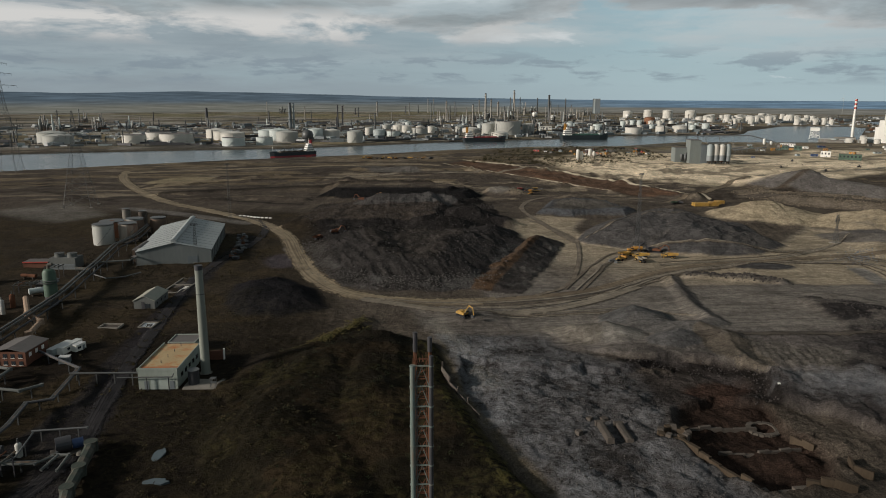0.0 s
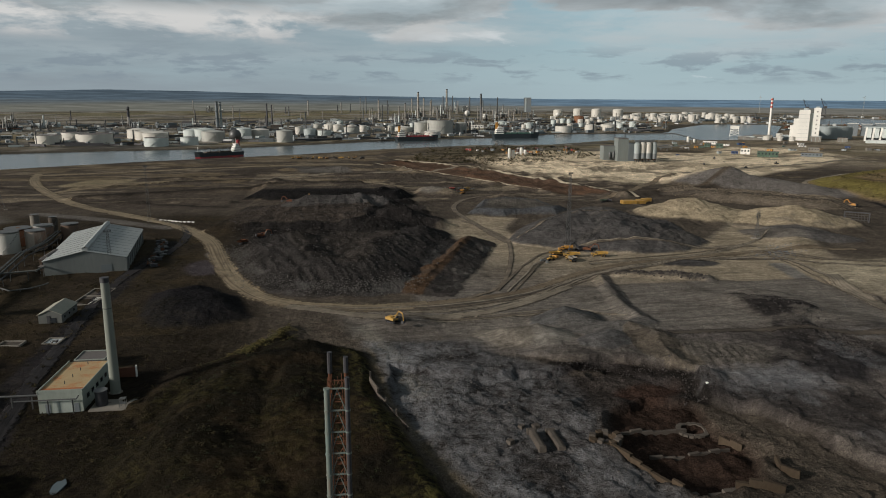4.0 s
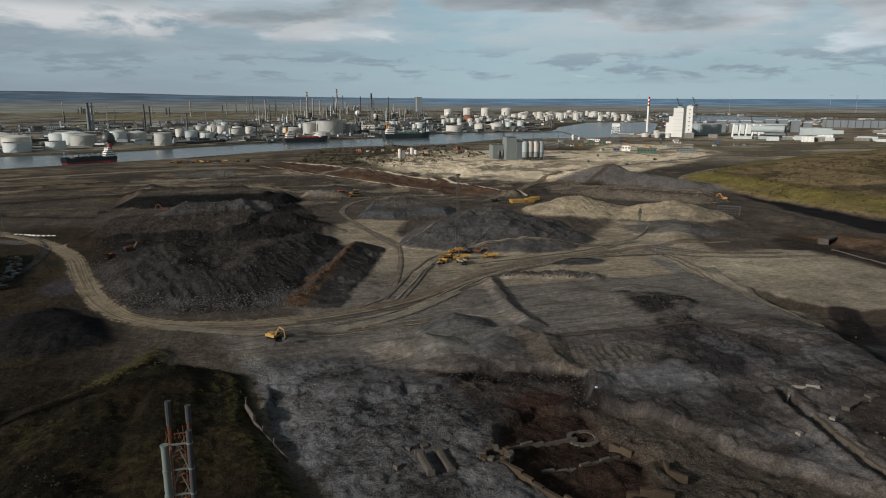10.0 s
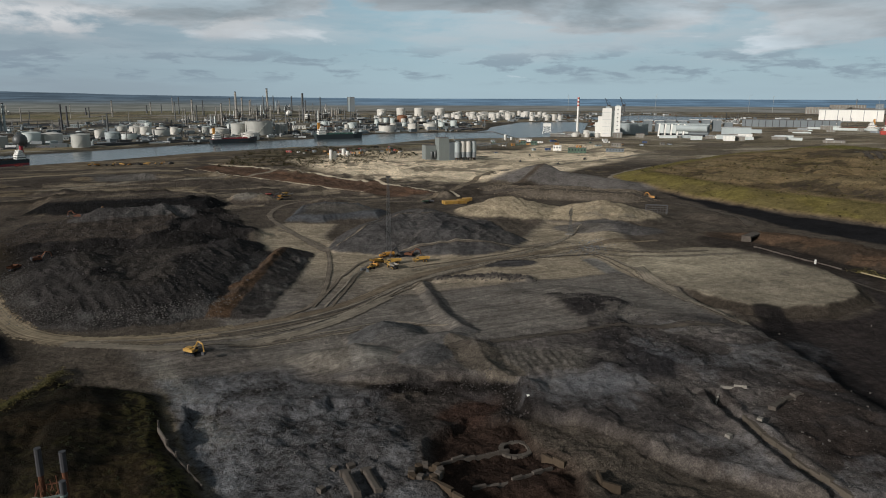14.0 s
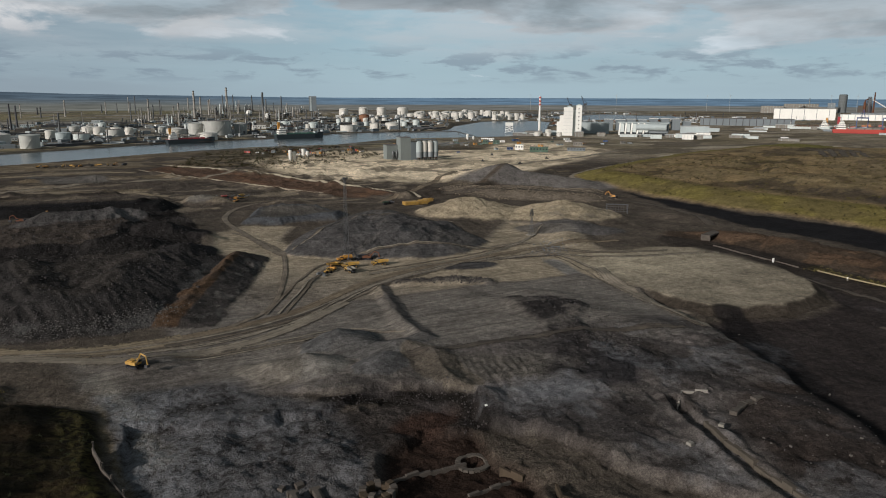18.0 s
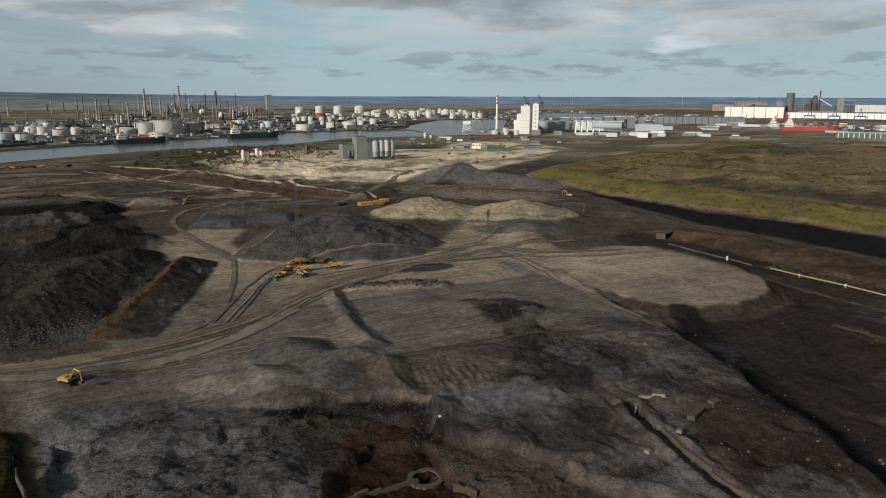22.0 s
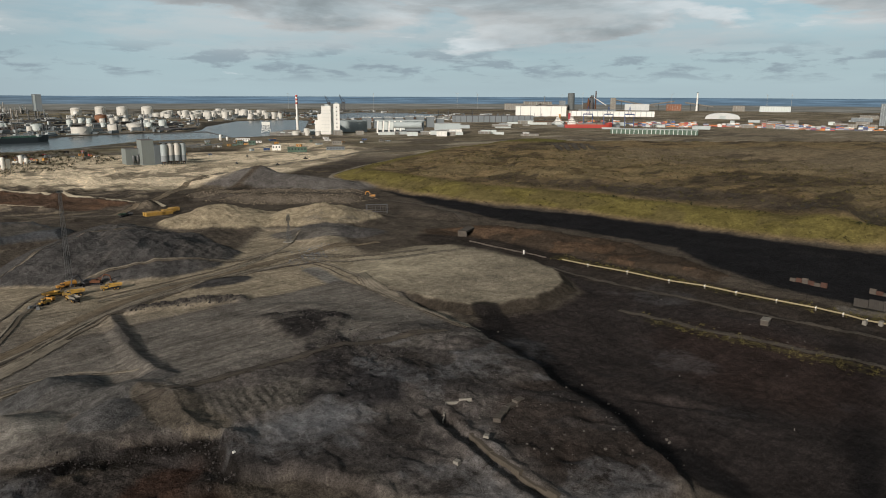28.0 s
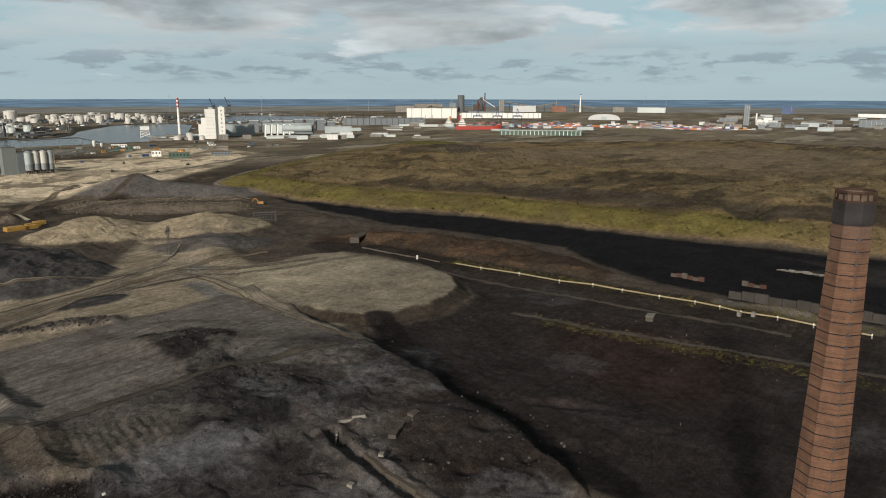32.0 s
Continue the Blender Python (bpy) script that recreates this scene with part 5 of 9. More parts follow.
def build_pylon(x, y, h, half, arms, turn, r=0.22):
    c = thing("electricity_pylon", x, y, ground_z(x, y), turn, "tall grey steel lattice electricity pylon standing on worked ground", "pylon")
    part("tower_body", lattice(lattice(Shape(), half, half * 0.28, 0, h * 0.62, 6, r), half * 0.28, 0.5, h * 0.62, h, 6, r * 0.8), STEEL, c)
    for k in range(4):
        part("footing", Shape().box(half * (1 if k in (0, 1) else -1), half * (1 if k in (1, 2) else -1), -0.8, 2.6, 2.6, 1.5), CONCRETE, c)
    for z, reach in arms:
        a = part("cross_arm", Shape().tube((-reach, 0, z), (0, 1.2, z + 2.4), r * 0.6, 4).tube((-reach, 0, z), (0, -1.2, z + 2.4), r * 0.6, 4).tube((reach, 0, z), (0, 1.2, z + 2.4), r * 0.6, 4)
                 .tube((reach, 0, z), (0, -1.2, z + 2.4), r * 0.6, 4).tube((-reach, 0, z), (reach, 0, z), r * 0.7, 4), GALV, c)
        for k in (-1, -0.55, 0.55, 1):
            part("insulator", Shape().tube((k * reach, 0, z), (k * reach, 0, z - 2.8), 0.14, 5), STEEL_DARK, a)


build_pylon(-350, 655, 91, 12.5, ((52, 19), (68, 14), (80, 11)), 8, 0.17)
build_pylon(-603, 985, 160, 15, ((118, 24), (134, 19), (148, 14)), 8, 0.26)
build_pylon(-1180, 2300, 60, 7, ((38, 11), (46, 9), (54, 7)), 10, 0.4)
build_pylon(281, 463, 20.5, 1.7, ((17.2, 3.0), (19, 2.2)), 30, 0.10)


def build_light_mast(x, y, h, head=2.2):
    c = thing("floodlight_mast", x, y, ground_z(x, y), 15, "tall slim steel lattice floodlight mast", "mast")
    part("mast", lattice(Shape(), 1.3, 0.55, 0, h, 14, 0.09), STEEL, c)
    part("head_frame", Shape().box(0, 0, h, head * 1.6, 1.4, 0.25).box(0, 0, h + 1.2, head * 1.6, 0.2, 0.2), STEEL, c)
    for k in range(6):
        part("floodlight", Shape().box((k - 2.5) * head * 0.28, -0.5, h + 0.5, 0.5, 0.4, 0.6), STEEL_DARK, c)
    part("footing", Shape().box(0, 0, -0.6, 4, 4, 0.9), CONCRETE, c)


build_light_mast(-191, 592, 46)
build_light_mast(130, 448, 50)
build_light_mast(-166, 414, 24, 2.8)


# ---- buildings of the old plant ----
def wall_block(name, w, d, h, mat, c, t=0.3, z=0.0):
    """Four walls of their own thickness."""
    for n, (px, py, sx, sy) in enumerate(((0, -d / 2 + t / 2, w, t), (0, d / 2 - t / 2, w, t), (-w / 2 + t / 2, 0, t, d - 2 * t), (w / 2 - t / 2, 0, t, d - 2 * t))):
        part(name, Shape().box(px, py, z, sx, sy, h), mat, c)


def build_hut():
    c = thing("boiler_house", -118.4, 227.0, ground_z(-118, 227) - 0.2, 0, "pale green-white plant building with rusty orange sheet roof", "building")
    pale = material("pale_green_render", (0.27, 0.30, 0.265), 0.8, vary=0.2, scale=2, streak=0.6)
    w, d = 14.2, 28.0
    wall_block("wall", w, d, 7.2, pale, c)
    part("parapet", Shape().box(0, -d / 2 + 0.1, 7.0, w + 0.4, 0.4, 1.2), pale, c)
    for sx in (-1, 1):
        part("parapet", Shape().box(sx * (w / 2 + 0.05), 0, 7.0, 0.3, d + 0.4, 1.0), pale, c)
    roof = part("roof", Shape().box(0, 0, 7.1, w, d, 0.35), ROOF_ORANGE, c, "rust-stained yellowish roof sheet")
    part("flashing", Shape().box(0, -d / 2 + 1.8, 7.46, w - 0.6, 3.0, 0.06), material("orange_rust", (0.34, 0.13, 0.055), 0.85, vary=0.3, scale=1), roof, "orange rusted roof strip")
    for k in range(4):
        part("roof_vent", Shape().tube((-1 + 0.5 * k, -7 + 6 * k, 7.4), (-1 + 0.5 * k, -7 + 6 * k, 8.6), 0.14), STEEL, roof)
    part("door", Shape().box(0.5, -d / 2 - 0.05, 0, 6.2, 0.2, 4.4), material("door_grey", (0.33, 0.37, 0.34), 0.7, vary=0.2, scale=2), c, "wide pale sliding door")
    part("pipe_frame", Shape().tube((-3.6, -d / 2 - 1.2, 0), (-3.6, -d / 2 - 1.2, 5.2), 0.2).tube((4.2, -d / 2 - 1.2, 0), (4.2, -d / 2 - 1.2, 5.2), 0.2)
         .tube((-w, -d / 2 - 1.2, 5.2), (5.5, -d / 2 - 1.2, 5.2), 0.22).tube((5.5, -d / 2 - 1.2, 5.2), (6.3, -d / 2 - 1.2, 6.4), 0.22), STEEL, c)
    for k in (-1, 1):
        part("door_leaf", Shape().box(4.6 * k + 0.4, -d / 2 - 0.04, 0, 1.6, 0.16, 3.2), CLAD_DARK, c)
    for k in range(5):
        part("window", Shape().box(w / 2 + 0.02, -9 + 4.4 * k, 3.2, 0.12, 2.2, 1.6), GLASS, c)
    a = thing("annexe", -122.2, 256.0, ground_z(-122, 256) - 0.2, 0, "low flat-roofed pale annexe with worn roof felt", "building")
    wall_block("wall", 11, 10, 4.6, pale, a)
    part("roof", Shape().box(0, 0, 4.5, 11.4, 10.4, 0.3), ROOF_GREY, a)
    part("roof_kerb", Shape().box(0, -5.1, 4.8, 11.4, 0.25, 0.35).box(0, 5.1, 4.8, 11.4, 0.25, 0.35).box(-5.6, 0, 4.8, 0.25, 10, 0.35).box(5.6, 0, 4.8, 0.25, 10, 0.35), pale, a)
    s = thing("concrete_slab", -102.0, 216.0, ground_z(-102, 216) - 0.1, 0, "cracked concrete slab beside the boiler stack", "slab")
    part("slab", Shape().box(0, 0, 0, 15, 9, 0.35), CONCRETE, s)
    r = thing("round_tank", -106.6, 216.5, ground_z(-106, 216) + 0.25, 0, "dark open-topped round steel tank", "tank")
    part("shell", Shape().lathe(((2.0, 0), (2.0, 5.2)), 20), STEEL_DARK, r, smooth=True)
    part("rim", Shape().lathe(((2.2, 5.2), (2.2, 5.45), (1.5, 5.45)), 20), GALV, r)
    b = thing("brick_wall", -106.5, 241.5, ground_z(-106, 241) - 0.2, 8, "dull red brick screen wall with pale end pier", "wall")
    part("wall", Shape().box(0, 0, 0, 8, 0.5, 4), BRICK_RED, b)
    part("pier", Shape().box(4.2, 0, 0, 0.6, 0.9, 4.6), WHITE, b, "white end pier")
    f = thing("valve_frame", -98.5, 213.0, ground_z(-98, 213) + 0.25, 0, "small steel valve frame on the slab", "frame")
    for k in range(4):
        part("post", Shape().box(-0.9 + 1.8 * (k % 2), -0.8 + 1.6 * (k // 2), 0, 0.15, 0.15, 3.4), GALV, f)
    part("top", Shape().box(0, 0, 3.3, 2.1, 1.9, 0.15).box(0, 0, 1.6, 2.0, 1.7, 0.12), GALV, f)


build_hut()


# darker copies of the cladding and roof paints, cloud shade put into the colour
YARD_CLAD = material("weathered_cladding", (0.17, 0.185, 0.18), 0.65, vary=0.2, scale=4, streak=0.6)
YARD_ROOF = material("weathered_pale_roof", (0.30, 0.32, 0.315), 0.6, vary=0.16, scale=6)


def build_shed():
    c = thing("warehouse", -186.5, 456.0, ground_z(-186, 456) - 0.4, 9.8, "large warehouse with pale grey-white pitched roof and raised ridge vent", "building")
    w, d = 45.0, 93.0
    wall_block("wall", w, d, 9.3, YARD_CLAD, c, 0.4)
    part("gable", Shape().add([(-w / 2, -d / 2, 9.3), (w / 2, -d / 2, 9.3), (0, -d / 2, 14.4), (-w / 2, -d / 2 + 0.4, 9.3), (w / 2, -d / 2 + 0.4, 9.3), (0, -d / 2 + 0.4, 14.4)],
         [(0, 1, 2), (5, 4, 3), (0, 3, 4, 1), (1, 4, 5, 2), (2, 5, 3, 0)]), YARD_CLAD, c)
    part("roof", Shape().gable(-w / 2, w / 2, -d / 2, d / 2, 9.3, 14.5, 0.6), YARD_ROOF, c, "pale grey-white sheet roof")
    part("ridge_vent", Shape().box(0, 0, 14.5, 3.2, d - 2, 1.4).gable(-1.8, 1.8, -d / 2 + 1, d / 2 - 1, 15.9, 16.6), YARD_ROOF, c, "raised ridge ventilator")
    for k in range(11):
        for sx in (-1, 1):
            y = -d / 2 + 4 + k * 8.5
            part("roof_seam", Shape().add([(sx * 2, y, 14.36), (sx * w / 2, y, 9.6), (sx * w / 2, y + 0.25, 9.6), (sx * 2, y + 0.25, 14.36), (sx * 2, y, 14.5), (sx * w / 2, y, 9.74), (sx * w / 2, y + 0.25, 9.74), (sx * 2, y + 0.25, 14.5)],
                 [(0, 3, 2, 1), (4, 5, 6, 7), (0, 1, 5, 4), (2, 3, 7, 6), (1, 2, 6, 5), (3, 0, 4, 7)]), GALV, c)
    part("door", Shape().box(11, -d / 2 - 0.06, 0, 6, 0.2, 5.5), CLAD_DARK, c, "dark roller door")
    for k in range(9):
        part("buttress", Shape().box(w / 2 + 0.3, -d / 2 + 6 + k * 10, 0, 0.6, 0.5, 8.8), GALV, c)
    b = thing("engine_house", -194.5, 427.5, ground_z(-194, 427) - 0.3, 4, "dark flat-topped brick engine house with arched roof bays", "building")
    dark = material("sooty_brickwork", (0.085, 0.062, 0.048), 0.9, vary=0.35, scale=3)
    wall_block("wall", 27, 20, 8.0, dark, b, 0.5)
    part("roof", Shape().box(0, 0, 7.7, 27.4, 20.4, 0.4), ROOF_GREY, b)
    for k in range(4):
        part("roof_bay", Shape().tube((-10 + 6.6 * k, -10, 7.7), (-10 + 6.6 * k, 10, 7.7), 2.3, 12), ROOF_GREY, b)
    for k in range(7):
        part("window", Shape().box(-11 + 3.6 * k, -10.06, 2.5, 1.8, 0.2, 3.2), GLASS, b)
    part("canopy", Shape().box(0, -12.5, 4.2, 26, 5, 0.3), ROOF_GREY, b)
    for k in range(5):
        part("canopy_post", Shape().box(-12 + 6 * k, -14.6, 0, 0.25, 0.25, 4.2), STEEL, b)
    r = thing("scrap_row", -150, 462, ground_z(-150, 462), 9, "row of dark stacked scrap and drums beside the warehouse", "scrap")
    rnd = random.Random(5)
    for k in range(46):
        part("scrap_piece", Shape().box(rnd.uniform(-4, 4), -40 + 1.75 * k + rnd.uniform(-1, 1), 0, rnd.uniform(1, 3.5), rnd.uniform(1, 3), rnd.uniform(0.6, 2.4), rnd.uniform(0, 3)),
             rnd.choice((STEEL_DARK, RUST, CONCRETE_DARK, GALV)), r)
    p = thing("white_barriers", -168, 588, ground_z(-168, 588), -25, "row of small white barrier blocks beside the haul road", "barrier")
    for k in range(9):
        part("block", Shape().box(-16 + 4 * k, 0.6 * math.sin(k), -0.2, 2.4, 1.0, 1.1), WHITE, p)


build_shed()


# white paint darkened for the cloud shadow on the yard
YARD_WHITE = material("weathered_white", (0.12, 0.125, 0.118), 0.7, vary=0.2, scale=3, streak=0.6)


def build_small_shed():
    c = thing("small_shed", -160.8, 321.8, ground_z(-160, 321) - 0.2, 0, "small white shed with pale pitched roof and dark doorway", "shed")
    w, d = 10.4, 19.0
    wall_block("wall", w, d, 4.0, YARD_WHITE, c, 0.25)
    part("gable", Shape().add([(-w / 2, -d / 2, 4), (w / 2, -d / 2, 4), (0, -d / 2, 6.4), (-w / 2, -d / 2 + 0.25, 4), (w / 2, -d / 2 + 0.25, 4), (0, -d / 2 + 0.25, 6.4)],
         [(0, 1, 2), (5, 4, 3), (1, 4, 5, 2), (2, 5, 3, 0)]), YARD_WHITE, c)
    part("roof", Shape().gable(-w / 2, w / 2, -d / 2, d / 2, 4.0, 6.5, 0.35), material("weathered_roof", (0.27, 0.265, 0.22), 0.7, vary=0.2, scale=2), c, "weathered pale roof sheet")
    # no opening is cut; a dark slab gives the doorway's inner shade
    part("doorway", Shape().box(1.6, -d / 2 - 0.03, 0, 2.6, 0.15, 2.6), GLASS, c, "dark panel standing for the shade inside the doorway")
    part("side_door", Shape().box(-0.6, -d / 2 - 0.06, 0, 1.5, 0.2, 3.6), STEEL_DARK, c)
    for k in range(3):
        part("window", Shape().box(w / 2 + 0.02, -6 + 5.6 * k, 1.6, 0.12, 1.4, 1.1), GLASS, c)


build_small_shed()


def build_yard_pits():
    for x, y, w, d, wet in ((-165.5, 284, 9, 6, 0), (-149.6, 287, 6.4, 7.5, 1), (-157, 358, 11, 31, 0)):
        z = ground_z(x, y)
        c = thing("concrete_pit", x, y, z, -3, "low concrete-walled settling pit" + (" filled with pale water" if wet else " with dark floor"), "pit")
        for sx, sy, ww, dd in ((0, -1, w, 0.6), (0, 1, w, 0.6), (-1, 0, 0.6, d), (1, 0, 0.6, d)):
            part("pit_wall", Shape().box(sx * w / 2, sy * d / 2, -0.6, ww, dd, 1.3), CONCRETE, c)
        part("pit_floor", Shape().box(0, 0, -0.5, w - 0.6, d - 0.6, 0.75 if wet else 0.6), material("pale_water", (0.45, 0.48, 0.50), 0.2, vary=0.1) if wet else CONCRETE_DARK, c)
        if d > 20:
            part("divider", Shape().box(0, 1, -0.4, w, 0.6, 1.2), CONCRETE, c)
            for k in range(6):
                part("baffle", Shape().box(w / 2 - 1.6, -d / 2 + 1.6 + 2.2 * k, -0.3, 2.6, 0.5, 0.9), WHITE, c)


build_yard_pits()


def build_office():
    c = thing("office_block", -183.5, 243.0, ground_z(-183, 243) - 0.2, -4, "two-storey dark brick plant office with grey roof", "building")
    wall_block("wall", 13, 15, 6.2, BRICK_RED, c, 0.35)
    part("roof", Shape().gable(-6.5, 6.5, -7.5, 7.5, 6.2, 7.6, 0.5), ROOF_GREY, c, "weathered grey roof")
    for k in range(4):
        for z in (0.9, 3.8):
            w = part("window", Shape().box(-4.8 + 3.1 * k, -7.53, z, 1.6, 0.18, 1.5), GLASS, c)
            part("sill", Shape().box(-4.8 + 3.1 * k, -7.62, z - 0.16, 1.8, 0.3, 0.14), WHITE, w, "white sill")
    for k in range(3):
        part("window", Shape().box(6.53, -4.5 + 4.2 * k, 3.6, 0.18, 1.6, 1.6), WHITE, c, "white blind window")
    for x, y, l, turn, mat in ((-172.3, 251.0, 12, 78, CLAD), (-169, 252.5, 12, 78, WHITE), (-165.6, 253, 5, 70, WHITE), (-164, 238, 4, 10, CLAD_DARK)):
        b = thing("site_cabin", x, y, ground_z(x, y) - 0.05, turn, "weathered pale steel site cabin", "cabin", "cabins beside the office")
        part("body", Shape().box(0, 0, 0.2, l, 2.8, 2.7), mat, b)
        part("roof", Shape().box(0, 0, 2.9, l + 0.2, 3.0, 0.15), ROOF_WHITE, b)
        part("door", Shape().box(l * 0.25, -1.42, 0.3, 1.0, 0.1, 2.0), CLAD_DARK, b)
        part("window", Shape().box(-l * 0.2, -1.42, 1.2, 1.6, 0.1, 1.0), GLASS, b)


build_office()


def build_plant_tank(x, y, r, h, mat, label, roof=None):
    c = thing("process_tank", x, y, ground_z(x, y) - 0.2, 20, label, "tank")
    part("shell", Shape().lathe(((r, 0), (r, h)), 28), mat, c, smooth=True)
    part("roof", Shape().lathe(((r + 0.1, h), (r * 0.5, h + r * 0.08), (0.2, h + r * 0.14)), 28), roof or mat, c)
    for k in (0.34, 0.67, 0.985):
        part("hoop", Shape().lathe(((r + 0.1, h * k), (r + 0.1, h * k + 0.22)), 28), mat, c)
    s = Shape()
    for k in range(16):
        a, z = -2.2 + k * 0.1, h * k / 16
        s.box((r + 0.5) * math.cos(a), (r + 0.5) * math.sin(a), z, 0.9, 0.8, 0.12, a)
    part("stairway", s, GALV, c)
    part("top_rail", Shape().lathe(((r, h + 1.0), (r, h + 1.1)), 28), GALV, c)


build_plant_tank(-251, 476, 7.2, 13.6, TANK_GREY, "round pale grey process tank with stained walls")
build_plant_tank(-237, 485, 6.6, 12.6, material("rust_streaked_tank", (0.36, 0.31, 0.26), 0.7, vary=0.3, scale=4, rust=(0.20, 0.10, 0.06), streak=0.9), "round rust-streaked process tank")
build_plant_tank(-256, 503, 9.0, 11.0, TANK_RUST, "wide rusty red process tank", TANK_RUST)
build_plant_tank(-241, 508, 6.6, 12.0, material("brown_tank", (0.17, 0.12, 0.09), 0.8, vary=0.35, scale=3, streak=0.8), "round dark brown process tank with white rim", ROOF_WHITE)
build_plant_tank(-226, 516, 6.0, 11.5, material("brown_tank", (0.17, 0.12, 0.09)), "round dark brown process tank", ROOF_GREY)
build_plant_tank(-262, 545, 3.2, 14.0, CONCRETE, "narrow concrete process tank")
build_plant_tank(-249, 545, 3.2, 12.0, CONCRETE_DARK, "narrow stained concrete process tank")


def pipe_run(name, pts, r, mat, label, posts=0, group=""):
    c = thing(name, pts[0][0], pts[0][1], 0, 0, label, "pipe", group)
    o = Vector((pts[0][0], pts[0][1], 0))
    for p, q in zip(pts, pts[1:]):
        part("pipe", Shape().tube(Vector(p) - o, Vector(q) - o, r, 8), mat, c, smooth=True)
        part("joint", Shape().lathe(((r * 1.25, -r), (r * 1.25, r)), 8), mat, c, at=Vector(q) - o)
    if posts:
        for p, q in zip(pts, pts[1:]):
            n = max(1, int((Vector(q) - Vector(p)).length / posts))
            for k in range(n):
                m = Vector(p).lerp(Vector(q), (k + 0.5) / n)
                g = ground_z(m.x, m.y)
                part("support", Shape().box(m.x - o.x, m.y - o.y, g - 0.2, 0.35, 0.35, max(0.3, m.z - g - r + 0.22)), STEEL, c)
    return c


def build_pipework():
    route = [(-234, 518, 6), (-227, 473, 6), (-228, 442, 6), (-218, 392, 6), (-213, 362, 6), (-206, 324, 6), (-204, 304, 6), (-202, 274, 6), (-200, 240, 6)]
    for k, (r, dz, mat) in enumerate(((0.55, 0, PIPE), (0.4, 0.9, GALV), (0.7, 0.1, PIPE), (0.3, 1.5, STEEL), (0.45, -0.9, STEEL_DARK))):
        pipe_run("rack_pipe", [(x + 1.5 * k - 3, y, z + dz) for x, y, z in route], r, mat, "insulated overhead pipe on a steel rack, weathered", 14 if k in (0, 4) else 0, "pipes on the rack")
    pipe_run("rack_pipe", [(-218, 392, 6), (-201, 397, 6), (-200, 412, 6)], 0.5, YARD_WHITE, "pale overhead pipe branching to the engine house", 8)
    pipe_run("rack_pipe", [(-219, 390, 6), (-216, 380, 1.5), (-205, 372, 1.0), (-196, 376, 1.0), (-190, 384, 1.5)], 0.35, GALV, "thin bent grey pipe near the ground", 10)
    loop = [(-178, 244, 4), (-165, 234, 4), (-153, 225, 4), (-152, 219, 4), (-149, 197, 4), (-156, 194, 4), (-153, 178, 4), (-152, 150, 4)]
    for k in range(3):
        pipe_run("loop_pipe", [(x + 0.9 * k, y - 0.7 * k, z + 0.25 * k) for x, y, z in loop], 0.3 + 0.06 * k, (STEEL, PIPE, STEEL_DARK)[k], "dark overhead pipe loop on posts", 11 if k == 1 else 0, "pipes of the loop")
    pipe_run("bridge_pipe", [(-152, 217, 5), (-126, 217, 5)], 0.35, STEEL, "overhead pipe bridge crossing the plant road", 6)
    for k in range(3):
        pipe_run("service_pipe", [(-170, 152 + 1.4 * k, 4 - 0.5 * k), (-131, 153 + 1.6 * k, 4 - 0.5 * k), (-128, 157 + k, 4)], 0.34 + 0.1 * (k == 1), (YARD_WHITE, PIPE, STEEL)[k], "pale horizontal service pipe above dark equipment", 8 if k == 1 else 0)
    pipe_run("service_pipe", [(-128, 150, 3.6), (-126, 156, 5.0), (-123, 156, 5.0), (-124, 151, 3)], 0.4, YARD_WHITE, "white bent service pipe")
    pipe_run("service_pipe", [(-142, 172, 4.5), (-126, 174, 4.5)], 0.3, GALV, "pale horizontal service pipe", 5)
    pipe_run("service_pipe", [(-141, 171, 4.5), (-138, 156, 4.5), (-146, 140, 4.5)], 0.25, GALV, "thin pale service pipe", 8)
    pipe_run("service_pipe", [(-187, 226, 5), (-176, 222, 5), (-176, 205, 5), (-163, 204, 4), (-158, 209, 4)], 0.55, YARD_WHITE, "white lagged pipe with square bends", 8)
    pipe_run("service_pipe", [(-196, 216, 4), (-188, 206, 4), (-184, 214, 6)], 1.0, material("cream_lagging", (0.26, 0.22, 0.13), 0.7, vary=0.2, scale=2), "thick cream lagged duct", 8)
    pipe_run("service_pipe", [(-222, 318, 5), (-206, 290, 5), (-196, 282, 4), (-194, 268, 3)], 1.3, material("rust_duct", (0.30, 0.22, 0.16), 0.8, vary=0.3, scale=2, rust=(0.16, 0.10, 0.07)), "thick rust-brown duct above the plant yard", 12)
    duct = material("green_grey_duct", (0.05, 0.06, 0.05), 0.7, vary=0.3, scale=2, rust=(0.12, 0.10, 0.08))
    pipe_run("gas_duct", [(-112, 128, 3), (-116, 140, 3), (-118, 151, 3), (-121, 165, 3)], 1.6, duct, "thick grey-green gas duct beside the road", 9)
    # vessels and machinery among the pipes
    c = thing("green_vessel", -211, 322, ground_z(-211, 322) - 0.2, 0, "upright dark green pressure vessel on a steel skirt", "vessel")
    part("shell", Shape().lathe(((3.2, 5), (3.2, 17), (2.4, 18.6), (0.4, 19.4)), 20), GREEN, c, smooth=True)
    part("skirt", Shape().lathe(((3.0, 0), (3.0, 5)), 20), STEEL_DARK, c)
    part("outlet", Shape().tube((0, 0, 19), (0, 0, 21.5), 0.8, 10).tube((0, 0, 21.3), (2.4, -0.5, 21.5), 0.8, 10), PIPE, c)
    part("platform", Shape().lathe(((4.4, 12), (4.4, 12.2)), 12), STEEL, c)
    part("handrail", Shape().lathe(((4.4, 13.2), (4.4, 13.3)), 12), GALV, c)
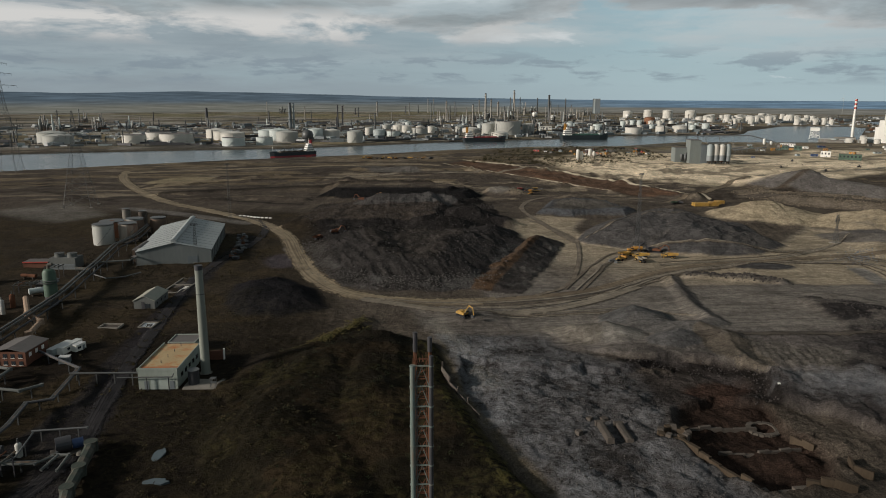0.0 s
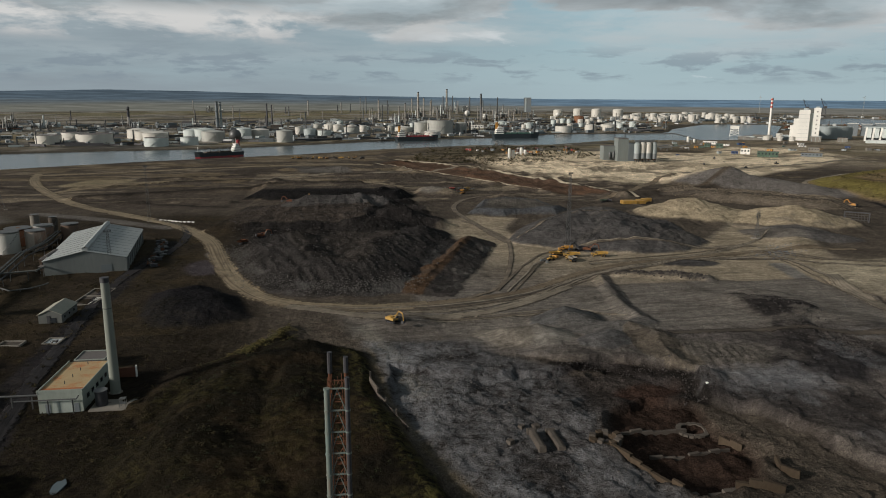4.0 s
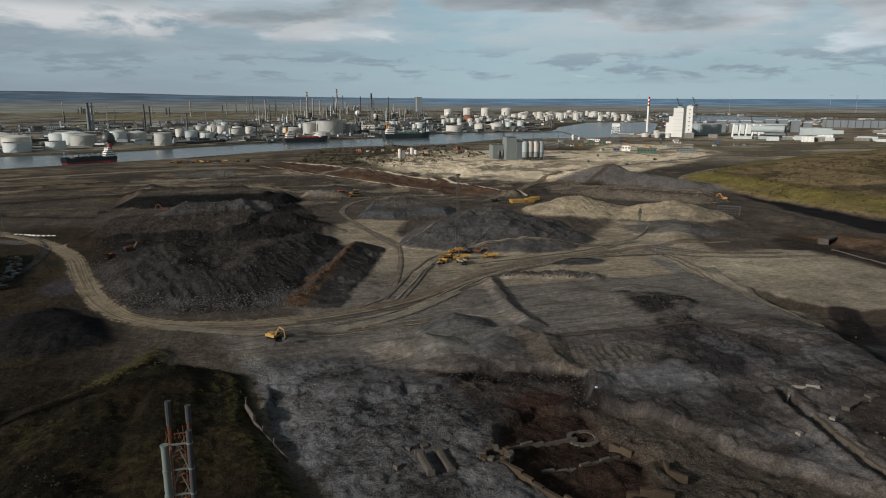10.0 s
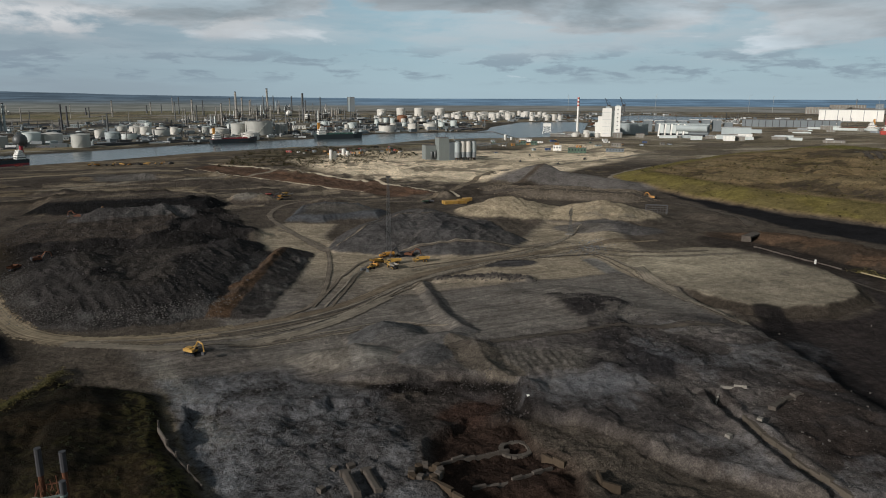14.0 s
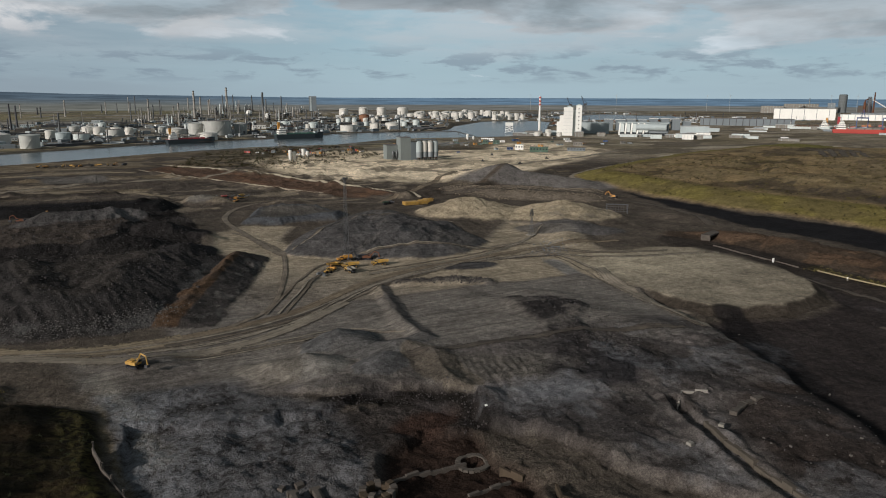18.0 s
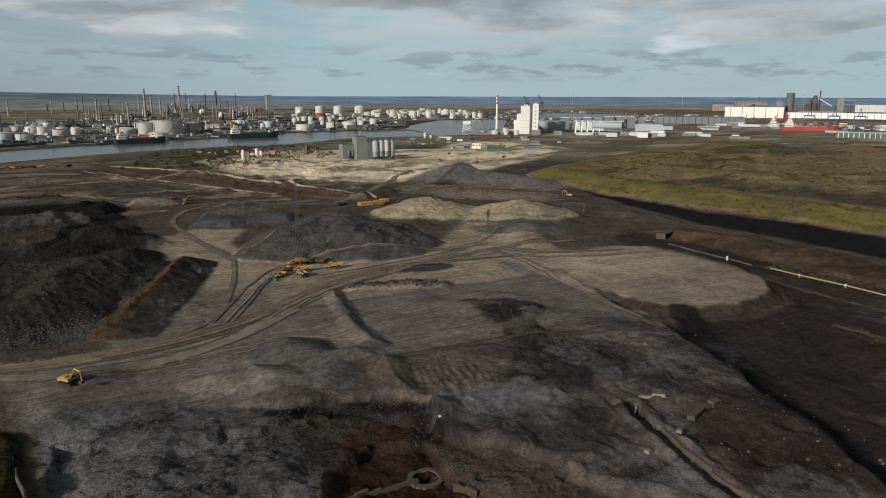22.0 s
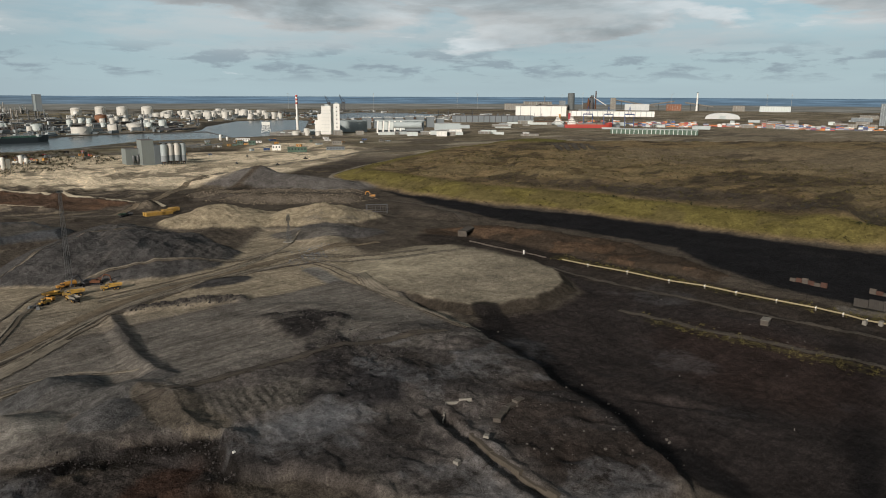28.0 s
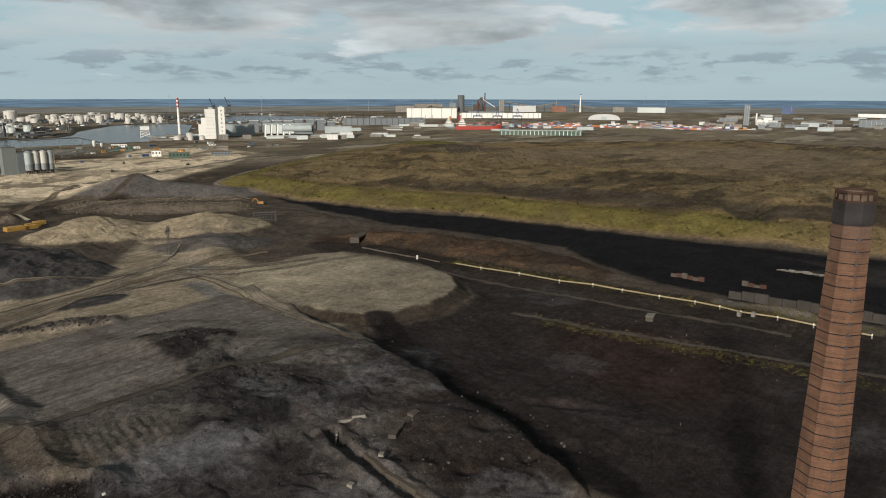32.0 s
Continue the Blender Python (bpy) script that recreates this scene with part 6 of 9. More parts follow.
    c = thing("cooling_unit", -242.5, 403, ground_z(-242, 403) - 0.2, -2, "pale cooling tower unit with two round fan cowls on top", "cooling tower")
    part("casing", Shape().box(0, 0, 0, 16, 10, 7.4), YARD_WHITE, c)
    for k in (-1, 1):
        f = part("fan_cowl", Shape().lathe(((3.0, 7.4), (2.7, 8.6), (2.9, 9.8)), 20, 4 * k, 0), YARD_WHITE, c, smooth=True)
        part("fan", Shape().box(4 * k, 0, 9.82, 4.6, 0.5, 0.1).box(4 * k, 0, 9.82, 0.5, 4.6, 0.1), STEEL_DARK, f)
    for k in range(4):
        part("louvre", Shape().box(0, -5.06, 0.8 + 0.8 * k, 15, 0.2, 0.5), CLAD_DARK, c)
    c = thing("low_building", -262, 408, ground_z(-262, 408) - 0.2, 0, "low brown brick switch house with red fascia", "building")
    wall_block("wall", 15, 9, 3.6, BRICK_RED, c)
    part("roof", Shape().box(0, 0, 3.5, 15.6, 9.6, 0.35), ROOF_GREY, c)
    part("fascia", Shape().box(0, -4.9, 3.3, 15.6, 0.2, 0.7), RED, c, "dull red fascia")
    c = thing("pump_set", -128, 165, ground_z(-128, 165) - 0.1, 30, "dark blue pump and motor set on a plinth", "pump")
    part("plinth", Shape().box(0, 0, 0, 9, 6, 0.8), CONCRETE_DARK, c)
    part("drum", Shape().tube((-3, 0, 3.2), (1.2, 0, 3.2), 2.3, 16), STEEL_DARK, c)
    part("motor", Shape().tube((1.4, 0, 2.6), (4.4, 0, 2.6), 1.5, 14), BLUE, c, "dark blue motor")
    part("end_cap", Shape().lathe(((1.2, 0), (0.9, 1.0), (0.2, 1.4)), 14, 3, -3).box(3, -3, -2, 1, 1, 2.1), CONCRETE, c)
    rnd = random.Random(11)
    spots = [(-140 - 16 * rnd.random(), 128 + 44 * rnd.random()) for _ in range(14)] + [(-168 - 30 * rnd.random(), 180 + 48 * rnd.random()) for _ in range(12)]
    spots += [(-222 - 50 * rnd.random(), 262 + 130 * rnd.random()) for _ in range(30)]
    for k, (x, y) in enumerate(spots):
        g = ground_z(x, y)
        kind = k % 4
        if kind == 0:
            c = thing("horizontal_vessel", x, y, g, rnd.uniform(-20, 40), "horizontal steel vessel on two saddles", "vessel")
            r, l = rnd.uniform(0.9, 1.7), rnd.uniform(5, 10)
            part("shell", Shape().tube((-l / 2, 0, r + 1), (l / 2, 0, r + 1), r, 14), rnd.choice((STEEL, PIPE, TANK_PALE, RUST)), c, smooth=True)
            for e in (-1, 1):
                part("saddle", Shape().box(e * l * 0.3, 0, -0.2, 0.5, r * 1.6, 1.6), CONCRETE_DARK, c)
        elif kind == 1:
            c = thing("pipe_frame", x, y, g, rnd.uniform(-12, 12), "steel pipe frame with several horizontal pipes", "frame")
            w, d, h = rnd.uniform(5, 9), rnd.uniform(4, 8), rnd.uniform(3, 7)
            for a in (-1, 1):
                for b in (-1, 1):
                    part("post", Shape().box(a * w / 2, b * d / 2, -0.3, 0.3, 0.3, h + 0.3), STEEL_DARK, c)
                part("beam", Shape().box(0, a * d / 2, h, w, 0.3, 0.3), STEEL, c)
            for e in range(4):
                part("pipe", Shape().tube((-w / 2 + w * e / 3, -d * 0.7, h + 0.5), (-w / 2 + w * e / 3, d * 0.7, h + 0.5), 0.22 + 0.1 * (e % 2), 7), rnd.choice((PIPE, STEEL, GALV, RUST)), c)
        elif kind == 2:
            c = thing("upright_vessel", x, y, g - 0.1, 0, "small upright steel vessel with a domed top", "vessel")
            r, h = rnd.uniform(0.9, 1.8), rnd.uniform(3, 8)
            part("shell", Shape().lathe(((r, 0), (r, h), (r * 0.6, h + r * 0.5), (0.1, h + r * 0.7)), 14), rnd.choice((STEEL, RUST, TANK_GREY, GREEN)), c, smooth=True)
            part("nozzle", Shape().tube((0, 0, h + r * 0.4), (0, 0, h + r + 1), 0.25, 7), STEEL, c)
        else:
            c = thing("plant_kiosk", x, y, g - 0.1, rnd.uniform(-10, 10), "small dark plant kiosk with flat roof", "kiosk")
            w, d, h = rnd.uniform(3, 6), rnd.uniform(3, 5), rnd.uniform(2.4, 4)
            part("body", Shape().box(0, 0, 0, w, d, h), rnd.choice((CLAD_DARK, BRICK_RED, CONCRETE_DARK, CLAD)), c)
            part("roof", Shape().box(0, 0, h, w + 0.4, d + 0.4, 0.2), ROOF_GREY, c)
            part("door", Shape().box(0, -d / 2 - 0.03, 0, 1.0, 0.12, 2.0), STEEL, c)


build_pipework()

# ---- machines ----
def excavator(x, y, turn, mat, label, size=1.0, arm=0.0):
    """Tracked excavator; its arm reaches along +x."""
    c = thing("excavator", x, y, ground_z(x, y) - 0.05, turn, label, "excavator", "machines on the site")
    k = size
    for s in (-1, 1):
        t = part("track", Shape().box(0, s * 1.3 * k, 0.15 * k, 4.2 * k, 0.65 * k, 0.75 * k).tube((-2.1 * k, s * 1.3 * k - 0.32 * k, 0.52 * k), (-2.1 * k, s * 1.3 * k + 0.32 * k, 0.52 * k), 0.48 * k, 12)
                 .tube((2.1 * k, s * 1.3 * k - 0.32 * k, 0.52 * k), (2.1 * k, s * 1.3 * k + 0.32 * k, 0.52 * k), 0.48 * k, 12), BLACK, c, "black crawler track")
        for w in range(4):
            part("roller", Shape().tube(((-1.4 + 0.93 * w) * k, s * 1.65 * k, 0.4 * k), ((-1.4 + 0.93 * w) * k, s * 1.72 * k, 0.4 * k), 0.28 * k, 8), STEEL_DARK, t)
    part("turntable", Shape().lathe(((1.1 * k, 0.9 * k), (1.1 * k, 1.25 * k)), 16), STEEL_DARK, c)
    b = part("body", Shape().prism([(-3.0 * k, -1.4 * k), (1.6 * k, -1.4 * k), (1.6 * k, 1.4 * k), (-3.0 * k, 1.4 * k)], 1.25 * k, 2.3 * k, 0.97), mat, c)
    part("counterweight", Shape().prism([(-3.4 * k, -1.3 * k), (-2.4 * k, -1.4 * k), (-2.4 * k, 1.4 * k), (-3.4 * k, 1.3 * k)], 1.25 * k, 2.5 * k, 0.95), STEEL_DARK, c)
    part("engine_cover", Shape().box(-1.2 * k, 0, 2.3 * k, 2.2 * k, 2.0 * k, 0.35 * k), mat, b)
    cab = part("cab", Shape().prism([(0.1 * k, 0.3 * k), (1.8 * k, 0.3 * k), (1.8 * k, 1.4 * k), (0.1 * k, 1.4 * k)], 1.6 * k, 3.1 * k, 0.92), mat, c)
    part("cab_glass", Shape().box(0.95 * k, 0.85 * k, 2.1 * k, 1.72 * k, 1.14 * k, 0.75 * k), GLASS, cab)
    p0, p1, p2, p3 = (1.2 * k, -0.3 * k, 2.0 * k), (3.6 * k, -0.3 * k, (4.9 + arm) * k), (5.8 * k, -0.3 * k, (4.2 + arm) * k), (6.3 * k, -0.3 * k, (1.6 + 0.6 * arm) * k)
    part("boom", Shape().tube(p0, p1, 0.34 * k, 4).tube(p1, p2, 0.32 * k, 4), mat, c)
    part("boom_ram", Shape().tube((1.6 * k, -0.7 * k, 1.7 * k), (3.1 * k, -0.7 * k, 4.0 * k), 0.12 * k, 6), GALV, c)
    part("stick", Shape().tube(p2, p3, 0.28 * k, 4), mat, c)
    part("bucket", Shape().add([(p3[0] - 0.9 * k, s * 0.6 * k - 0.3 * k, p3[2] + dz) for s in (-1, 1) for dz in (0, -1.1 * k)] + [(p3[0] + 0.5 * k, s * 0.6 * k - 0.3 * k, p3[2] + dz) for s in (-1, 1) for dz in (0.1 * k, -0.8 * k)],
         [(0, 1, 3, 2), (4, 6, 7, 5), (0, 4, 5, 1), (2, 3, 7, 6), (1, 5, 7, 3), (0, 2, 6, 4)]), STEEL_DARK, c, "dark steel bucket")
    return c


def dumper(x, y, turn, mat, label, body=None, tank=False):
    """Articulated six-wheeled dump truck, or the same chassis with a water tank."""
    c = thing("dump_truck", x, y, ground_z(x, y) - 0.05, turn, label, "truck", "machines on the site")
    part("chassis", Shape().box(-0.5, 0, 0.9, 9.2, 1.2, 0.5), STEEL_DARK, c)
    part("bonnet", Shape().box(3.9, 0, 1.2, 2.4, 2.2, 1.2), mat, c)
    cab = part("cab", Shape().prism([(1.3, -1.2), (2.8, -1.2), (2.8, 1.2), (1.3, 1.2)], 1.3, 3.3, 0.88), mat, c)
    part("cab_glass", Shape().box(2.05, 0, 2.3, 1.52, 2.34, 0.7), GLASS, cab)
    if tank:
        part("tank", Shape().tube((-5.2, 0, 2.5), (0.8, 0, 2.5), 1.35, 16), body or mat, c, smooth=True)
    else:
        part("tipping_body", Shape().add([(-5.6, -1.5, 2.3), (0.9, -1.5, 1.7), (0.9, 1.5, 1.7), (-5.6, 1.5, 2.3), (-6.0, -1.7, 3.3), (1.1, -1.7, 3.4), (1.1, 1.7, 3.4), (-6.0, 1.7, 3.3), (-5.2, -1.35, 2.5), (0.6, -1.35, 1.95), (0.6, 1.35, 1.95), (-5.2, 1.35, 2.5)],
             [(3, 2, 1, 0), (0, 1, 5, 4), (1, 2, 6, 5), (2, 3, 7, 6), (8, 9, 10, 11), (4, 5, 9, 8), (5, 6, 10, 9), (6, 7, 11, 10), (7, 4, 8, 11)]), body or mat, c)
    for wx in (3.6, -1.8, -3.6):
        for s in (-1, 1):
            w = part("wheel", Shape().tube((wx, s * 1.0, 0.8), (wx, s * 1.6, 0.8), 0.8, 14), BLACK, c)
            part("rim", Shape().tube((wx, s * 1.61, 0.8), (wx, s * 1.64, 0.8), 0.4, 10), mat, w)
    return c


def loader(x, y, turn, mat, label):
    c = thing("wheel_loader", x, y, ground_z(x, y) - 0.05, turn, label, "loader", "machines on the site")
    part("body", Shape().box(-1.6, 0, 1.0, 3.4, 2.0, 1.4), mat, c)
    part("front_frame", Shape().box(1.2, 0, 0.9, 1.8, 1.2, 1.0), mat, c)
    cab = part("cab", Shape().prism([(-0.6, -0.8), (0.8, -0.8), (0.8, 0.8), (-0.6, 0.8)], 1.9, 3.5, 0.88), mat, c)
    part("cab_glass", Shape().box(0.1, 0, 2.4, 1.42, 1.62, 0.7), GLASS, cab)
    part("lift_arm", Shape().tube((1.4, -0.6, 1.8), (3.4, -0.6, 0.9), 0.18, 5).tube((1.4, 0.6, 1.8), (3.4, 0.6, 0.9), 0.18, 5), mat, c)
    part("bucket", Shape().prism([(3.3, -1.5), (4.3, -1.5), (4.3, 1.5), (3.3, 1.5)], 0.2, 1.3, 0.8), STEEL_DARK, c)
    for wx in (1.4, -1.7):
        for s in (-1, 1):
            part("wheel", Shape().tube((wx, s * 0.8, 0.8), (wx, s * 1.4, 0.8), 0.8, 14), BLACK, c)
    return c


excavator(-2, 292.5, -48, YELLOW, "yellow tracked excavator working at the road edge", 1.15, 0.8)
dumper(126, 440, 185, ORANGE, "orange water tanker truck parked on pale ground", ORANGE, True)
dumper(116, 425, 15, YELLOW, "yellow articulated dump truck parked on pale ground")
dumper(124, 421, 170, YELLOW, "yellow articulated dump truck with dusty body")
dumper(121, 411, 100, YELLOW, "yellow articulated dump truck seen end on", CONCRETE)
loader(108, 414, 200, YELLOW, "yellow wheel loader with lowered bucket")
loader(112, 420, 120, ORANGE, "dusty orange wheel loader parked on pale ground")
excavator(136, 438, 190, STEEL_DARK, "black tracked excavator with raised boom", 1.3, 0.3)
excavator(141, 436, 330, RUST, "rusty red and black tracked excavator", 1.2)
dumper(143, 420, 165, YELLOW, "yellow tracked dozer-like dump truck")
excavator(-85, 484, 20, RUST, "rusty red tracked excavator among slag heaps", 1.2)
dumper(-97, 478, 70, RUST, "rusty brown dump truck among slag heaps")
excavator(-77, 622, 160, RUST, "rusty red tracked excavator on a dark bench", 1.2)
loader(-60, 640, 30, ORANGE, "orange loader on the dark bench")
for bx, by, bt in ((101.5, 411.5, 20), (104, 408, 70)):
    b = thing("spare_bucket", bx, by, ground_z(bx, by), bt, "spare steel excavator bucket lying on the ground", "bucket")
    part("shell", Shape().prism([(-1.2, -1), (1.2, -1), (1.2, 1), (-1.2, 1)], 0, 1.5, 0.7), GALV, b)
    part("lip", Shape().box(1.2, 0, 0.1, 0.3, 2.2, 0.2), STEEL_DARK, b)
for k in range(11):
    rnd = random.Random(40 + k)
    x, y = -118 + 11.5 * k + rnd.uniform(-3, 3), 1183 - 0.9 * k + rnd.uniform(-5, 5)
    (excavator, dumper, loader)[k % 3](x, y, rnd.uniform(0, 360), (YELLOW, ORANGE, STEEL_DARK, YELLOW)[k % 4], ("yellow", "orange", "dark", "yellow")[k % 4] + " machine parked in a row near the river bank")
dumper(-215, 1205, 10, RED, "red lorry parked on the river bank")
excavator(462, 600, 120, ORANGE, "orange excavator beside the coal road", 1.3)
for x, y in ((640, 1010), (560, 960), (520, 1010), (590, 1110), (480, 1170)):
    loader(x, y, x % 90, STEEL_DARK, "dark wheel loader on pale lime ground")


def screen_plant(x, y, turn, mat, label):
    c = thing("screening_plant", x, y, ground_z(x, y), turn, label, "screening plant")
    part("hopper", Shape().prism([(-3, -2), (3, -2), (3, 2), (-3, 2)], 4.6, 3.0, 0.6), mat, c)
    part("frame", Shape().box(0, 0, 1.0, 12, 2.2, 0.6), mat, c)
    for s in (-1, 1):
        part("track", Shape().box(0, s * 1.6, 0, 5, 0.6, 1.0), BLACK, c)
    for a, b in (((4, 0, 1.6), (11, 0, 4.6)), ((-3, 1, 1.8), (-6, 7, 4.2))):
        part("conveyor", Shape().tube(a, b, 0.5, 4), STEEL, c)
    part("screen_box", Shape().box(2, 0, 2.4, 4.5, 2.2, 1.8), STEEL_DARK, c)


screen_plant(88, 738, 10, RED, "red mobile screening plant with conveyors")
screen_plant(106, 744, 190, YELLOW, "yellow mobile screening plant with conveyors")
screen_plant(98, 726, 60, ORANGE, "orange mobile screening plant")


def yellow_skid(x, y, l, turn):
    c = thing("skid_tank", x, y, ground_z(x, y), turn, "bright yellow rectangular skid tank", "tank", "yellow tanks")
    part("body", Shape().box(0, 0, 0.4, l, 3.4, 3.2), YELLOW, c)
    part("skid", Shape().box(0, -1.3, 0, l + 0.6, 0.4, 0.4).box(0, 1.3, 0, l + 0.6, 0.4, 0.4), STEEL_DARK, c)
    for k in range(5):
        part("rib", Shape().box(-l / 2 + l * (k + 0.5) / 5, 0, 0.4, 0.22, 3.6, 3.3), YELLOW, c)
    part("hatch", Shape().lathe(((0.5, 3.6), (0.5, 3.9)), 10), YELLOW, c)


for x, y, l, t in ((252, 640, 14, 0), (252, 645, 14, 0), (268, 648, 12, 8), (276, 655, 10, 4), (264, 641, 10, 0)):
    yellow_skid(x, y, l, t)
dumper(232, 655, 30, STEEL_DARK, "dark green truck parked near yellow tanks", GREEN)
loader(238, 660, 150, STEEL_DARK, "dark loader near yellow tanks")


# ---- silo plant on the lime ground ----
SILO_SKIRT = material("silo_skirt_grey", (0.22, 0.24, 0.245), 0.6, vary=0.15, scale=4, streak=0.6)


def build_silo_plant():
    c = thing("silo_plant", 415, 1105, ground_z(415, 1105) - 0.3, -4, "grey-green clad processing building with tall block", "building")
    grey_green = material("grey_green_cladding", (0.17, 0.19, 0.18), 0.6, vary=0.15, scale=5, streak=0.8)
    part("low_block", Shape().box(-13, 4, 0, 22, 22, 24), grey_green, c)
    part("low_roof", Shape().box(-13, 4, 24, 22.6, 22.6, 0.5), ROOF_GREY, c)
    part("tall_block", Shape().box(3, -12, 0, 17, 24, 37), grey_green, c)
    part("tall_roof", Shape().box(3, -12, 37, 17.6, 24.6, 0.6), ROOF_GREY, c)
    part("link_block", Shape().box(16.5, -14, 0, 10, 22, 29), CLAD_DARK, c)
    for k in range(3):
        h = part("filter_hopper", Shape().lathe(((0.3, 3), (2.2, 6.5), (2.2, 13), (1.4, 14.5)), 14, -14 + 6 * k, -9), GALV, c, smooth=True)
        part("leg", Shape().box(-15.4 + 6 * k, -10, 0, 0.3, 0.3, 6.5).box(-12.6 + 6 * k, -10, 0, 0.3, 0.3, 6.5).box(-14 + 6 * k, -7.6, 0, 0.3, 0.3, 6.5), STEEL, h)
    for k in range(6):
        part("cladding_rib", Shape().box(-16 + 5 * k, -5.1, 0.5, 0.3, 0.3, 22), CLAD_DARK, c)
    part("duct", Shape().tube((-8, -9, 14), (-2, -9, 20), 0.9, 8), GALV, c)
    part("vent_stack", Shape().tube((10, -8, 36), (10, -8, 41), 0.7, 8), STEEL, c)
    for k in range(4):
        x, y = 434.5 + 9.6 * k, 1068 + 1.0 * (k % 2)
        pale = k in (1, 2)
        s = thing("silo", x, y, ground_z(x, y) - 0.3, 0, ("tall pale cylindrical silo" if pale else "tall grey cylindrical silo") + " standing on a dark skirt and legs", "silo", "silos beside the plant")
        body = part("barrel", Shape().lathe(((4.75, 14), (4.75, 29.5), (2.6, 31.6), (0.4, 32.2)), 24), TANK_WHITE if pale else CLAD, s, smooth=True)
        part("skirt", Shape().lathe(((4.8, 5.5), (4.8, 14.2)), 24), SILO_SKIRT, s, smooth=True)
        part("hopper", Shape().lathe(((0.5, 2.6), (3.6, 5.6)), 16), RUST, s)
        for a in range(6):
            part("leg", Shape().box(3.7 * math.cos(a * 1.047), 3.7 * math.sin(a * 1.047), 0, 0.5, 0.5, 5.8), STEEL, s)
        part("roof_rail", Shape().lathe(((4.0, 30.6), (4.0, 30.75)), 20), GALV, body)
    g = thing("silo_gallery", 450, 1068, ground_z(450, 1068), 1, "covered conveyor gallery running over the silo tops", "conveyor")
    part("gallery", Shape().box(-4, 0, 32.2, 34, 2.6, 1.8), CLAD_DARK, g)
    part("gallery_roof", Shape().box(-4, 0, 34.0, 34.6, 3.2, 0.3), ROOF_GREY, g)
    for k in range(4):
        part("trestle", Shape().box(-16 + 10.5 * k, 0, 0, 0.5, 2.8, 32.2), STEEL, g)


build_silo_plant()


def conveyor(p, q, label):
    c = thing("inclined_conveyor", p[0], p[1], 0, 0, label, "conveyor")
    o = Vector((p[0], p[1], 0))
    p, q = Vector(p), Vector(q)
    part("belt_gallery", Shape().tube(p - o, q - o, 1.2, 4), GALV, c)
    for k in range(4):
        m = p.lerp(q, 0.15 + 0.27 * k)
        g = ground_z(m.x, m.y)
        part("trestle", Shape().tube((m.x - o.x - 1.2, m.y - o.y, g - 0.3), (m.x - o.x, m.y - o.y, m.z), 0.25, 4).tube((m.x - o.x + 1.2, m.y - o.y, g - 0.3), (m.x - o.x, m.y - o.y, m.z), 0.25, 4), STEEL, c)


conveyor((610, 1560, 18), (700, 1500, 22), "long pale inclined conveyor near the river")
conveyor((700, 1500, 22), (742, 1462, 9), "pale inclined conveyor running down to a hopper")
conveyor((560, 1330, 2), (590, 1290, 12), "dark stacking conveyor on lime ground")
conveyor((596, 1345, 2), (640, 1300, 11), "dark stacking conveyor on lime ground")
for x, y, r, h in ((233, 1102, 2.6, 20), (240, 1106, 2.6, 17), (273, 1187, 3, 16), (279, 1183, 2.4, 12), (722, 1478, 3, 17), (733, 1470, 2.6, 12)):
    s = thing("batch_silo", x, y, ground_z(x, y) - 0.2, 0, "white upright batching silo on legs", "silo")
    part("barrel", Shape().lathe(((0.5, 3), (r, 6), (r, h - 1), (r * 0.5, h)), 16), WHITE, s, smooth=True)
    for a in range(4):
        part("leg", Shape().box(r * 0.85 * math.cos(a * 1.571 + 0.78), r * 0.85 * math.sin(a * 1.571 + 0.78), 0, 0.3, 0.3, 6.4), STEEL, s)


def cabin(x, y, l, w, h, mat, label, turn=0.0, roof=None):
    c = thing("site_building", x, y, ground_z(x, y) - 0.2, turn, label, "building")
    part("body", Shape().box(0, 0, 0, l, w, h), mat, c)
    part("roof", Shape().box(0, 0, h, l + 0.5, w + 0.5, 0.3), roof or ROOF_GREY, c)
    n = max(2, int(l / 5))
    for k in range(n):
        part("window", Shape().box(-l / 2 + l * (k + 0.5) / n, -w / 2 - 0.04, h * 0.45, l / n * 0.45, 0.14, h * 0.3), GLASS, c)
    part("door", Shape().box(l * 0.1, -w / 2 - 0.06, 0, 1.6, 0.16, min(2.4, h * 0.8)), CLAD_DARK, c)


cabin(707, 1143, 34, 8, 9.5, GREEN, "long dark green site building", -35)
cabin(700, 1204, 16, 8, 11, WHITE, "white two-storey site building", -35)
cabin(736, 1365, 14, 8, 9, GREEN, "dark green flat-roofed site building", -35)
cabin(720, 1385, 12, 7, 8, GREEN, "small green flat-roofed site building", -35)
cabin(787, 1138, 34, 8, 6, CLAD_DARK, "long low dark site building", -35)
cabin(868, 1250, 20, 10, 8, CONCRETE, "low grey concrete site building", -35)
cabin(770, 1470, 30, 8, 7, WHITE, "long white site building", -35)
rnd = random.Random(77)
for k in range(52):
    x, y = rnd.uniform(520, 1020), rnd.uniform(1180, 1560)
    if y > 1480 - 0.05 * x + 60 or y < 900 + 0.42 * x - 60:
        continue
    cabin(x, y, rnd.uniform(5, 16), rnd.uniform(3, 6), rnd.uniform(2.5, 5), rnd.choice((WHITE, CLAD, CLAD_DARK, ORANGE, GREEN, CONCRETE, BLUE)), "small site store on sandy ground", rnd.uniform(-60, 10))
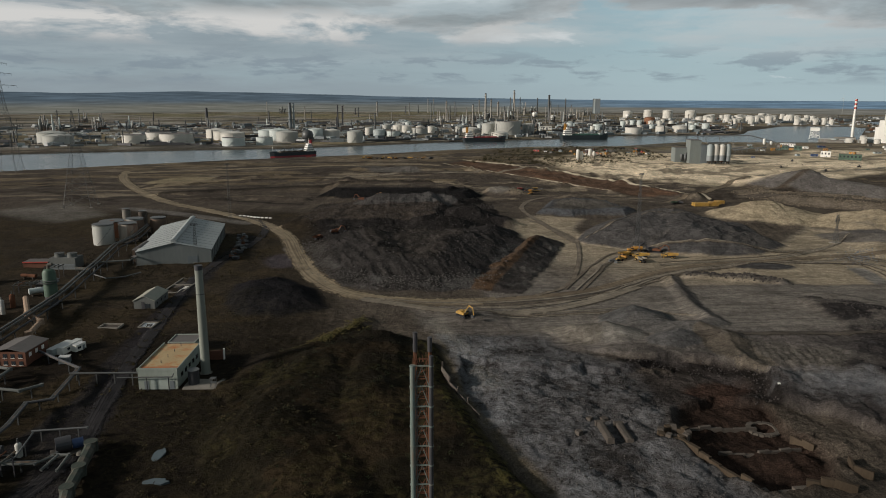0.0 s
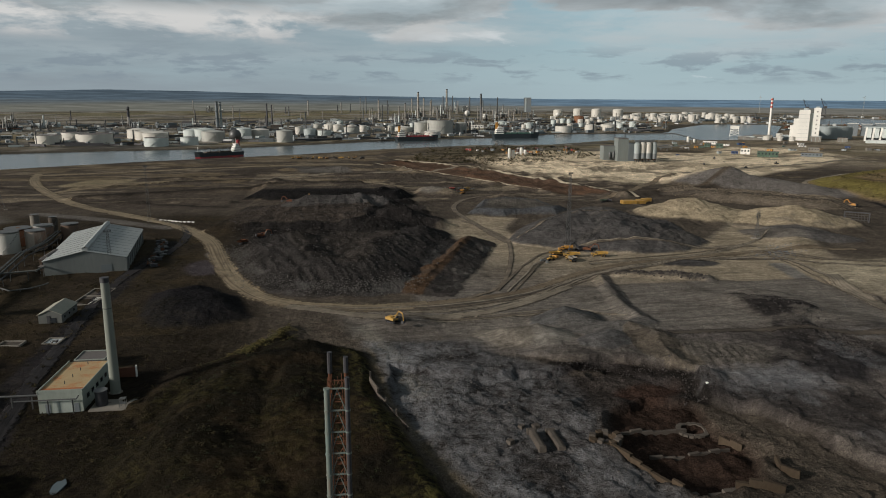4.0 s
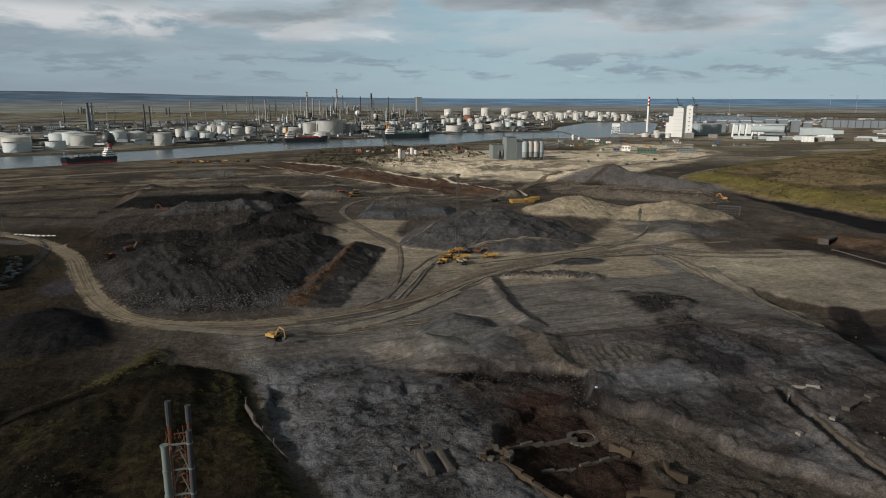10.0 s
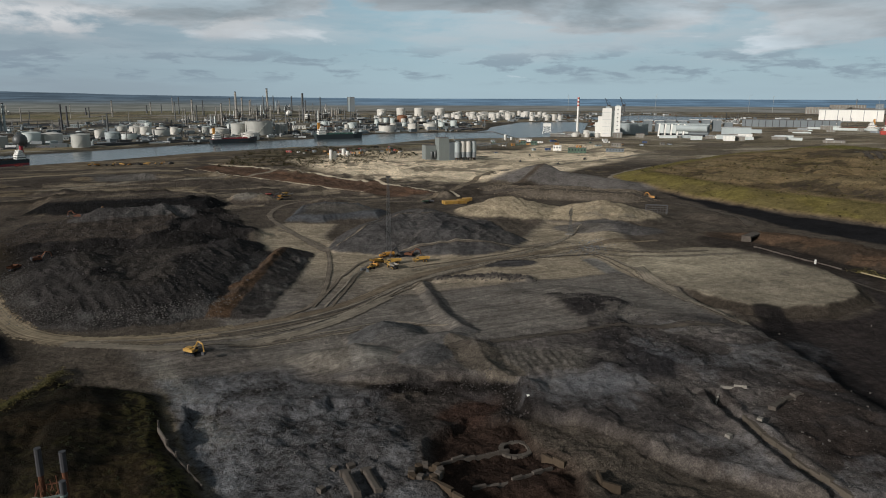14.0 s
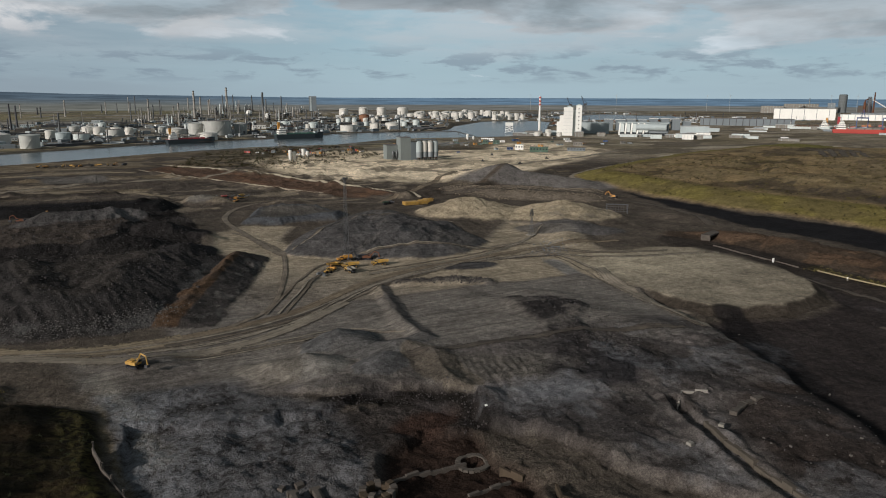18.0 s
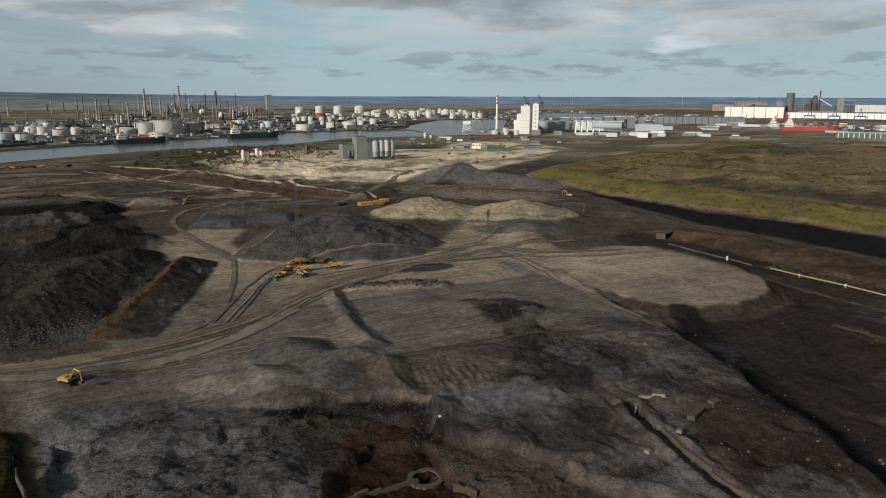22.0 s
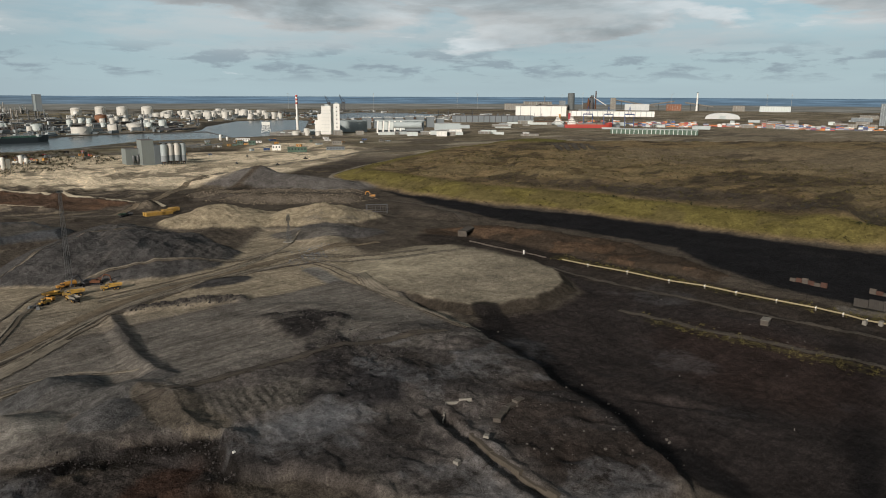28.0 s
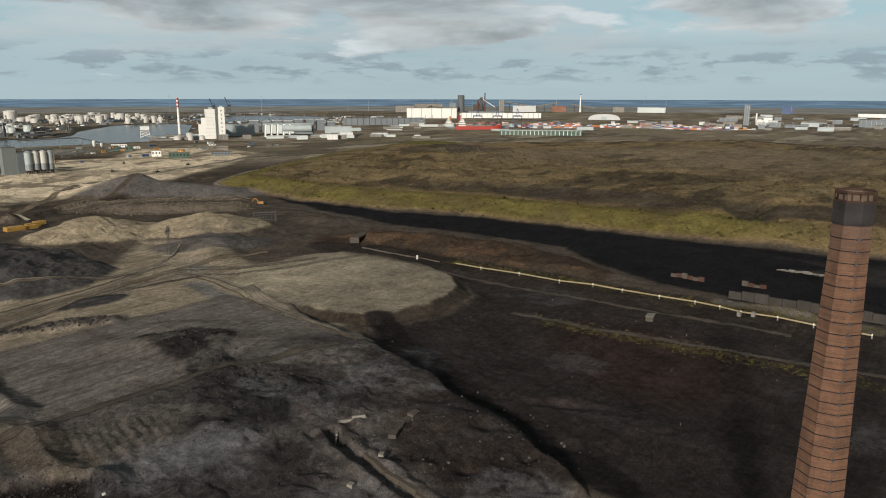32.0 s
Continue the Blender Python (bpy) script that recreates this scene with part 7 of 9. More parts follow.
for k in range(46):
    x = rnd.uniform(200, 420)
    y = rnd.uniform(1210, 1390) + 0.25 * (x - 300)
    cabin(x, y, rnd.uniform(4, 12), rnd.uniform(2.5, 4.5), rnd.uniform(2, 4), rnd.choice((WHITE, CLAD_DARK, ORANGE, RED, CONCRETE, RUST, CONCRETE_DARK)), "small yard store or parked trailer on brown ground", rnd.uniform(-60, 30))


# ---- pipeline, culvert, frames on the dark plain ----
RUIN = material("burnt_brick", (0.075, 0.042, 0.032), 0.9, vary=0.4, scale=1.5)


def build_pipeline():
    c = thing("pipeline", 381, 300, 0, 0, "long thin white pipeline on short posts across dark ground", "pipe")
    cream = material("cream_pipe", (0.28, 0.23, 0.13), 0.6, vary=0.15, scale=2)
    pts = [(380, 292), (380, 272), (382, 245), (383, 218), (386, 198), (388, 181), (389, 160), (390, 141), (389, 128), (387, 117), (388, 100), (388, 84), (389, 60)]
    for (ax, ay), (bx, by) in zip(pts, pts[1:]):
        za, zb = ground_z(ax, ay) + 1.6, ground_z(bx, by) + 1.6
        part("pipe", Shape().tube((ax - 381, ay - 300, za), (bx - 381, by - 300, zb), 0.42, 8), cream, c, smooth=True)
        p = part("post", Shape().box(bx - 381, by - 300, zb - 2.2, 0.6, 0.6, 2.0), CONCRETE, c)
        part("saddle", Shape().box(bx - 381, by - 300, zb - 0.3, 1.0, 0.5, 0.9), WHITE, p)
    for x, y in ((387, 119), (390, 113)):
        part("valve_box", Shape().box(x - 384, y - 302, ground_z(x, y) - 0.2, 2.2, 1.8, 2.4), CONCRETE, c, "pale valve box")
    k = thing("kerb_wall", 380, 345, ground_z(380, 345), 0, "low stained concrete kerb leading from the culvert", "wall")
    for i in range(9):
        part("kerb_block", Shape().box(0.4 * math.sin(i), -36 + 8 * i, -0.4, 0.6, 7.6, 1.1), CONCRETE_DARK, k)
    v = thing("culvert", 398, 397, ground_z(398, 397) - 3.4, 24, "dark concrete culvert mouth with sloping wing walls", "culvert")
    part("portal", Shape().box(-10, 0, 0, 1.4, 7, 5.5).box(10, 0, 0, 1.4, 7, 5.5).box(0, 0, 5.5, 22, 7, 1.3), CONCRETE_DARK, v)
    # black panel stands for the shade inside the culvert
    part("back_wall", Shape().box(0, 3.2, 0, 19, 0.5, 5.5), BLACK, v)
    part("wing_wall", Shape().add([(10.5, -3.4, 0), (16, -12, 0), (16, -12, 1.2), (10.5, -3.4, 6.6), (11.3, -3.1, 0), (16.8, -11.7, 0), (16.8, -11.7, 1.2), (11.3, -3.1, 6.6)],
         [(0, 1, 2, 3), (7, 6, 5, 4), (3, 2, 6, 7), (1, 5, 6, 2), (0, 3, 7, 4)]), CONCRETE, v, "pale sloping wing wall")
    f = thing("gate_frame", 391, 501, ground_z(391, 501) - 0.2, -36, "wide dark steel gate frame with mesh infill", "gate")
    part("post", Shape().box(-9, 0, 0, 0.8, 0.8, 8), STEEL_DARK, f)
    part("post", Shape().box(9, 0, 0, 0.8, 0.8, 8), STEEL_DARK, f)
    part("lintel", Shape().box(0, 0, 7.4, 18.8, 0.7, 0.9), STEEL_DARK, f)
    for i in range(8):
        part("bar", Shape().box(-7.9 + 2.25 * i, 0, 0.2, 0.22, 0.2, 7.2), STEEL_DARK, f)
    for i in range(3):
        part("rail", Shape().box(0, 0, 1.6 + 2 * i, 17.6, 0.25, 0.25), STEEL_DARK, f)
    for i, (x, y) in enumerate(((377, 322), (330, 152), (296, 118), (341, 128), (352, 92), (264, 146), (312, 82), (352, 205), (300, 222), (245, 96))):
        m = thing("marker_post", x, y, ground_z(x, y) - 0.2, 0, "small white marker post on dark ground", "post", "marker posts")
        part("post", Shape().box(0, 0, 0, 0.16 + (i == 0) * 0.9, 0.16 + (i == 0) * 0.5, 1.0 + (i == 0) * 2.0), WHITE if i == 0 else CONCRETE, m)
        part("foot", Shape().box(0, 0, -0.1, 0.7, 0.7, 0.25), CONCRETE, m)
    s = thing("concrete_block", 352, 150, ground_z(352, 150) - 0.2, 12, "square dark concrete block beside the pipeline track", "block")
    part("block", Shape().box(0, 0, 0, 6, 3.5, 2.6), CONCRETE_DARK, s)
    part("cap", Shape().box(0, 0, 2.6, 6.3, 3.8, 0.25), CONCRETE, s)
    w = thing("plastic_sheeting", 499, 110, ground_z(499, 110), 95, "crumpled pale plastic sheeting on black ground", "sheeting")
    r = random.Random(9)
    for i in range(9):
        q = Shape()
        g = [(a, b) for b in range(4) for a in range(5)]
        q.add([(a * 1.6 - 3 + r.uniform(-0.5, 0.5), b * 1.2 - 2 + r.uniform(-0.4, 0.4), 0.15 + r.uniform(0, 0.9)) for a, b in g],
              [(b * 5 + a, b * 5 + a + 1, b * 5 + a + 6, b * 5 + a + 5) for b in range(3) for a in range(4)])
        part("sheet", q, CONCRETE, w, at=(-14 + 3.4 * i, r.uniform(-2, 2), 0.2))
    t = thing("retaining_wall", 404, 92, ground_z(404, 92) - 0.2, 90, "long crumbling pale retaining wall with stained face", "wall")
    for i in range(11):
        part("panel", Shape().box(-33 + 6.6 * i, 0.3 * math.sin(i * 2), 0, 6.4, 1.2, 4.6 + 0.5 * math.sin(i * 1.7)), material("streaked_concrete", (0.052, 0.047, 0.042), 0.9, vary=0.45, scale=1.2, streak=0.6), t)
    for x, y, l, h in ((440, 165, 22, 3.4), (446, 128, 14, 3.0)):
        o = thing("ruined_wall", x, y, ground_z(x, y) - 0.2, 84, "ruined dark brick wall stub on black ground", "wall")
        for i in range(int(l / 3.5)):
            part("wall_piece", Shape().box(-l / 2 + 3.5 * i, 0, 0, 3.3, 1.2, h * (0.6 + 0.4 * math.sin(i * 2.3 + 1) ** 2)), CONCRETE_DARK if i % 2 else RUIN, o)


build_pipeline()


# ---- dug-out foundations on the slag floor ----
def slab_run(name, pts, w, h, mat, label, lift=0.0):
    c = thing(name, pts[0][0], pts[0][1], 0, 0, label, "foundation")
    for (ax, ay), (bx, by) in zip(pts, pts[1:]):
        l, a = math.hypot(bx - ax, by - ay), math.atan2(by - ay, bx - ax)
        n = max(1, int(l / 3.2))
        for k in range(n):
            u = (k + 0.5) / n
            x, y = ax + (bx - ax) * u, ay + (by - ay) * u
            z = min(ground_z(x, y), ground_z(x + 1.5, y), ground_z(x - 1.5, y))
            j = math.sin(k * 2.7 + ax)
            part("block", Shape().box(x - pts[0][0], y - pts[0][1], z - 0.6 + lift, l / n - 0.06, w * (1 + 0.12 * j), h + 0.6 + 0.18 * j, a + 0.02 * j), mat, c)
    return c


RING = material("ring_concrete", (0.085, 0.074, 0.062), 0.95, vary=0.35, scale=1, bump=0.05)


def build_foundations():
    tan = material("tan_concrete", (0.060, 0.045, 0.031), 0.95, vary=0.35, scale=1.5, bump=0.08, streak=0.4)
    slab_run("foundation_wall", [(55, 161), (60, 150), (66, 136.5)], 1.1, 3.0, tan, "broken tan concrete foundation wall along the pit")
    slab_run("foundation_wall", [(66.5, 136), (74, 137.5), (82, 138)], 1.6, 1.6, CONCRETE_DARK, "low dark concrete foundation wall")
    slab_run("foundation_wall", [(82, 139), (88, 136), (92, 132)], 1.2, 2.4, tan, "broken tan concrete foundation wall stub")
    slab_run("foundation_wall", [(58, 172), (70, 174), (85, 174)], 0.9, 1.2, CONCRETE_DARK, "dark buried concrete beam in the pit")
    slab_run("foundation_wall", [(66, 158), (78, 158), (92, 160)], 0.9, 1.0, CONCRETE_DARK, "dark buried concrete beam in the pit")
    slab_run("foundation_wall", [(92, 166), (95, 158)], 0.9, 2.6, tan, "leaning tan concrete stub")
    slab_run("foundation_wall", [(99, 148), (97, 142), (100, 138)], 0.8, 2.6, tan, "leaning tan concrete stub")
    slab_run("duct_wall", [(160.6, 158), (156.6, 146), (154.4, 130), (152.6, 112)], 1.5, 1.7, material("pale_stone_wall", (0.085, 0.072, 0.057), 0.95, vary=0.3, scale=1, bump=0.06), "long straight pale concrete duct wall beside a trench")
    slab_run("duct_wall", [(162, 172), (170, 179)], 0.5, 0.9, CONCRETE, "thin fallen concrete beam")
    slab_run("duct_wall", [(170, 179), (177, 174)], 0.5, 0.9, CONCRETE, "thin fallen concrete beam")
    slab_run("duct_wall", [(172, 158), (182, 163), (190, 163)], 2.2, 1.4, CONCRETE_DARK, "flat broken concrete slab edge over a dark hollow")
    r = thing("ring_foundation", 87.5, 174.5, ground_z(87.5, 168) - 0.4, 0, "round concrete ring foundation round an open hole", "foundation")
    for k in range(18):
        a = 2 * math.pi * k / 18
        part("ring_block", Shape().box(4.4 * math.cos(a), 4.4 * math.sin(a), 0, 1.55, 1.5, 1.3 + 0.15 * math.sin(3 * a), a), RING, r)
    m = thing("round_footing", 55.5, 166.5, ground_z(55.5, 166) - 0.5, 0, "broken round concrete footing with crumbled top", "foundation")
    for k in range(14):
        a = 2 * math.pi * k / 14
        part("footing_block", Shape().box(4.2 * math.cos(a), 3.4 * math.sin(a), 0, 1.9, 1.6, 1.9 + 0.5 * math.sin(2.3 * k), a), tan if k % 3 else CONCRETE_DARK, m)
    for x in (35, 41):
        b = thing("machine_plinth", x, 169.5, ground_z(x, 169) - 0.3, 2, "long low broken concrete machine plinth", "plinth", "plinths")
        part("plinth", Shape().prism([(-1.1, -6), (1.1, -6), (1.1, 6), (-1.1, 6)], 0, 1.7, 0.92), CONCRETE_DARK, b)
        part("capping", Shape().prism([(-0.9, -5.4), (0.3, -5.6), (0.4, 5.5), (-0.9, 5.3)], 1.7, 1.95, 0.95), CONCRETE_DARK, b, "broken capping")
        part("end_block", Shape().box(0, 6.4, 0, 3.0, 1.4, 1.6), CONCRETE_DARK, b)
    for x, y, w, t, mat, label in ((146.5, 149.5, 2.0, 10, CONCRETE, "pale square concrete block beside a trench"), (161, 152, 1.9, 25, CONCRETE, "upright tan concrete block among rubble"), (102.2, 194.5, 0.9, 0, WHITE, "small white stone lying on slag"),
                                   (33, 182, 2.0, 40, CONCRETE_DARK, "broken grey concrete lump lying on crusted slag"), (38, 182.5, 2.6, 10, CONCRETE_DARK, "broken grey concrete lump lying on crusted slag"), (27, 171, 2.2, 30, CONCRETE_DARK, "broken grey concrete lump lying on crusted slag")):
        b = thing("concrete_lump", x, y, ground_z(x, y) - 0.15, t, label, "block")
        part("lump", Shape().prism([(-w / 2, -w / 2), (w / 2, -w / 2 * 0.8), (w / 2 * 0.9, w / 2), (-w / 2, w / 2 * 0.9)], 0, w * 0.55, 0.85), mat, b)
    wall = thing("bank_retaining_wall", -8, 205, 0, 0, "rusty sheet-pile and timber retaining wall with leaning posts", "wall")
    path = [(-14.5, 222), (-12.0, 212), (-9.5, 205), (-6.5, 196), (-3, 186)]
    for k, ((ax, ay), (bx, by)) in enumerate(zip(path, path[1:])):
        l, a = math.hypot(bx - ax, by - ay), math.atan2(by - ay, bx - ax)
        z = ground_z((ax + bx) / 2 + 3, (ay + by) / 2)
        part("sheet_panel", Shape().box((ax + bx) / 2 + 8, (ay + by) / 2 - 205, z - 0.5, l, 0.4, 4.0 - 0.5 * k, a), CONCRETE_DARK, wall)
        part("post", Shape().box(ax + 8.3, ay - 205, z - 0.5, 0.5, 0.5, 6.0 - 0.6 * k, 0.3), CONCRETE_DARK, wall)


build_foundations()

# ---- tank farms over the river ----
def storage_tank(x, y, w, h, mat, label="", kind="cone"):
    r = w / 2
    c = thing("storage_tank", x, y, ground_z(x, y) - 0.5, 0, label or "large round white oil storage tank", "tank", "tanks over the river")
    part("shell", Shape().lathe(((r, 0), (r, h)), 32), mat, c, smooth=True)
    for k in (0.5, 0.97):
        part("wind_girder", Shape().lathe(((r + 0.5, h * k), (r + 0.5, h * k + 0.4)), 32), mat, c)
    if kind == "cone":
        part("roof", Shape().lathe(((r + 0.2, h), (r * 0.5, h + r * 0.10), (0.3, h + r * 0.16)), 32), mat, c, smooth=True)
    elif kind == "dome":
        part("roof", Shape().lathe([(r * math.cos(a) + 0.05, h + r * 0.26 * math.sin(a)) for a in (0, 0.3, 0.6, 0.9, 1.2, 1.5)], 32), mat, c, smooth=True)
    else:
        part("floating_roof", Shape().lathe(((r * 0.985, h), (r * 0.985, h + 0.12)), 32), ROOF_GREY, c)
    pts = [((r + o) * math.cos(-1.9 + 0.9 * k / 14), (r + o) * math.sin(-1.9 + 0.9 * k / 14), h * k / 14 + d) for k in range(15) for o, d in ((0.05, 0), (0.9, 0), (0.9, 0.5), (0.05, 0.5))]
    part("stairway", Shape().add(pts, [(4 * k + a, 4 * k + (a + 1) % 4, 4 * k + 4 + (a + 1) % 4, 4 * k + 4 + a) for k in range(14) for a in range(4)]), mat, c)
    return c


NEAR_FARM = ((-816, 1560, 63, 19, TANK_GREY, "cone"), (-850, 1600, 60, 24, TANK_GREY, "cone"), (-659, 1580, 51, 20, TANK_WHITE, "open"), (-648, 1700, 58, 20, TANK_WHITE, "open"), (-576, 1610, 74, 21, TANK_WHITE, "open"),
             (-537, 1800, 54, 21, TANK_WHITE, "cone"), (-501, 1728, 48, 20, TANK_WHITE, "cone"), (-464, 1668, 55, 20, TANK_WHITE, "cone"), (-421, 1508, 48, 18, TANK_PALE, "open"))
MID_FARM = ((-389, 1710, 46, 24, TANK_PALE, "cone"), (-362, 1700, 46, 26, TANK_PALE, "cone"), (-336, 1668, 52, 22, TANK_GREY, "cone"), (-362, 1540, 36, 17, TANK_PALE, "open"), (-283, 1775, 36, 24, TANK_PALE, "cone"),
            (-248, 1802, 45, 20, TANK_WHITE, "cone"), (-171, 1618, 36, 26, TANK_GREY, "cone"), (-160, 1930, 23, 20, TANK_WHITE, "cone"), (-129, 1880, 33, 17, CLAD, "cone"), (-93, 1880, 39, 14, TANK_PALE, "open"))
INLAND = ((-83, 2090, 35, 21, TANK_WHITE, "cone"), (-60, 2080, 30, 20, TANK_WHITE, "cone"), (-20, 2000, 43, 17, TANK_GREY, "open"), (13, 2056, 21, 19, TANK_WHITE, "cone"), (130, 2064, 51, 13, TANK_WHITE, "cone"), (181, 1764, 42, 16, TANK_WHITE, "cone"),
          (225, 1960, 72, 37, TANK_GREY, "open"), (175, 1990, 40, 30, TANK_GREY, "cone"), (290, 2000, 34, 28, TANK_GREY, "cone"), (591, 1990, 48, 19, TANK_WHITE, "open"))
PORT_FARM = ((837, 2610, 38, 28, TANK_RUST, "cone"), (713, 2110, 36, 17, TANK_WHITE, "cone"), (770, 2110, 47, 18, TANK_WHITE, "cone"), (905, 2330, 14, 18, TANK_PALE, "cone"), (889, 2210, 23, 22, TANK_PALE, "cone"), (860, 2280, 22, 20, TANK_PALE, "cone"),
             (1128, 3530, 46, 35, TANK_WHITE, "dome"), (1195, 3440, 47, 36, TANK_WHITE, "dome"), (1347, 3540, 54, 32, TANK_WHITE, "dome"), (1024, 3530, 46, 30, TANK_WHITE, "dome"), (794, 2460, 19, 20, TANK_WHITE, "dome"), (824, 2460, 19, 20, TANK_WHITE, "dome"), (870, 2470, 19, 20, TANK_WHITE, "cone"))
EAST_FARM = ((1266, 2910, 43, 15, TANK_WHITE, "cone"), (1219, 2740, 20, 19, TANK_WHITE, "cone"), (1285, 2740, 24, 28, TANK_WHITE, "dome"), (1386, 2800, 30, 28, TANK_WHITE, "cone"), (1607, 3060, 33, 28, TANK_WHITE, "cone"), (1415, 2640, 22, 22, TANK_WHITE, "cone"),
             (1447, 2650, 22, 25, TANK_WHITE, "cone"), (1492, 2655, 27, 24, TANK_WHITE, "cone"), (1525, 2650, 22, 26, TANK_WHITE, "cone"), (1548, 2640, 20, 22, TANK_WHITE, "cone"), (1373, 2880, 24, 27, TANK_WHITE, "cone"), (1428, 2900, 22, 28, TANK_WHITE, "cone"))
for x, y, w, h, mat, kind in NEAR_FARM + MID_FARM + INLAND + PORT_FARM + EAST_FARM:
    storage_tank(x, y, w, h, mat, {"TANK": ""}.get(mat.name, "large round " + {"tank_white": "white", "tank_grey": "grey", "tank_pale_green": "pale grey-green", "tank_rust": "rusty brown", "grey_cladding": "grey"}[mat.name] + " oil storage tank" + {"cone": " with low cone roof", "open": " with sunken floating roof", "dome": " with domed roof"}[kind]), kind)
rnd = random.Random(3)
for k in range(34):
    x = rnd.uniform(1200, 1800)
    y = 2760 + 0.55 * (x - 1200) + rnd.uniform(60, 420)
    storage_tank(x, y, rnd.uniform(18, 38), rnd.uniform(14, 24), TANK_WHITE, "white oil storage tank in a dense far tank farm", rnd.choice(("cone", "dome", "cone")))
for k in range(16):
    x, y = rnd.uniform(-150, 560), rnd.uniform(2050, 2500)
    storage_tank(x, y, rnd.uniform(14, 30), rnd.uniform(9, 18), rnd.choice((TANK_PALE, TANK_GREY, TANK_WHITE)), "small oil storage tank among pipework")
for k in range(12):
    x, y = rnd.uniform(640, 960), rnd.uniform(2200, 2900)
    storage_tank(x, y, rnd.uniform(14, 26), rnd.uniform(12, 20), rnd.choice((TANK_PALE, TANK_WHITE)), "small oil storage tank beside the river")
for x, y, r in ((-283, 1640, 13.5), (985, 3400, 11), (545, 3000, 13), (560, 3560, 14)):
    c = thing("gas_sphere", x, y, ground_z(x, y), 0, "grey spherical gas tank on legs", "tank")
    part("sphere", Shape().lathe([(max(0.2, r * math.cos(a)), r * 1.08 + r * math.sin(a)) for a in np.linspace(-1.5, 1.5, 13)], 24), STEEL if x < 0 else WHITE, c, smooth=True)
    for k in range(8):
        part("leg", Shape().tube((r * 0.95 * math.cos(k * 0.785), r * 0.95 * math.sin(k * 0.785), -0.5), (r * 0.95 * math.cos(k * 0.785), r * 0.95 * math.sin(k * 0.785), r * 1.3), 0.5, 6), STEEL, c)


# ---- refinery stacks and columns ----
def process_stack(x, y, r, h, mat, label):
    c = thing("process_stack", x, y, ground_z(x, y) - 0.5, 0, label, "stack")
    part("shaft", Shape().lathe(((r * 1.25, 0), (r, h * 0.5), (r * 0.85, h)), 16), mat, c, smooth=True)
    part("tip", Shape().lathe(((r * 0.95, h), (r * 0.95, h + h * 0.03)), 16), STEEL_DARK, c)
    for k in (0.35, 0.65, 0.9):
        part("platform", Shape().lathe(((r * 1.7, h * k), (r * 1.7, h * k + 0.8)), 12), STEEL, c)


STACK_GREY = material("stack_concrete", (0.30, 0.28, 0.25), 0.85, vary=0.2, scale=6, streak=0.6)
for x, y, r, h, mat in ((-456, 2390, 5.0, 80, CLAD_DARK), (-446, 2400, 3.5, 78, CLAD), (-301, 2430, 2.6, 74, STEEL_DARK), (-285, 2430, 2.6, 69, STEEL_DARK), (91, 2940, 3.4, 84, STACK_GREY), (171, 2540, 2.8, 74, STACK_GREY), (288, 3310, 4.6, 115, STACK_GREY),
                        (314, 3310, 3.6, 90, STACK_GREY), (-164, 2265, 2.4, 50, STEEL), (398, 3780, 4.2, 74, STACK_GREY), (520, 2950, 4.6, 108, STEEL), (569, 4420, 6.0, 137, STACK_GREY), (-768, 2510, 4.5, 62, STEEL_DARK), (110, 3040, 2.4, 62, STEEL)):
    process_stack(x, y, r, h, mat, "tall slim refinery stack")


def process_unit(x, y, seed, tall=1.0):
    """A refinery unit: steel frame with floors, columns and drums."""
    r = random.Random(seed)
    c = thing("process_unit", x, y, ground_z(x, y) - 0.3, r.uniform(-15, 15), "dense grey refinery process unit with columns and pipe racks", "refinery")
    w, d, h = r.uniform(26, 46), r.uniform(14, 22), r.uniform(12, 22) * tall
    nx = int(w / 9)
    for a in range(nx + 1):
        for b in (-1, 1):
            part("frame_post", Shape().box(-w / 2 + w * a / nx, b * d / 2, 0, 0.9, 0.9, h), STEEL, c)
    for k in range(3):
        part("floor_deck", Shape().box(0, 0, h * (k + 1) / 3, w + 1, d + 1, 0.6), STEEL_DARK, c)
    for k in range(r.randint(4, 7)):
        px, ph, pr = r.uniform(-w / 2, w / 2), r.uniform(22, 52) * tall, r.uniform(1.2, 2.8)
        col = part("column", Shape().lathe(((pr, 0), (pr, ph * 0.6), (pr * 0.75, ph * 0.64), (pr * 0.75, ph), (0.3, ph + pr)), 12, px, r.uniform(-d, d)), r.choice((GALV, STEEL, TANK_PALE, STACK_GREY)), c, smooth=True)
    for k in range(5):
        part("pipe_run", Shape().tube((-w, -d / 2 - 2 - k, h * 0.4), (w, -d / 2 - 2 - k, h * 0.4), 0.7, 6), r.choice((PIPE, GALV, RUST)), c)
    for k in range(3):
        px = r.uniform(-w / 2, w / 2)
        part("drum", Shape().tube((px - 5, 0, h + 3), (px + 5, 0, h + 3), 2.2, 12), r.choice((GALV, WHITE)), c)


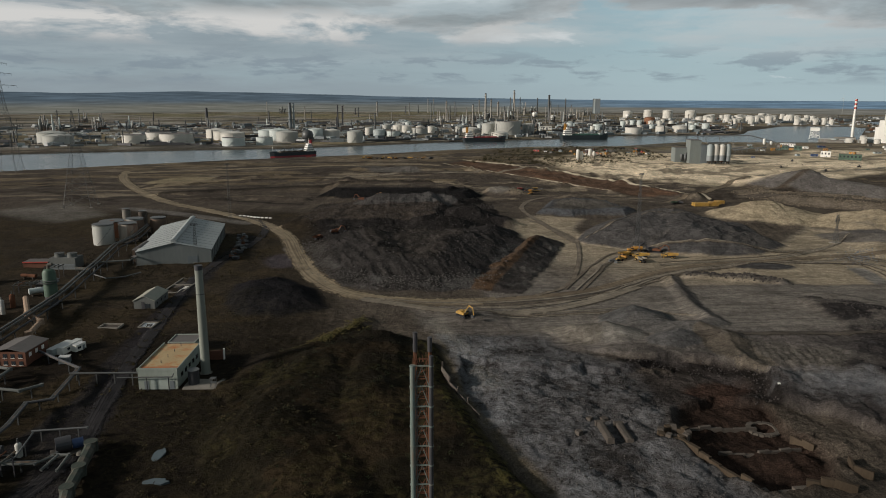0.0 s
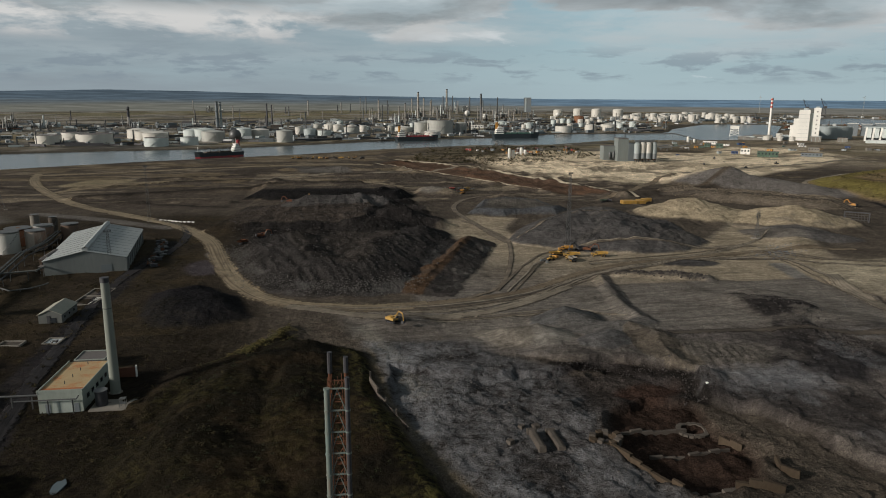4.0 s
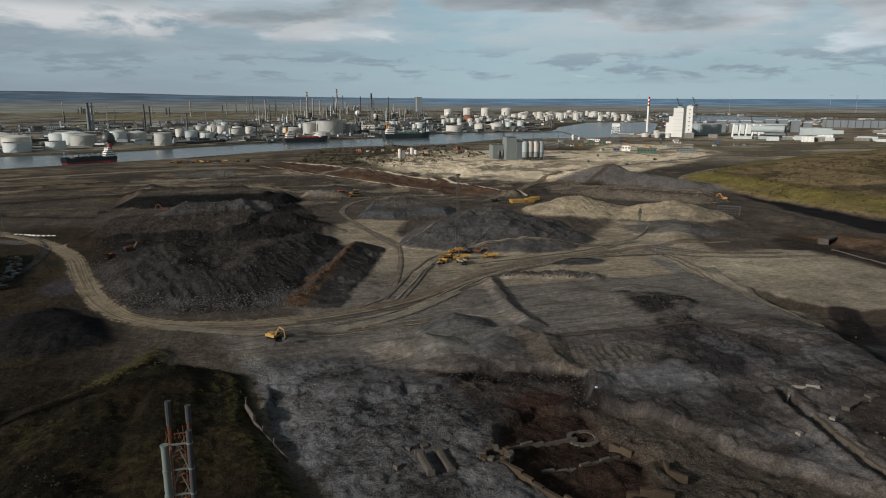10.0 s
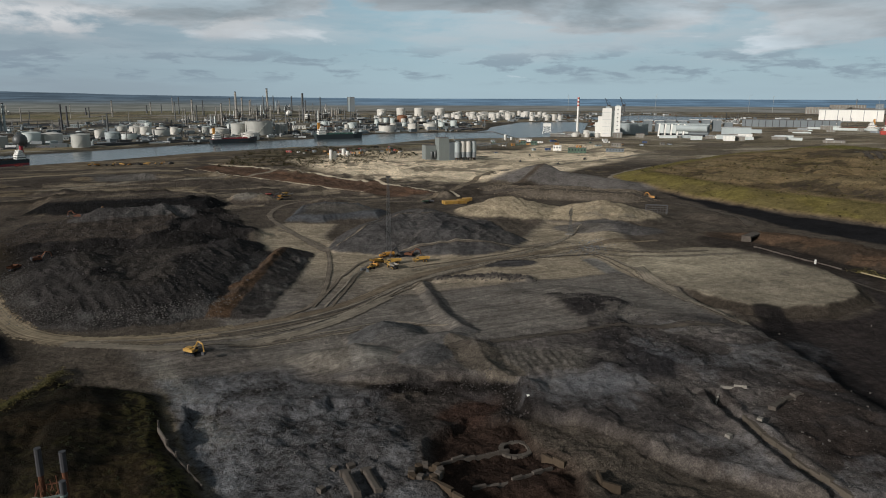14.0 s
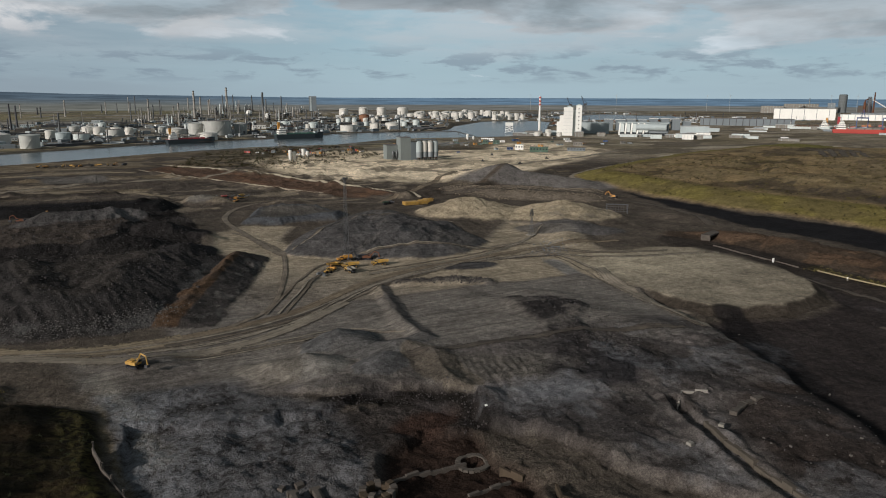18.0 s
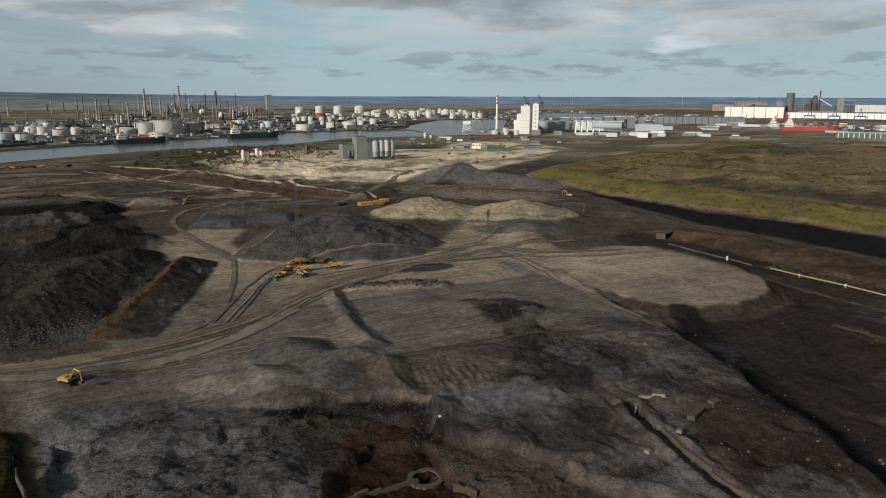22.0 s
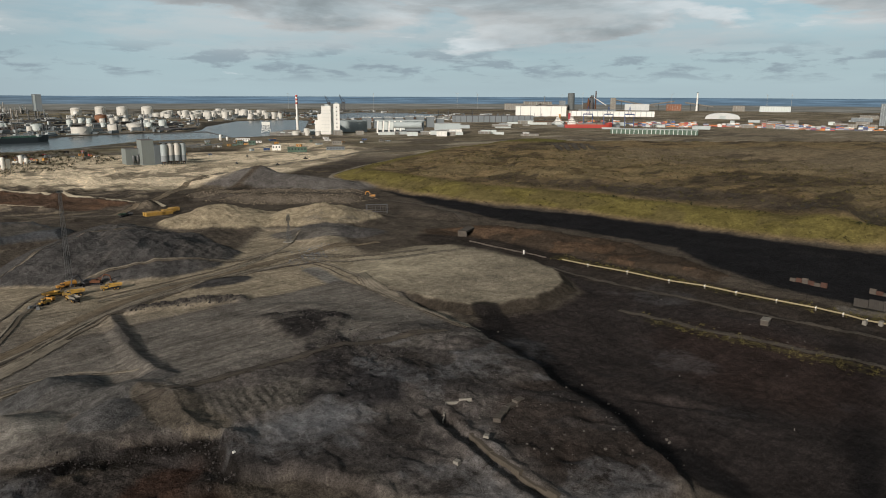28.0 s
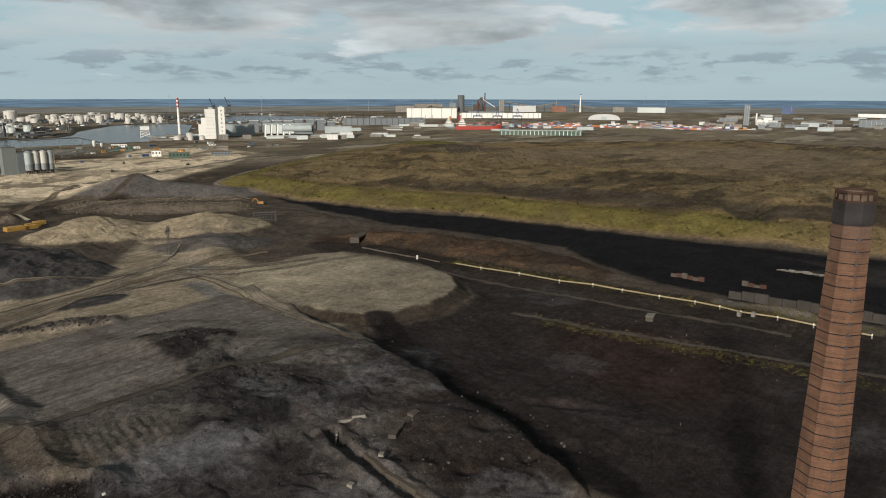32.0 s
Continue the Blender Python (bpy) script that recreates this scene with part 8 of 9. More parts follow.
for k, (x, y, tall) in enumerate(((520, 2900, 1.2), (590, 2960, 1.1), (470, 3050, 0.9), (650, 3150, 1.0), (400, 3300, 1.0), (300, 3350, 1.0), (230, 3100, 0.8), (720, 3400, 0.9), (150, 2700, 0.7), (60, 2850, 0.7), (-1090, 2110, 1.0), (-1150, 2160, 1.0),
                                  (-1010, 2200, 0.8), (-960, 2350, 0.8), (-1360, 2860, 1.0), (-1250, 2750, 0.8), (-770, 2480, 0.8), (-680, 2300, 0.6), (-520, 2350, 0.6), (430, 3700, 1.1), (620, 4350, 1.4), (680, 4380, 1.5), (560, 4400, 1.3), (-780, 4300, 1.0), (-850, 4350, 1.0),
                                  (830, 3300, 0.8), (380, 2400, 0.6), (480, 2350, 0.5), (280, 2300, 0.5), (900, 3900, 0.9))):
    process_unit(x, y, 100 + k, tall)
r = random.Random(8)
for k in range(46):
    x, y = r.uniform(-250, 1000), r.uniform(2500, 4500)
    process_stack(x, y, r.uniform(1.2, 2.6) * y / 3000, r.uniform(32, 78) * y / 3300, r.choice((STACK_GREY, STEEL, GALV, STACK_GREY)), "slim refinery column or stack far over the river")
for k in range(14):
    x, y = r.uniform(-1300, -250), r.uniform(2100, 4300)
    process_stack(x, y, r.uniform(1.2, 2.4) * y / 3000, r.uniform(26, 60) * y / 3300, r.choice((STACK_GREY, STEEL, STEEL_DARK)), "slim refinery column or stack far over the river")
c = thing("cooling_block", 1090, 4440, 0, -14, "tall dark blue-grey block-shaped plant building far off", "building")
part("block", Shape().box(0, 0, 0, 46, 40, 88), CLAD_DARK, c)
part("roof", Shape().box(0, 0, 88, 47, 41, 2), ROOF_GREY, c)
part("band", Shape().box(-12, -20.2, 0, 10, 1, 88), CLAD, c)
for k in range(70):
    r = random.Random(900 + k)
    x = r.uniform(-1200, 900)
    y = 1800 + 0.28 * x + r.uniform(140, 1300)
    if y < 1500:
        continue
    cabin(x, y, r.uniform(14, 46), r.uniform(10, 20), r.uniform(5, 12), r.choice((WHITE, CLAD, CLAD_DARK, CONCRETE, ROOF_WHITE, CLAD_DARK, CONCRETE_DARK)), "low works building on the far bank", r.uniform(-20, 20), r.choice((ROOF_GREY, ROOF_WHITE)))
for k in range(26):
    r = random.Random(300 + k)
    x = r.uniform(-1300, 800)
    y = 1640 + 0.31 * x + r.uniform(10, 60) if x < 560 else 1990
    c = thing("jetty", x, y - 20, -3.4, 18, "dark timber jetty with piles at the river edge", "jetty")
    part("deck", Shape().box(0, 0, 3.6, 40, 5, 0.8), CONCRETE_DARK, c)
    for e in range(6):
        part("timber_post", Shape().box(-17 + 7 * e, 0, -3, 0.9, 0.9, 6.8), STEEL_DARK, c)


# ---- ships ----
def ship(x, y, length, turn, label, hull, boot, deck, house):
    c = thing("cargo_ship", x, y, -3.2, turn, label, "ship")
    b, h = length * 0.16, length * 0.095
    outline = [(-0.5, -0.42), (-0.48, -0.5), (0.3, -0.5), (0.42, -0.34), (0.5, 0.0), (0.42, 0.34), (0.3, 0.5), (-0.48, 0.5), (-0.5, 0.42)]
    low = [(px * length * 0.97, py * b * 0.94) for px, py in outline]
    top = [(px * length, py * b) for px, py in outline]
    part("keel_band", Shape().prism(low, -1.0, h * 0.34, 1.005), boot, c, "red boot-topping band" if boot is HULL_RED else "")
    part("hull", Shape().prism([(px * length * 0.985, py * b * 0.97) for px, py in outline], h * 0.34, h, 1.015), hull, c)
    part("deck", Shape().prism([(px * 0.985, py * 0.94) for px, py in top], h, h + 0.3), deck, c)
    f = part("forecastle", Shape().prism([(length * 0.36, -b * 0.38), (length * 0.44, -b * 0.26), (length * 0.5, 0), (length * 0.44, b * 0.26), (length * 0.36, b * 0.38)], h + 0.3, h + length * 0.03), hull, c)
    part("rail", Shape().tube((length * 0.36, -b * 0.38, h + length * 0.035), (length * 0.5, 0, h + length * 0.04), 0.15, 4), WHITE, f)
    hx = -length * 0.36
    for k, (w, hh) in enumerate(((0.15, 0.05), (0.13, 0.04), (0.11, 0.035), (0.08, 0.03))):
        z = h + 0.3 + sum(v for _, v in ((0.15, 0.05), (0.13, 0.04), (0.11, 0.035), (0.08, 0.03))[:k]) * length
        d = part("deckhouse", Shape().box(hx, 0, z, w * length * (1 if k < 2 else 0.8), b * 0.86, hh * length), house, c, "white bridge deck")
        part("window_strip", Shape().box(hx, 0, z + hh * length * 0.45, w * length * (1 if k < 2 else 0.8) + 0.2, b * 0.86 + 0.2, hh * length * 0.25), GLASS, d)
    part("funnel", Shape().box(hx - length * 0.05, 0, h + length * 0.1, length * 0.045, b * 0.3, length * 0.13), boot if boot is HULL_RED else ORANGE, c)
    part("mast", Shape().tube((hx, 0, h + length * 0.15), (hx, 0, h + length * 0.26), 0.4, 6), WHITE, c)
    for k in range(4):
        part("hatch", Shape().box(-length * 0.18 + k * length * 0.135, 0, h + 0.3, length * 0.11, b * 0.66, length * 0.022), deck, c)
    for k in range(3):
        px = -length * 0.22 + k * length * 0.2
        cr = part("deck_crane", Shape().tube((px, 0, h), (px, 0, h + length * 0.1), 0.7, 8), STEEL, c)
        part("jib", Shape().tube((px, 0, h + length * 0.09), (px + length * 0.12, 0, h + length * 0.06), 0.5, 6), STEEL_DARK, cr)
    part("foremast", Shape().tube((length * 0.43, 0, h), (length * 0.43, 0, h + length * 0.12), 0.3, 6), WHITE, c)


ship(-252, 1262, 90, 216, "black and red cargo dredger with white bridge on the river", HULL, HULL_RED, CONCRETE_DARK, WHITE)
ship(136, 1690, 108, 12, "long black coaster moored at the far bank", HULL, HULL, HULL_RED, WHITE)
ship(398, 1768, 126, 6, "black tanker with green deck and white bridge moored at a jetty", HULL, HULL, DECK_GREEN, WHITE)
ship(1890, 1350, 150, -44, "bright red container ship moored at the port", RED, HULL_RED, CONCRETE, WHITE)
ship(1960, 1580, 120, 136, "grey and white container ship moored at the port", TANK_PALE, HULL, RUST, WHITE)


# ---- power station and warehouses beside the basin ----
def facing(x, y):
    return -math.degrees(math.atan2(x - 25, y - 20))


def block(name, x, y, w, d, h, mat, label, category="building", roof=None, turn=None, bays=0, rib=None):
    c = thing(name, x, y, ground_z(x, y) - 0.5, facing(x, y) if turn is None else turn, label, category)
    part("wall_shell", Shape().box(0, 0, 0, w, d, h), mat, c)
    part("roof", Shape().box(0, 0, h, w + 1, d + 1, max(0.6, h * 0.02)), roof or ROOF_GREY, c)
    for k in range(bays):
        part("bay_joint", Shape().box(-w / 2 + w * (k + 0.5) / bays, -d / 2 - 0.2, 0.5, max(0.6, w * 0.008), 0.5, h - 1), rib or CLAD, c)
    return c


def build_power_station():
    c = thing("power_station", 1064, 1580, ground_z(1064, 1580) - 0.4, facing(1064, 1580), "tall white power station block with stepped side towers", "power station")
    part("main_tower", Shape().box(0, 4, 0, 24, 26, 73), WHITE, c)
    part("step_tower", Shape().box(-16, 8, 0, 12, 24, 52), WHITE, c)
    part("lower_step", Shape().box(-25, 10, 0, 8, 20, 36), WHITE, c)
    part("second_tower", Shape().box(27, 0, 0, 15, 22, 78), WHITE, c)
    part("link", Shape().box(16, 8, 0, 9, 16, 66), CLAD, c)
    for k in range(7):
        part("window", Shape().box(27, -11.2, 8 + 10 * k, 2.6, 0.5, 2.6), GLASS, c)
        part("panel_joint", Shape().box(0, -9.2, 8 + 9 * k, 24, 0.3, 0.4), CLAD, c)
    part("roof_plant", Shape().box(2, 4, 73, 10, 10, 4).box(27, 0, 78, 8, 8, 3), CLAD, c)
    for x, y, r, h in ((1010, 1590, 7, 16), (1000, 1570, 6, 12), (1022, 1555, 7, 10), (985, 1600, 9, 9)):
        storage_tank(x, y, r * 2, h, TANK_WHITE, "small white tank at the power station", "dome")
    block("boiler_annexe", 1196, 1645, 78, 40, 30, CLAD, "large grey clad boiler annexe", roof=CLAD, bays=6)
    block("turbine_hall", 1120, 1660, 60, 44, 22, CLAD, "grey clad turbine hall", roof=ROOF_WHITE, bays=4)
    h = thing("coal_store", 1247, 1515, ground_z(1247, 1515) - 0.4, facing(1247, 1515) - 6, "long grey store with slanting white concrete frames", "building")
    part("hall", Shape().box(8, 10, 7, 126, 38, 25), CLAD_DARK, h)
    part("roof", Shape().box(8, 10, 32, 130, 42, 2.4), CLAD, h)
    part("base", Shape().box(8, 10, 0, 118, 30, 7), GLASS, h)
    part("side_bulge", Shape().tube((-8, -9, 22), (68, -9, 22), 9, 16), CLAD, h)
    for k in range(5):
        x = -52 + 15.5 * k
        part("frame", Shape().add([(x - 2, -14, 0), (x + 2, -14, 0), (x + 4, -13, 33), (x, -13, 33), (x - 2, -9, 0), (x + 2, -9, 0), (x + 4, -8, 33), (x, -8, 33)], [(0, 1, 2, 3), (7, 6, 5, 4), (1, 5, 6, 2), (0, 3, 7, 4), (3, 2, 6, 7)]), WHITE, h, "slanting white frame")
        part("bay_panel", Shape().box(x + 8, -9, 9, 9, 8, 22), TANK_PALE, h)
    block("east_store", 1345, 1420, 70, 36, 26, CLAD, "grey store with pale roof", roof=ROOF_WHITE, bays=5)
    for k in range(30):
        r = random.Random(500 + k)
        x = r.uniform(960, 1420)
        y = 2420 - 0.83 * x + r.uniform(-70, 90) + (60 if x < 1100 else 0)
        block("low_store", x, y, r.uniform(14, 50), r.uniform(8, 16), r.uniform(5, 13), r.choice((CLAD, TANK_PALE, CONCRETE, CONCRETE, WHITE)), "low pale store building beside the power station", roof=r.choice((ROOF_WHITE, ROOF_GREY)), bays=3)
    for k in range(8):
        r = random.Random(560 + k)
        x, y = 1330 + 34 * k, 1760 - 10 * k
        block("silo_block", x, y, 26, 26, r.uniform(26, 36), CLAD_DARK, "dark block of grain silos with pale tops", roof=WHITE)
    p = thing("quay_frame", 990, 1760, 0, facing(990, 1760), "pale steel ship-loading frame on the quay", "frame")
    part("frame", lattice(Shape(), 12, 9, 0, 20, 3, 0.6), WHITE, p)
    part("cabin", Shape().box(0, 0, 20, 22, 12, 8), WHITE, p)
    s = thing("striped_chimney", 1075, 1738, ground_z(1075, 1738) - 0.4, 0, "slim white chimney ringed with red bands", "chimney")
    part("shaft", Shape().lathe(((3.6, 0), (2.9, 104)), 20), WHITE, s, smooth=True)
    for k in range(3):
        z = 79 + 9.6 * k
        part("red_band", Shape().lathe(((3.75 - 0.7 * z / 104, z), (3.72 - 0.7 * z / 104, z + 4.8)), 20), RED, s, "red warning band", smooth=True)
    part("ladder", Shape().box(0, -3.2, 2, 0.6, 0.3, 100), STEEL, s)


build_power_station()
"""East bank: container port, ore sheds, blast furnace."""


def build_port():
    block("ore_shed", 1985, 1850, 300, 60, 24, CLAD_DARK, "very long dark ore storage shed", roof=ROOF_GREY, bays=14, rib=STEEL_DARK)
    w = block("white_warehouse", 2690, 2195, 236, 90, 46, WHITE, "huge white warehouse with five wide bays", roof=ROOF_WHITE, bays=5, rib=CLAD_DARK)
    block("long_white_shed", 2910, 1950, 392, 60, 24, WHITE, "long low white storage shed", roof=ROOF_WHITE, bays=16)
    g = block("green_transit_shed", 1745, 1035, 224, 46, 13, GREEN, "long green transit shed with pale roof", roof=TANK_PALE, bays=20, rib=TANK_PALE)
    h = thing("arched_hangar", 3015, 1455, -0.5, facing(3015, 1455), "white arched storage hangar", "building")
    n = 14
    arc = [(-70 * math.cos(math.pi * k / n), 26 * math.sin(math.pi * k / n) ** 0.7) for k in range(n + 1)]
    s = Shape()
    s.add([(x, -35, z) for x, z in arc] + [(x, 35, z) for x, z in arc], [tuple(range(n, -1, -1)), tuple(range(n + 1, 2 * n + 2))] + [(k, k + 1, n + 2 + k, n + 1 + k) for k in range(n)])
    part("shell", s, ROOF_WHITE, h)
    part("door", Shape().box(0, -35.3, 0, 24, 0.5, 14), CLAD, h)
    for x, y in ((1935, 1385), (1975, 1335), (2015, 1283)):
        c = thing("ship_crane", x, y, -0.5, facing(x, y), "tall blue-grey ship-to-shore gantry crane", "crane", "gantry cranes")
        for a in (-1, 1):
            for b in (-1, 1):
                part("leg", Shape().box(a * 14, b * 9, 0, 2.4, 2.4, 40), BLUE, c)
            part("sill_beam", Shape().box(0, a * 9, 12, 30, 1.8, 2.2), BLUE, c)
            part("top_beam", Shape().box(0, a * 9, 40, 30, 2, 3), BLUE, c)
            part("boom", Shape().box(a * 5, -20, 42, 2, 90, 2.6), BLUE, c)
        part("machine_house", Shape().box(0, 12, 44, 14, 14, 7), WHITE, c)
        part("mast", Shape().tube((-5, 0, 43), (0, 0, 66), 0.8, 6).tube((5, 0, 43), (0, 0, 66), 0.8, 6), BLUE, c)
    colours = [material("container_" + n, c, 0.6, vary=0.15, scale=3) for n, c in (("red", (0.38, 0.05, 0.04)), ("rust", (0.30, 0.10, 0.05)), ("blue", (0.05, 0.10, 0.24)), ("grey", (0.35, 0.36, 0.36)), ("orange", (0.50, 0.18, 0.04)), ("white", (0.65, 0.65, 0.62)), ("navy", (0.04, 0.05, 0.12)))]
    body = Shape().box(0, 0, 0.15, 12.2, 2.44, 2.5).mesh("body")
    ribs = Shape()
    for k in range(12):
        ribs.box(-5.6 + k * 1.02, 0, 0.3, 0.35, 2.52, 2.2)
    ribs = ribs.mesh("corrugation")
    ends = Shape().box(-6.05, 0, 0, 0.25, 2.5, 2.9).box(6.05, 0, 0, 0.25, 2.5, 2.9).mesh("end_frame")
    r = random.Random(21)
    made, rest = 0, {}
    for row in range(26):
        u = row / 25
        x0, y0 = 2060 + 440 * u + r.uniform(-12, 12), 1500 - 760 * u + 130 * r.uniform(-1, 1)
        if u > 0.75:
            x0 -= 110
        turn = facing(x0, y0) + r.choice((0, 0, 8))
        t = radians(turn)
        for k in range(r.randint(4, 7)):
            for lvl in range(r.randint(1, 5)):
                mat = r.choice(colours if u < 0.8 else colours[2:])
                x, y, z = x0 + math.cos(t) * 13.2 * k, y0 + math.sin(t) * 13.2 * k, -0.2 + 2.95 * lvl
                if row % 3 == 0 and made < 110:
                    c = thing("shipping_container", x, y, z, turn, mat.name.split("_")[1] + " steel shipping container in a port stack", "container", "containers in the port")
                    for nm, me in (("body", body), ("corrugation", ribs), ("end_frame", ends)):
                        o = new(nm, me)
                        o.parent = c
                        if not me.materials:
                            me.materials.append(mat)
                        o.material_slots[0].link = "OBJECT"
                        o.material_slots[0].material = mat
                    made += 1
                else:
                    rest.setdefault(mat.name, (mat, Shape()))[1].box(x, y, z + 0.15, 12.2, 2.44, 2.6, t)
    for mat, s in rest.values():
        tagged(part("container_stacks", s, mat), mat.name.split("_")[1] + " shipping containers stacked across the port", "container", kind="stuff")
    for k in range(60):
        r2 = random.Random(700 + k)
        u = r2.random()
        x, y = 1560 + 1500 * u + r2.uniform(-150, 250), 1420 - 1000 * u + r2.uniform(-60, 500)
        if inside(np.array([x]), np.array([y]), HILL)[0] > -30 or x < 1500:
            continue
        block("port_store", x, y, r2.uniform(14, 60), r2.uniform(8, 20), r2.uniform(4, 12), r2.choice((CONCRETE, CLAD, CONCRETE_DARK, CLAD_DARK, TANK_PALE)), "low port store building on open ground", roof=r2.choice((ROOF_WHITE, ROOF_GREY)), bays=3)
    for k in range(40):
        r3 = random.Random(1700 + k)
        x, y = r3.uniform(2300, 3900), r3.uniform(150, 1100)
        block("works_building", x, y, r3.uniform(20, 80), r3.uniform(10, 30), r3.uniform(5, 16), r3.choice((CONCRETE, CLAD, CONCRETE_DARK, CLAD_DARK, CLAD_DARK)), "scattered works building on dark ground", roof=r3.choice((ROOF_WHITE, ROOF_GREY)), bays=4)


build_port()


def build_steelworks():
    c = thing("gas_holder", 3829, 2873, 0, 0, "tall dark round gas holder on the skyline", "gas holder")
    part("drum", Shape().lathe(((22, 0), (22, 104), (18, 107)), 28), material("holder_dark", (0.12, 0.13, 0.13), 0.7, vary=0.2, scale=10, streak=0.8), c, smooth=True)
    for k in range(6):
        part("ring", Shape().lathe(((22.6, 16 * k + 8), (22.6, 16 * k + 9)), 28), CLAD_DARK, c)
    c = thing("blast_furnace", 3908, 2765, 0, facing(3908, 2765), "dark blast furnace tower with sloping conveyor bridges", "furnace")
    part("furnace", Shape().lathe(((16, 0), (16, 45), (10, 70), (6, 92)), 16), STEEL_DARK, c)
    part("top_frame", lattice(Shape(), 14, 8, 40, 94, 4, 1.3), CLAD_DARK, c)
    part("skip_bridge", Shape().tube((0, 0, 86), (90, -10, 30), 2.6, 4), WHITE, c)
    part("cast_house", Shape().box(-30, 0, 0, 50, 40, 44), CONCRETE_DARK, c)
    part("stove", Shape().lathe(((7, 0), (7, 62), (1, 70)), 14, -22, -22), RUST, c)
    part("downcomer", Shape().tube((0, 0, 90), (-24, -22, 70), 2.4, 8), RUST, c)
    process_stack(3921, 2746, 4.0, 117, RUST, "tall brown steelworks stack")
    process_stack(4243, 2215, 5.4, 110, WHITE, "tall white steelworks flare stack")
    process_stack(3700, 2990, 3.0, 82, CLAD_DARK, "slim dark steelworks stack")
    for x, y, w, h, mat, label in ((4178, 2335, 90, 40, material("sinter_red", (0.20, 0.10, 0.065), 0.85, vary=0.3, scale=10), "large rust-red sinter plant"), (4050, 2520, 150, 40, ROOF_WHITE, "long pale ore building"), (3720, 2860, 40, 58, CLAD_DARK, "dark square bunker tower"), (3960, 2640, 34, 76, CONCRETE, "pale concrete bunker tower"),
                                  (3620, 2980, 180, 52, CONCRETE, "long pale rolling mill building"), (3480, 3060, 120, 40, CONCRETE, "pale mill building"), (4430, 1810, 170, 32, TANK_PALE, "pale pipe mill building"), (4380, 2010, 70, 34, CONCRETE, "pale works building"), (4663, 1064, 60, 44, BLUE, "dark blue works building"),
                                  (2790, 780, 20, 74, CLAD_DARK, "tall narrow dark tower building"), (2850, 720, 30, 27, WHITE, "white works building"), (2760, 680, 32, 20, ROOF_WHITE, "white works store"), (2890, 385, 90, 26, CLAD_DARK, "large dark shed"), (4196, 562, 120, 17, WHITE, "long pale shed"), (3300, 2300, 200, 20, CLAD_DARK, "long dark stockyard shed")):
        block("works_block", x, y, w, w * 0.4, h, mat, label + " on the skyline", roof=mat, bays=max(3, int(w / 14)))
    c = thing("round_silo_house", 2835, 745, 0, 0, "white round vessel beside the dark tower", "vessel")
    part("vessel", Shape().lathe(((12, 0), (15, 8), (13, 18), (5, 24)), 18), WHITE, c, smooth=True)
    part("stack", Shape().tube((0, 12, 0), (0, 12, 44), 3, 10), WHITE, c)
    for p, q in (((3960, 2640, 66), (4100, 2420, 26)), ((4250, 2300, 50), (4330, 2150, 24)), ((3560, 2900, 36), (3700, 2800, 24)), ((4050, 2480, 30), (4180, 2335, 58)), ((3420, 2880, 10), (3600, 2940, 40))):
        c = thing("conveyor_bridge", p[0], p[1], 0, 0, "long pale inclined conveyor bridge at the steelworks", "conveyor")
        o = Vector((p[0], p[1], 0))
        part("gallery", Shape().tube(Vector(p) - o, Vector(q) - o, 4.2, 4), CONCRETE, c)
        for k in range(3):
            m = Vector(p).lerp(Vector(q), 0.2 + 0.3 * k)
            part("trestle", Shape().box(m.x - o.x, m.y - o.y, 0, 3, 3, m.z - 2), STEEL, c)
    for x, y, h in ((2264, 3347, 88), (2318, 3286, 94)):
        c = thing("harbour_crane", x, y, 0, facing(x, y), "dark harbour crane with raised jib", "crane")
        part("portal", lattice(Shape(), 12, 6, 0, h * 0.55, 3, 1.2), STEEL_DARK, c)
        part("jib", Shape().tube((0, 0, h * 0.5), (-18, 0, h), 1.6, 4), STEEL_DARK, c)
        part("cabin", Shape().box(4, 0, h * 0.5, 16, 10, 9), STEEL_DARK, c)
        part("back_stay", Shape().tube((-18, 0, h), (12, 0, h * 0.62), 0.7, 4), STEEL_DARK, c)
    for k in range(9):
        a = radians(31 + 4.6 * k + (k * 37 % 5))
        x, y = 4780 * math.sin(a), 4780 * math.cos(a)
        c = thing("wind_turbine", x, y, 0, facing(x, y), "slender white wind turbine far out at sea", "wind turbine", "offshore turbines")
        part("tower", Shape().tube((0, 0, 60), (0, 0, 98), 0.55, 6), TANK_GREY, c)
        part("nacelle", Shape().box(0, 1, 97, 2.0, 4, 2.0), TANK_GREY, c)
        for b in range(3):
            t = 2.094 * b + k * 0.5
            part("blade", Shape().tube((0, -1, 98), (15 * math.sin(t), -1, 98 + 15 * math.cos(t)), 0.5, 4, 0.2), TANK_GREY, c)
        part("monopile", Shape().tube((0, 0, -4), (0, 0, 60), 0.6, 6), TANK_GREY, c)


build_steelworks()

# ---- haul roads, rubble, plants ----
def smooth_line(line, gap):
    """Points along a rounded line, evenly spaced."""
    for _ in range(3):
        line = [line[0]] + [q for a, b in zip(line, line[1:]) for q in ((a[0] * 0.75 + b[0] * 0.25, a[1] * 0.75 + b[1] * 0.25), (a[0] * 0.25 + b[0] * 0.75, a[1] * 0.25 + b[1] * 0.75))] + [line[-1]]
    pts = np.array(line, float)
    d = np.r_[0, np.cumsum(np.hypot(*np.diff(pts, axis=0).T))]
    s = np.linspace(0, d[-1], max(3, int(d[-1] / gap)))
    return np.stack([np.interp(s, d, pts[:, 0]), np.interp(s, d, pts[:, 1])], -1), s


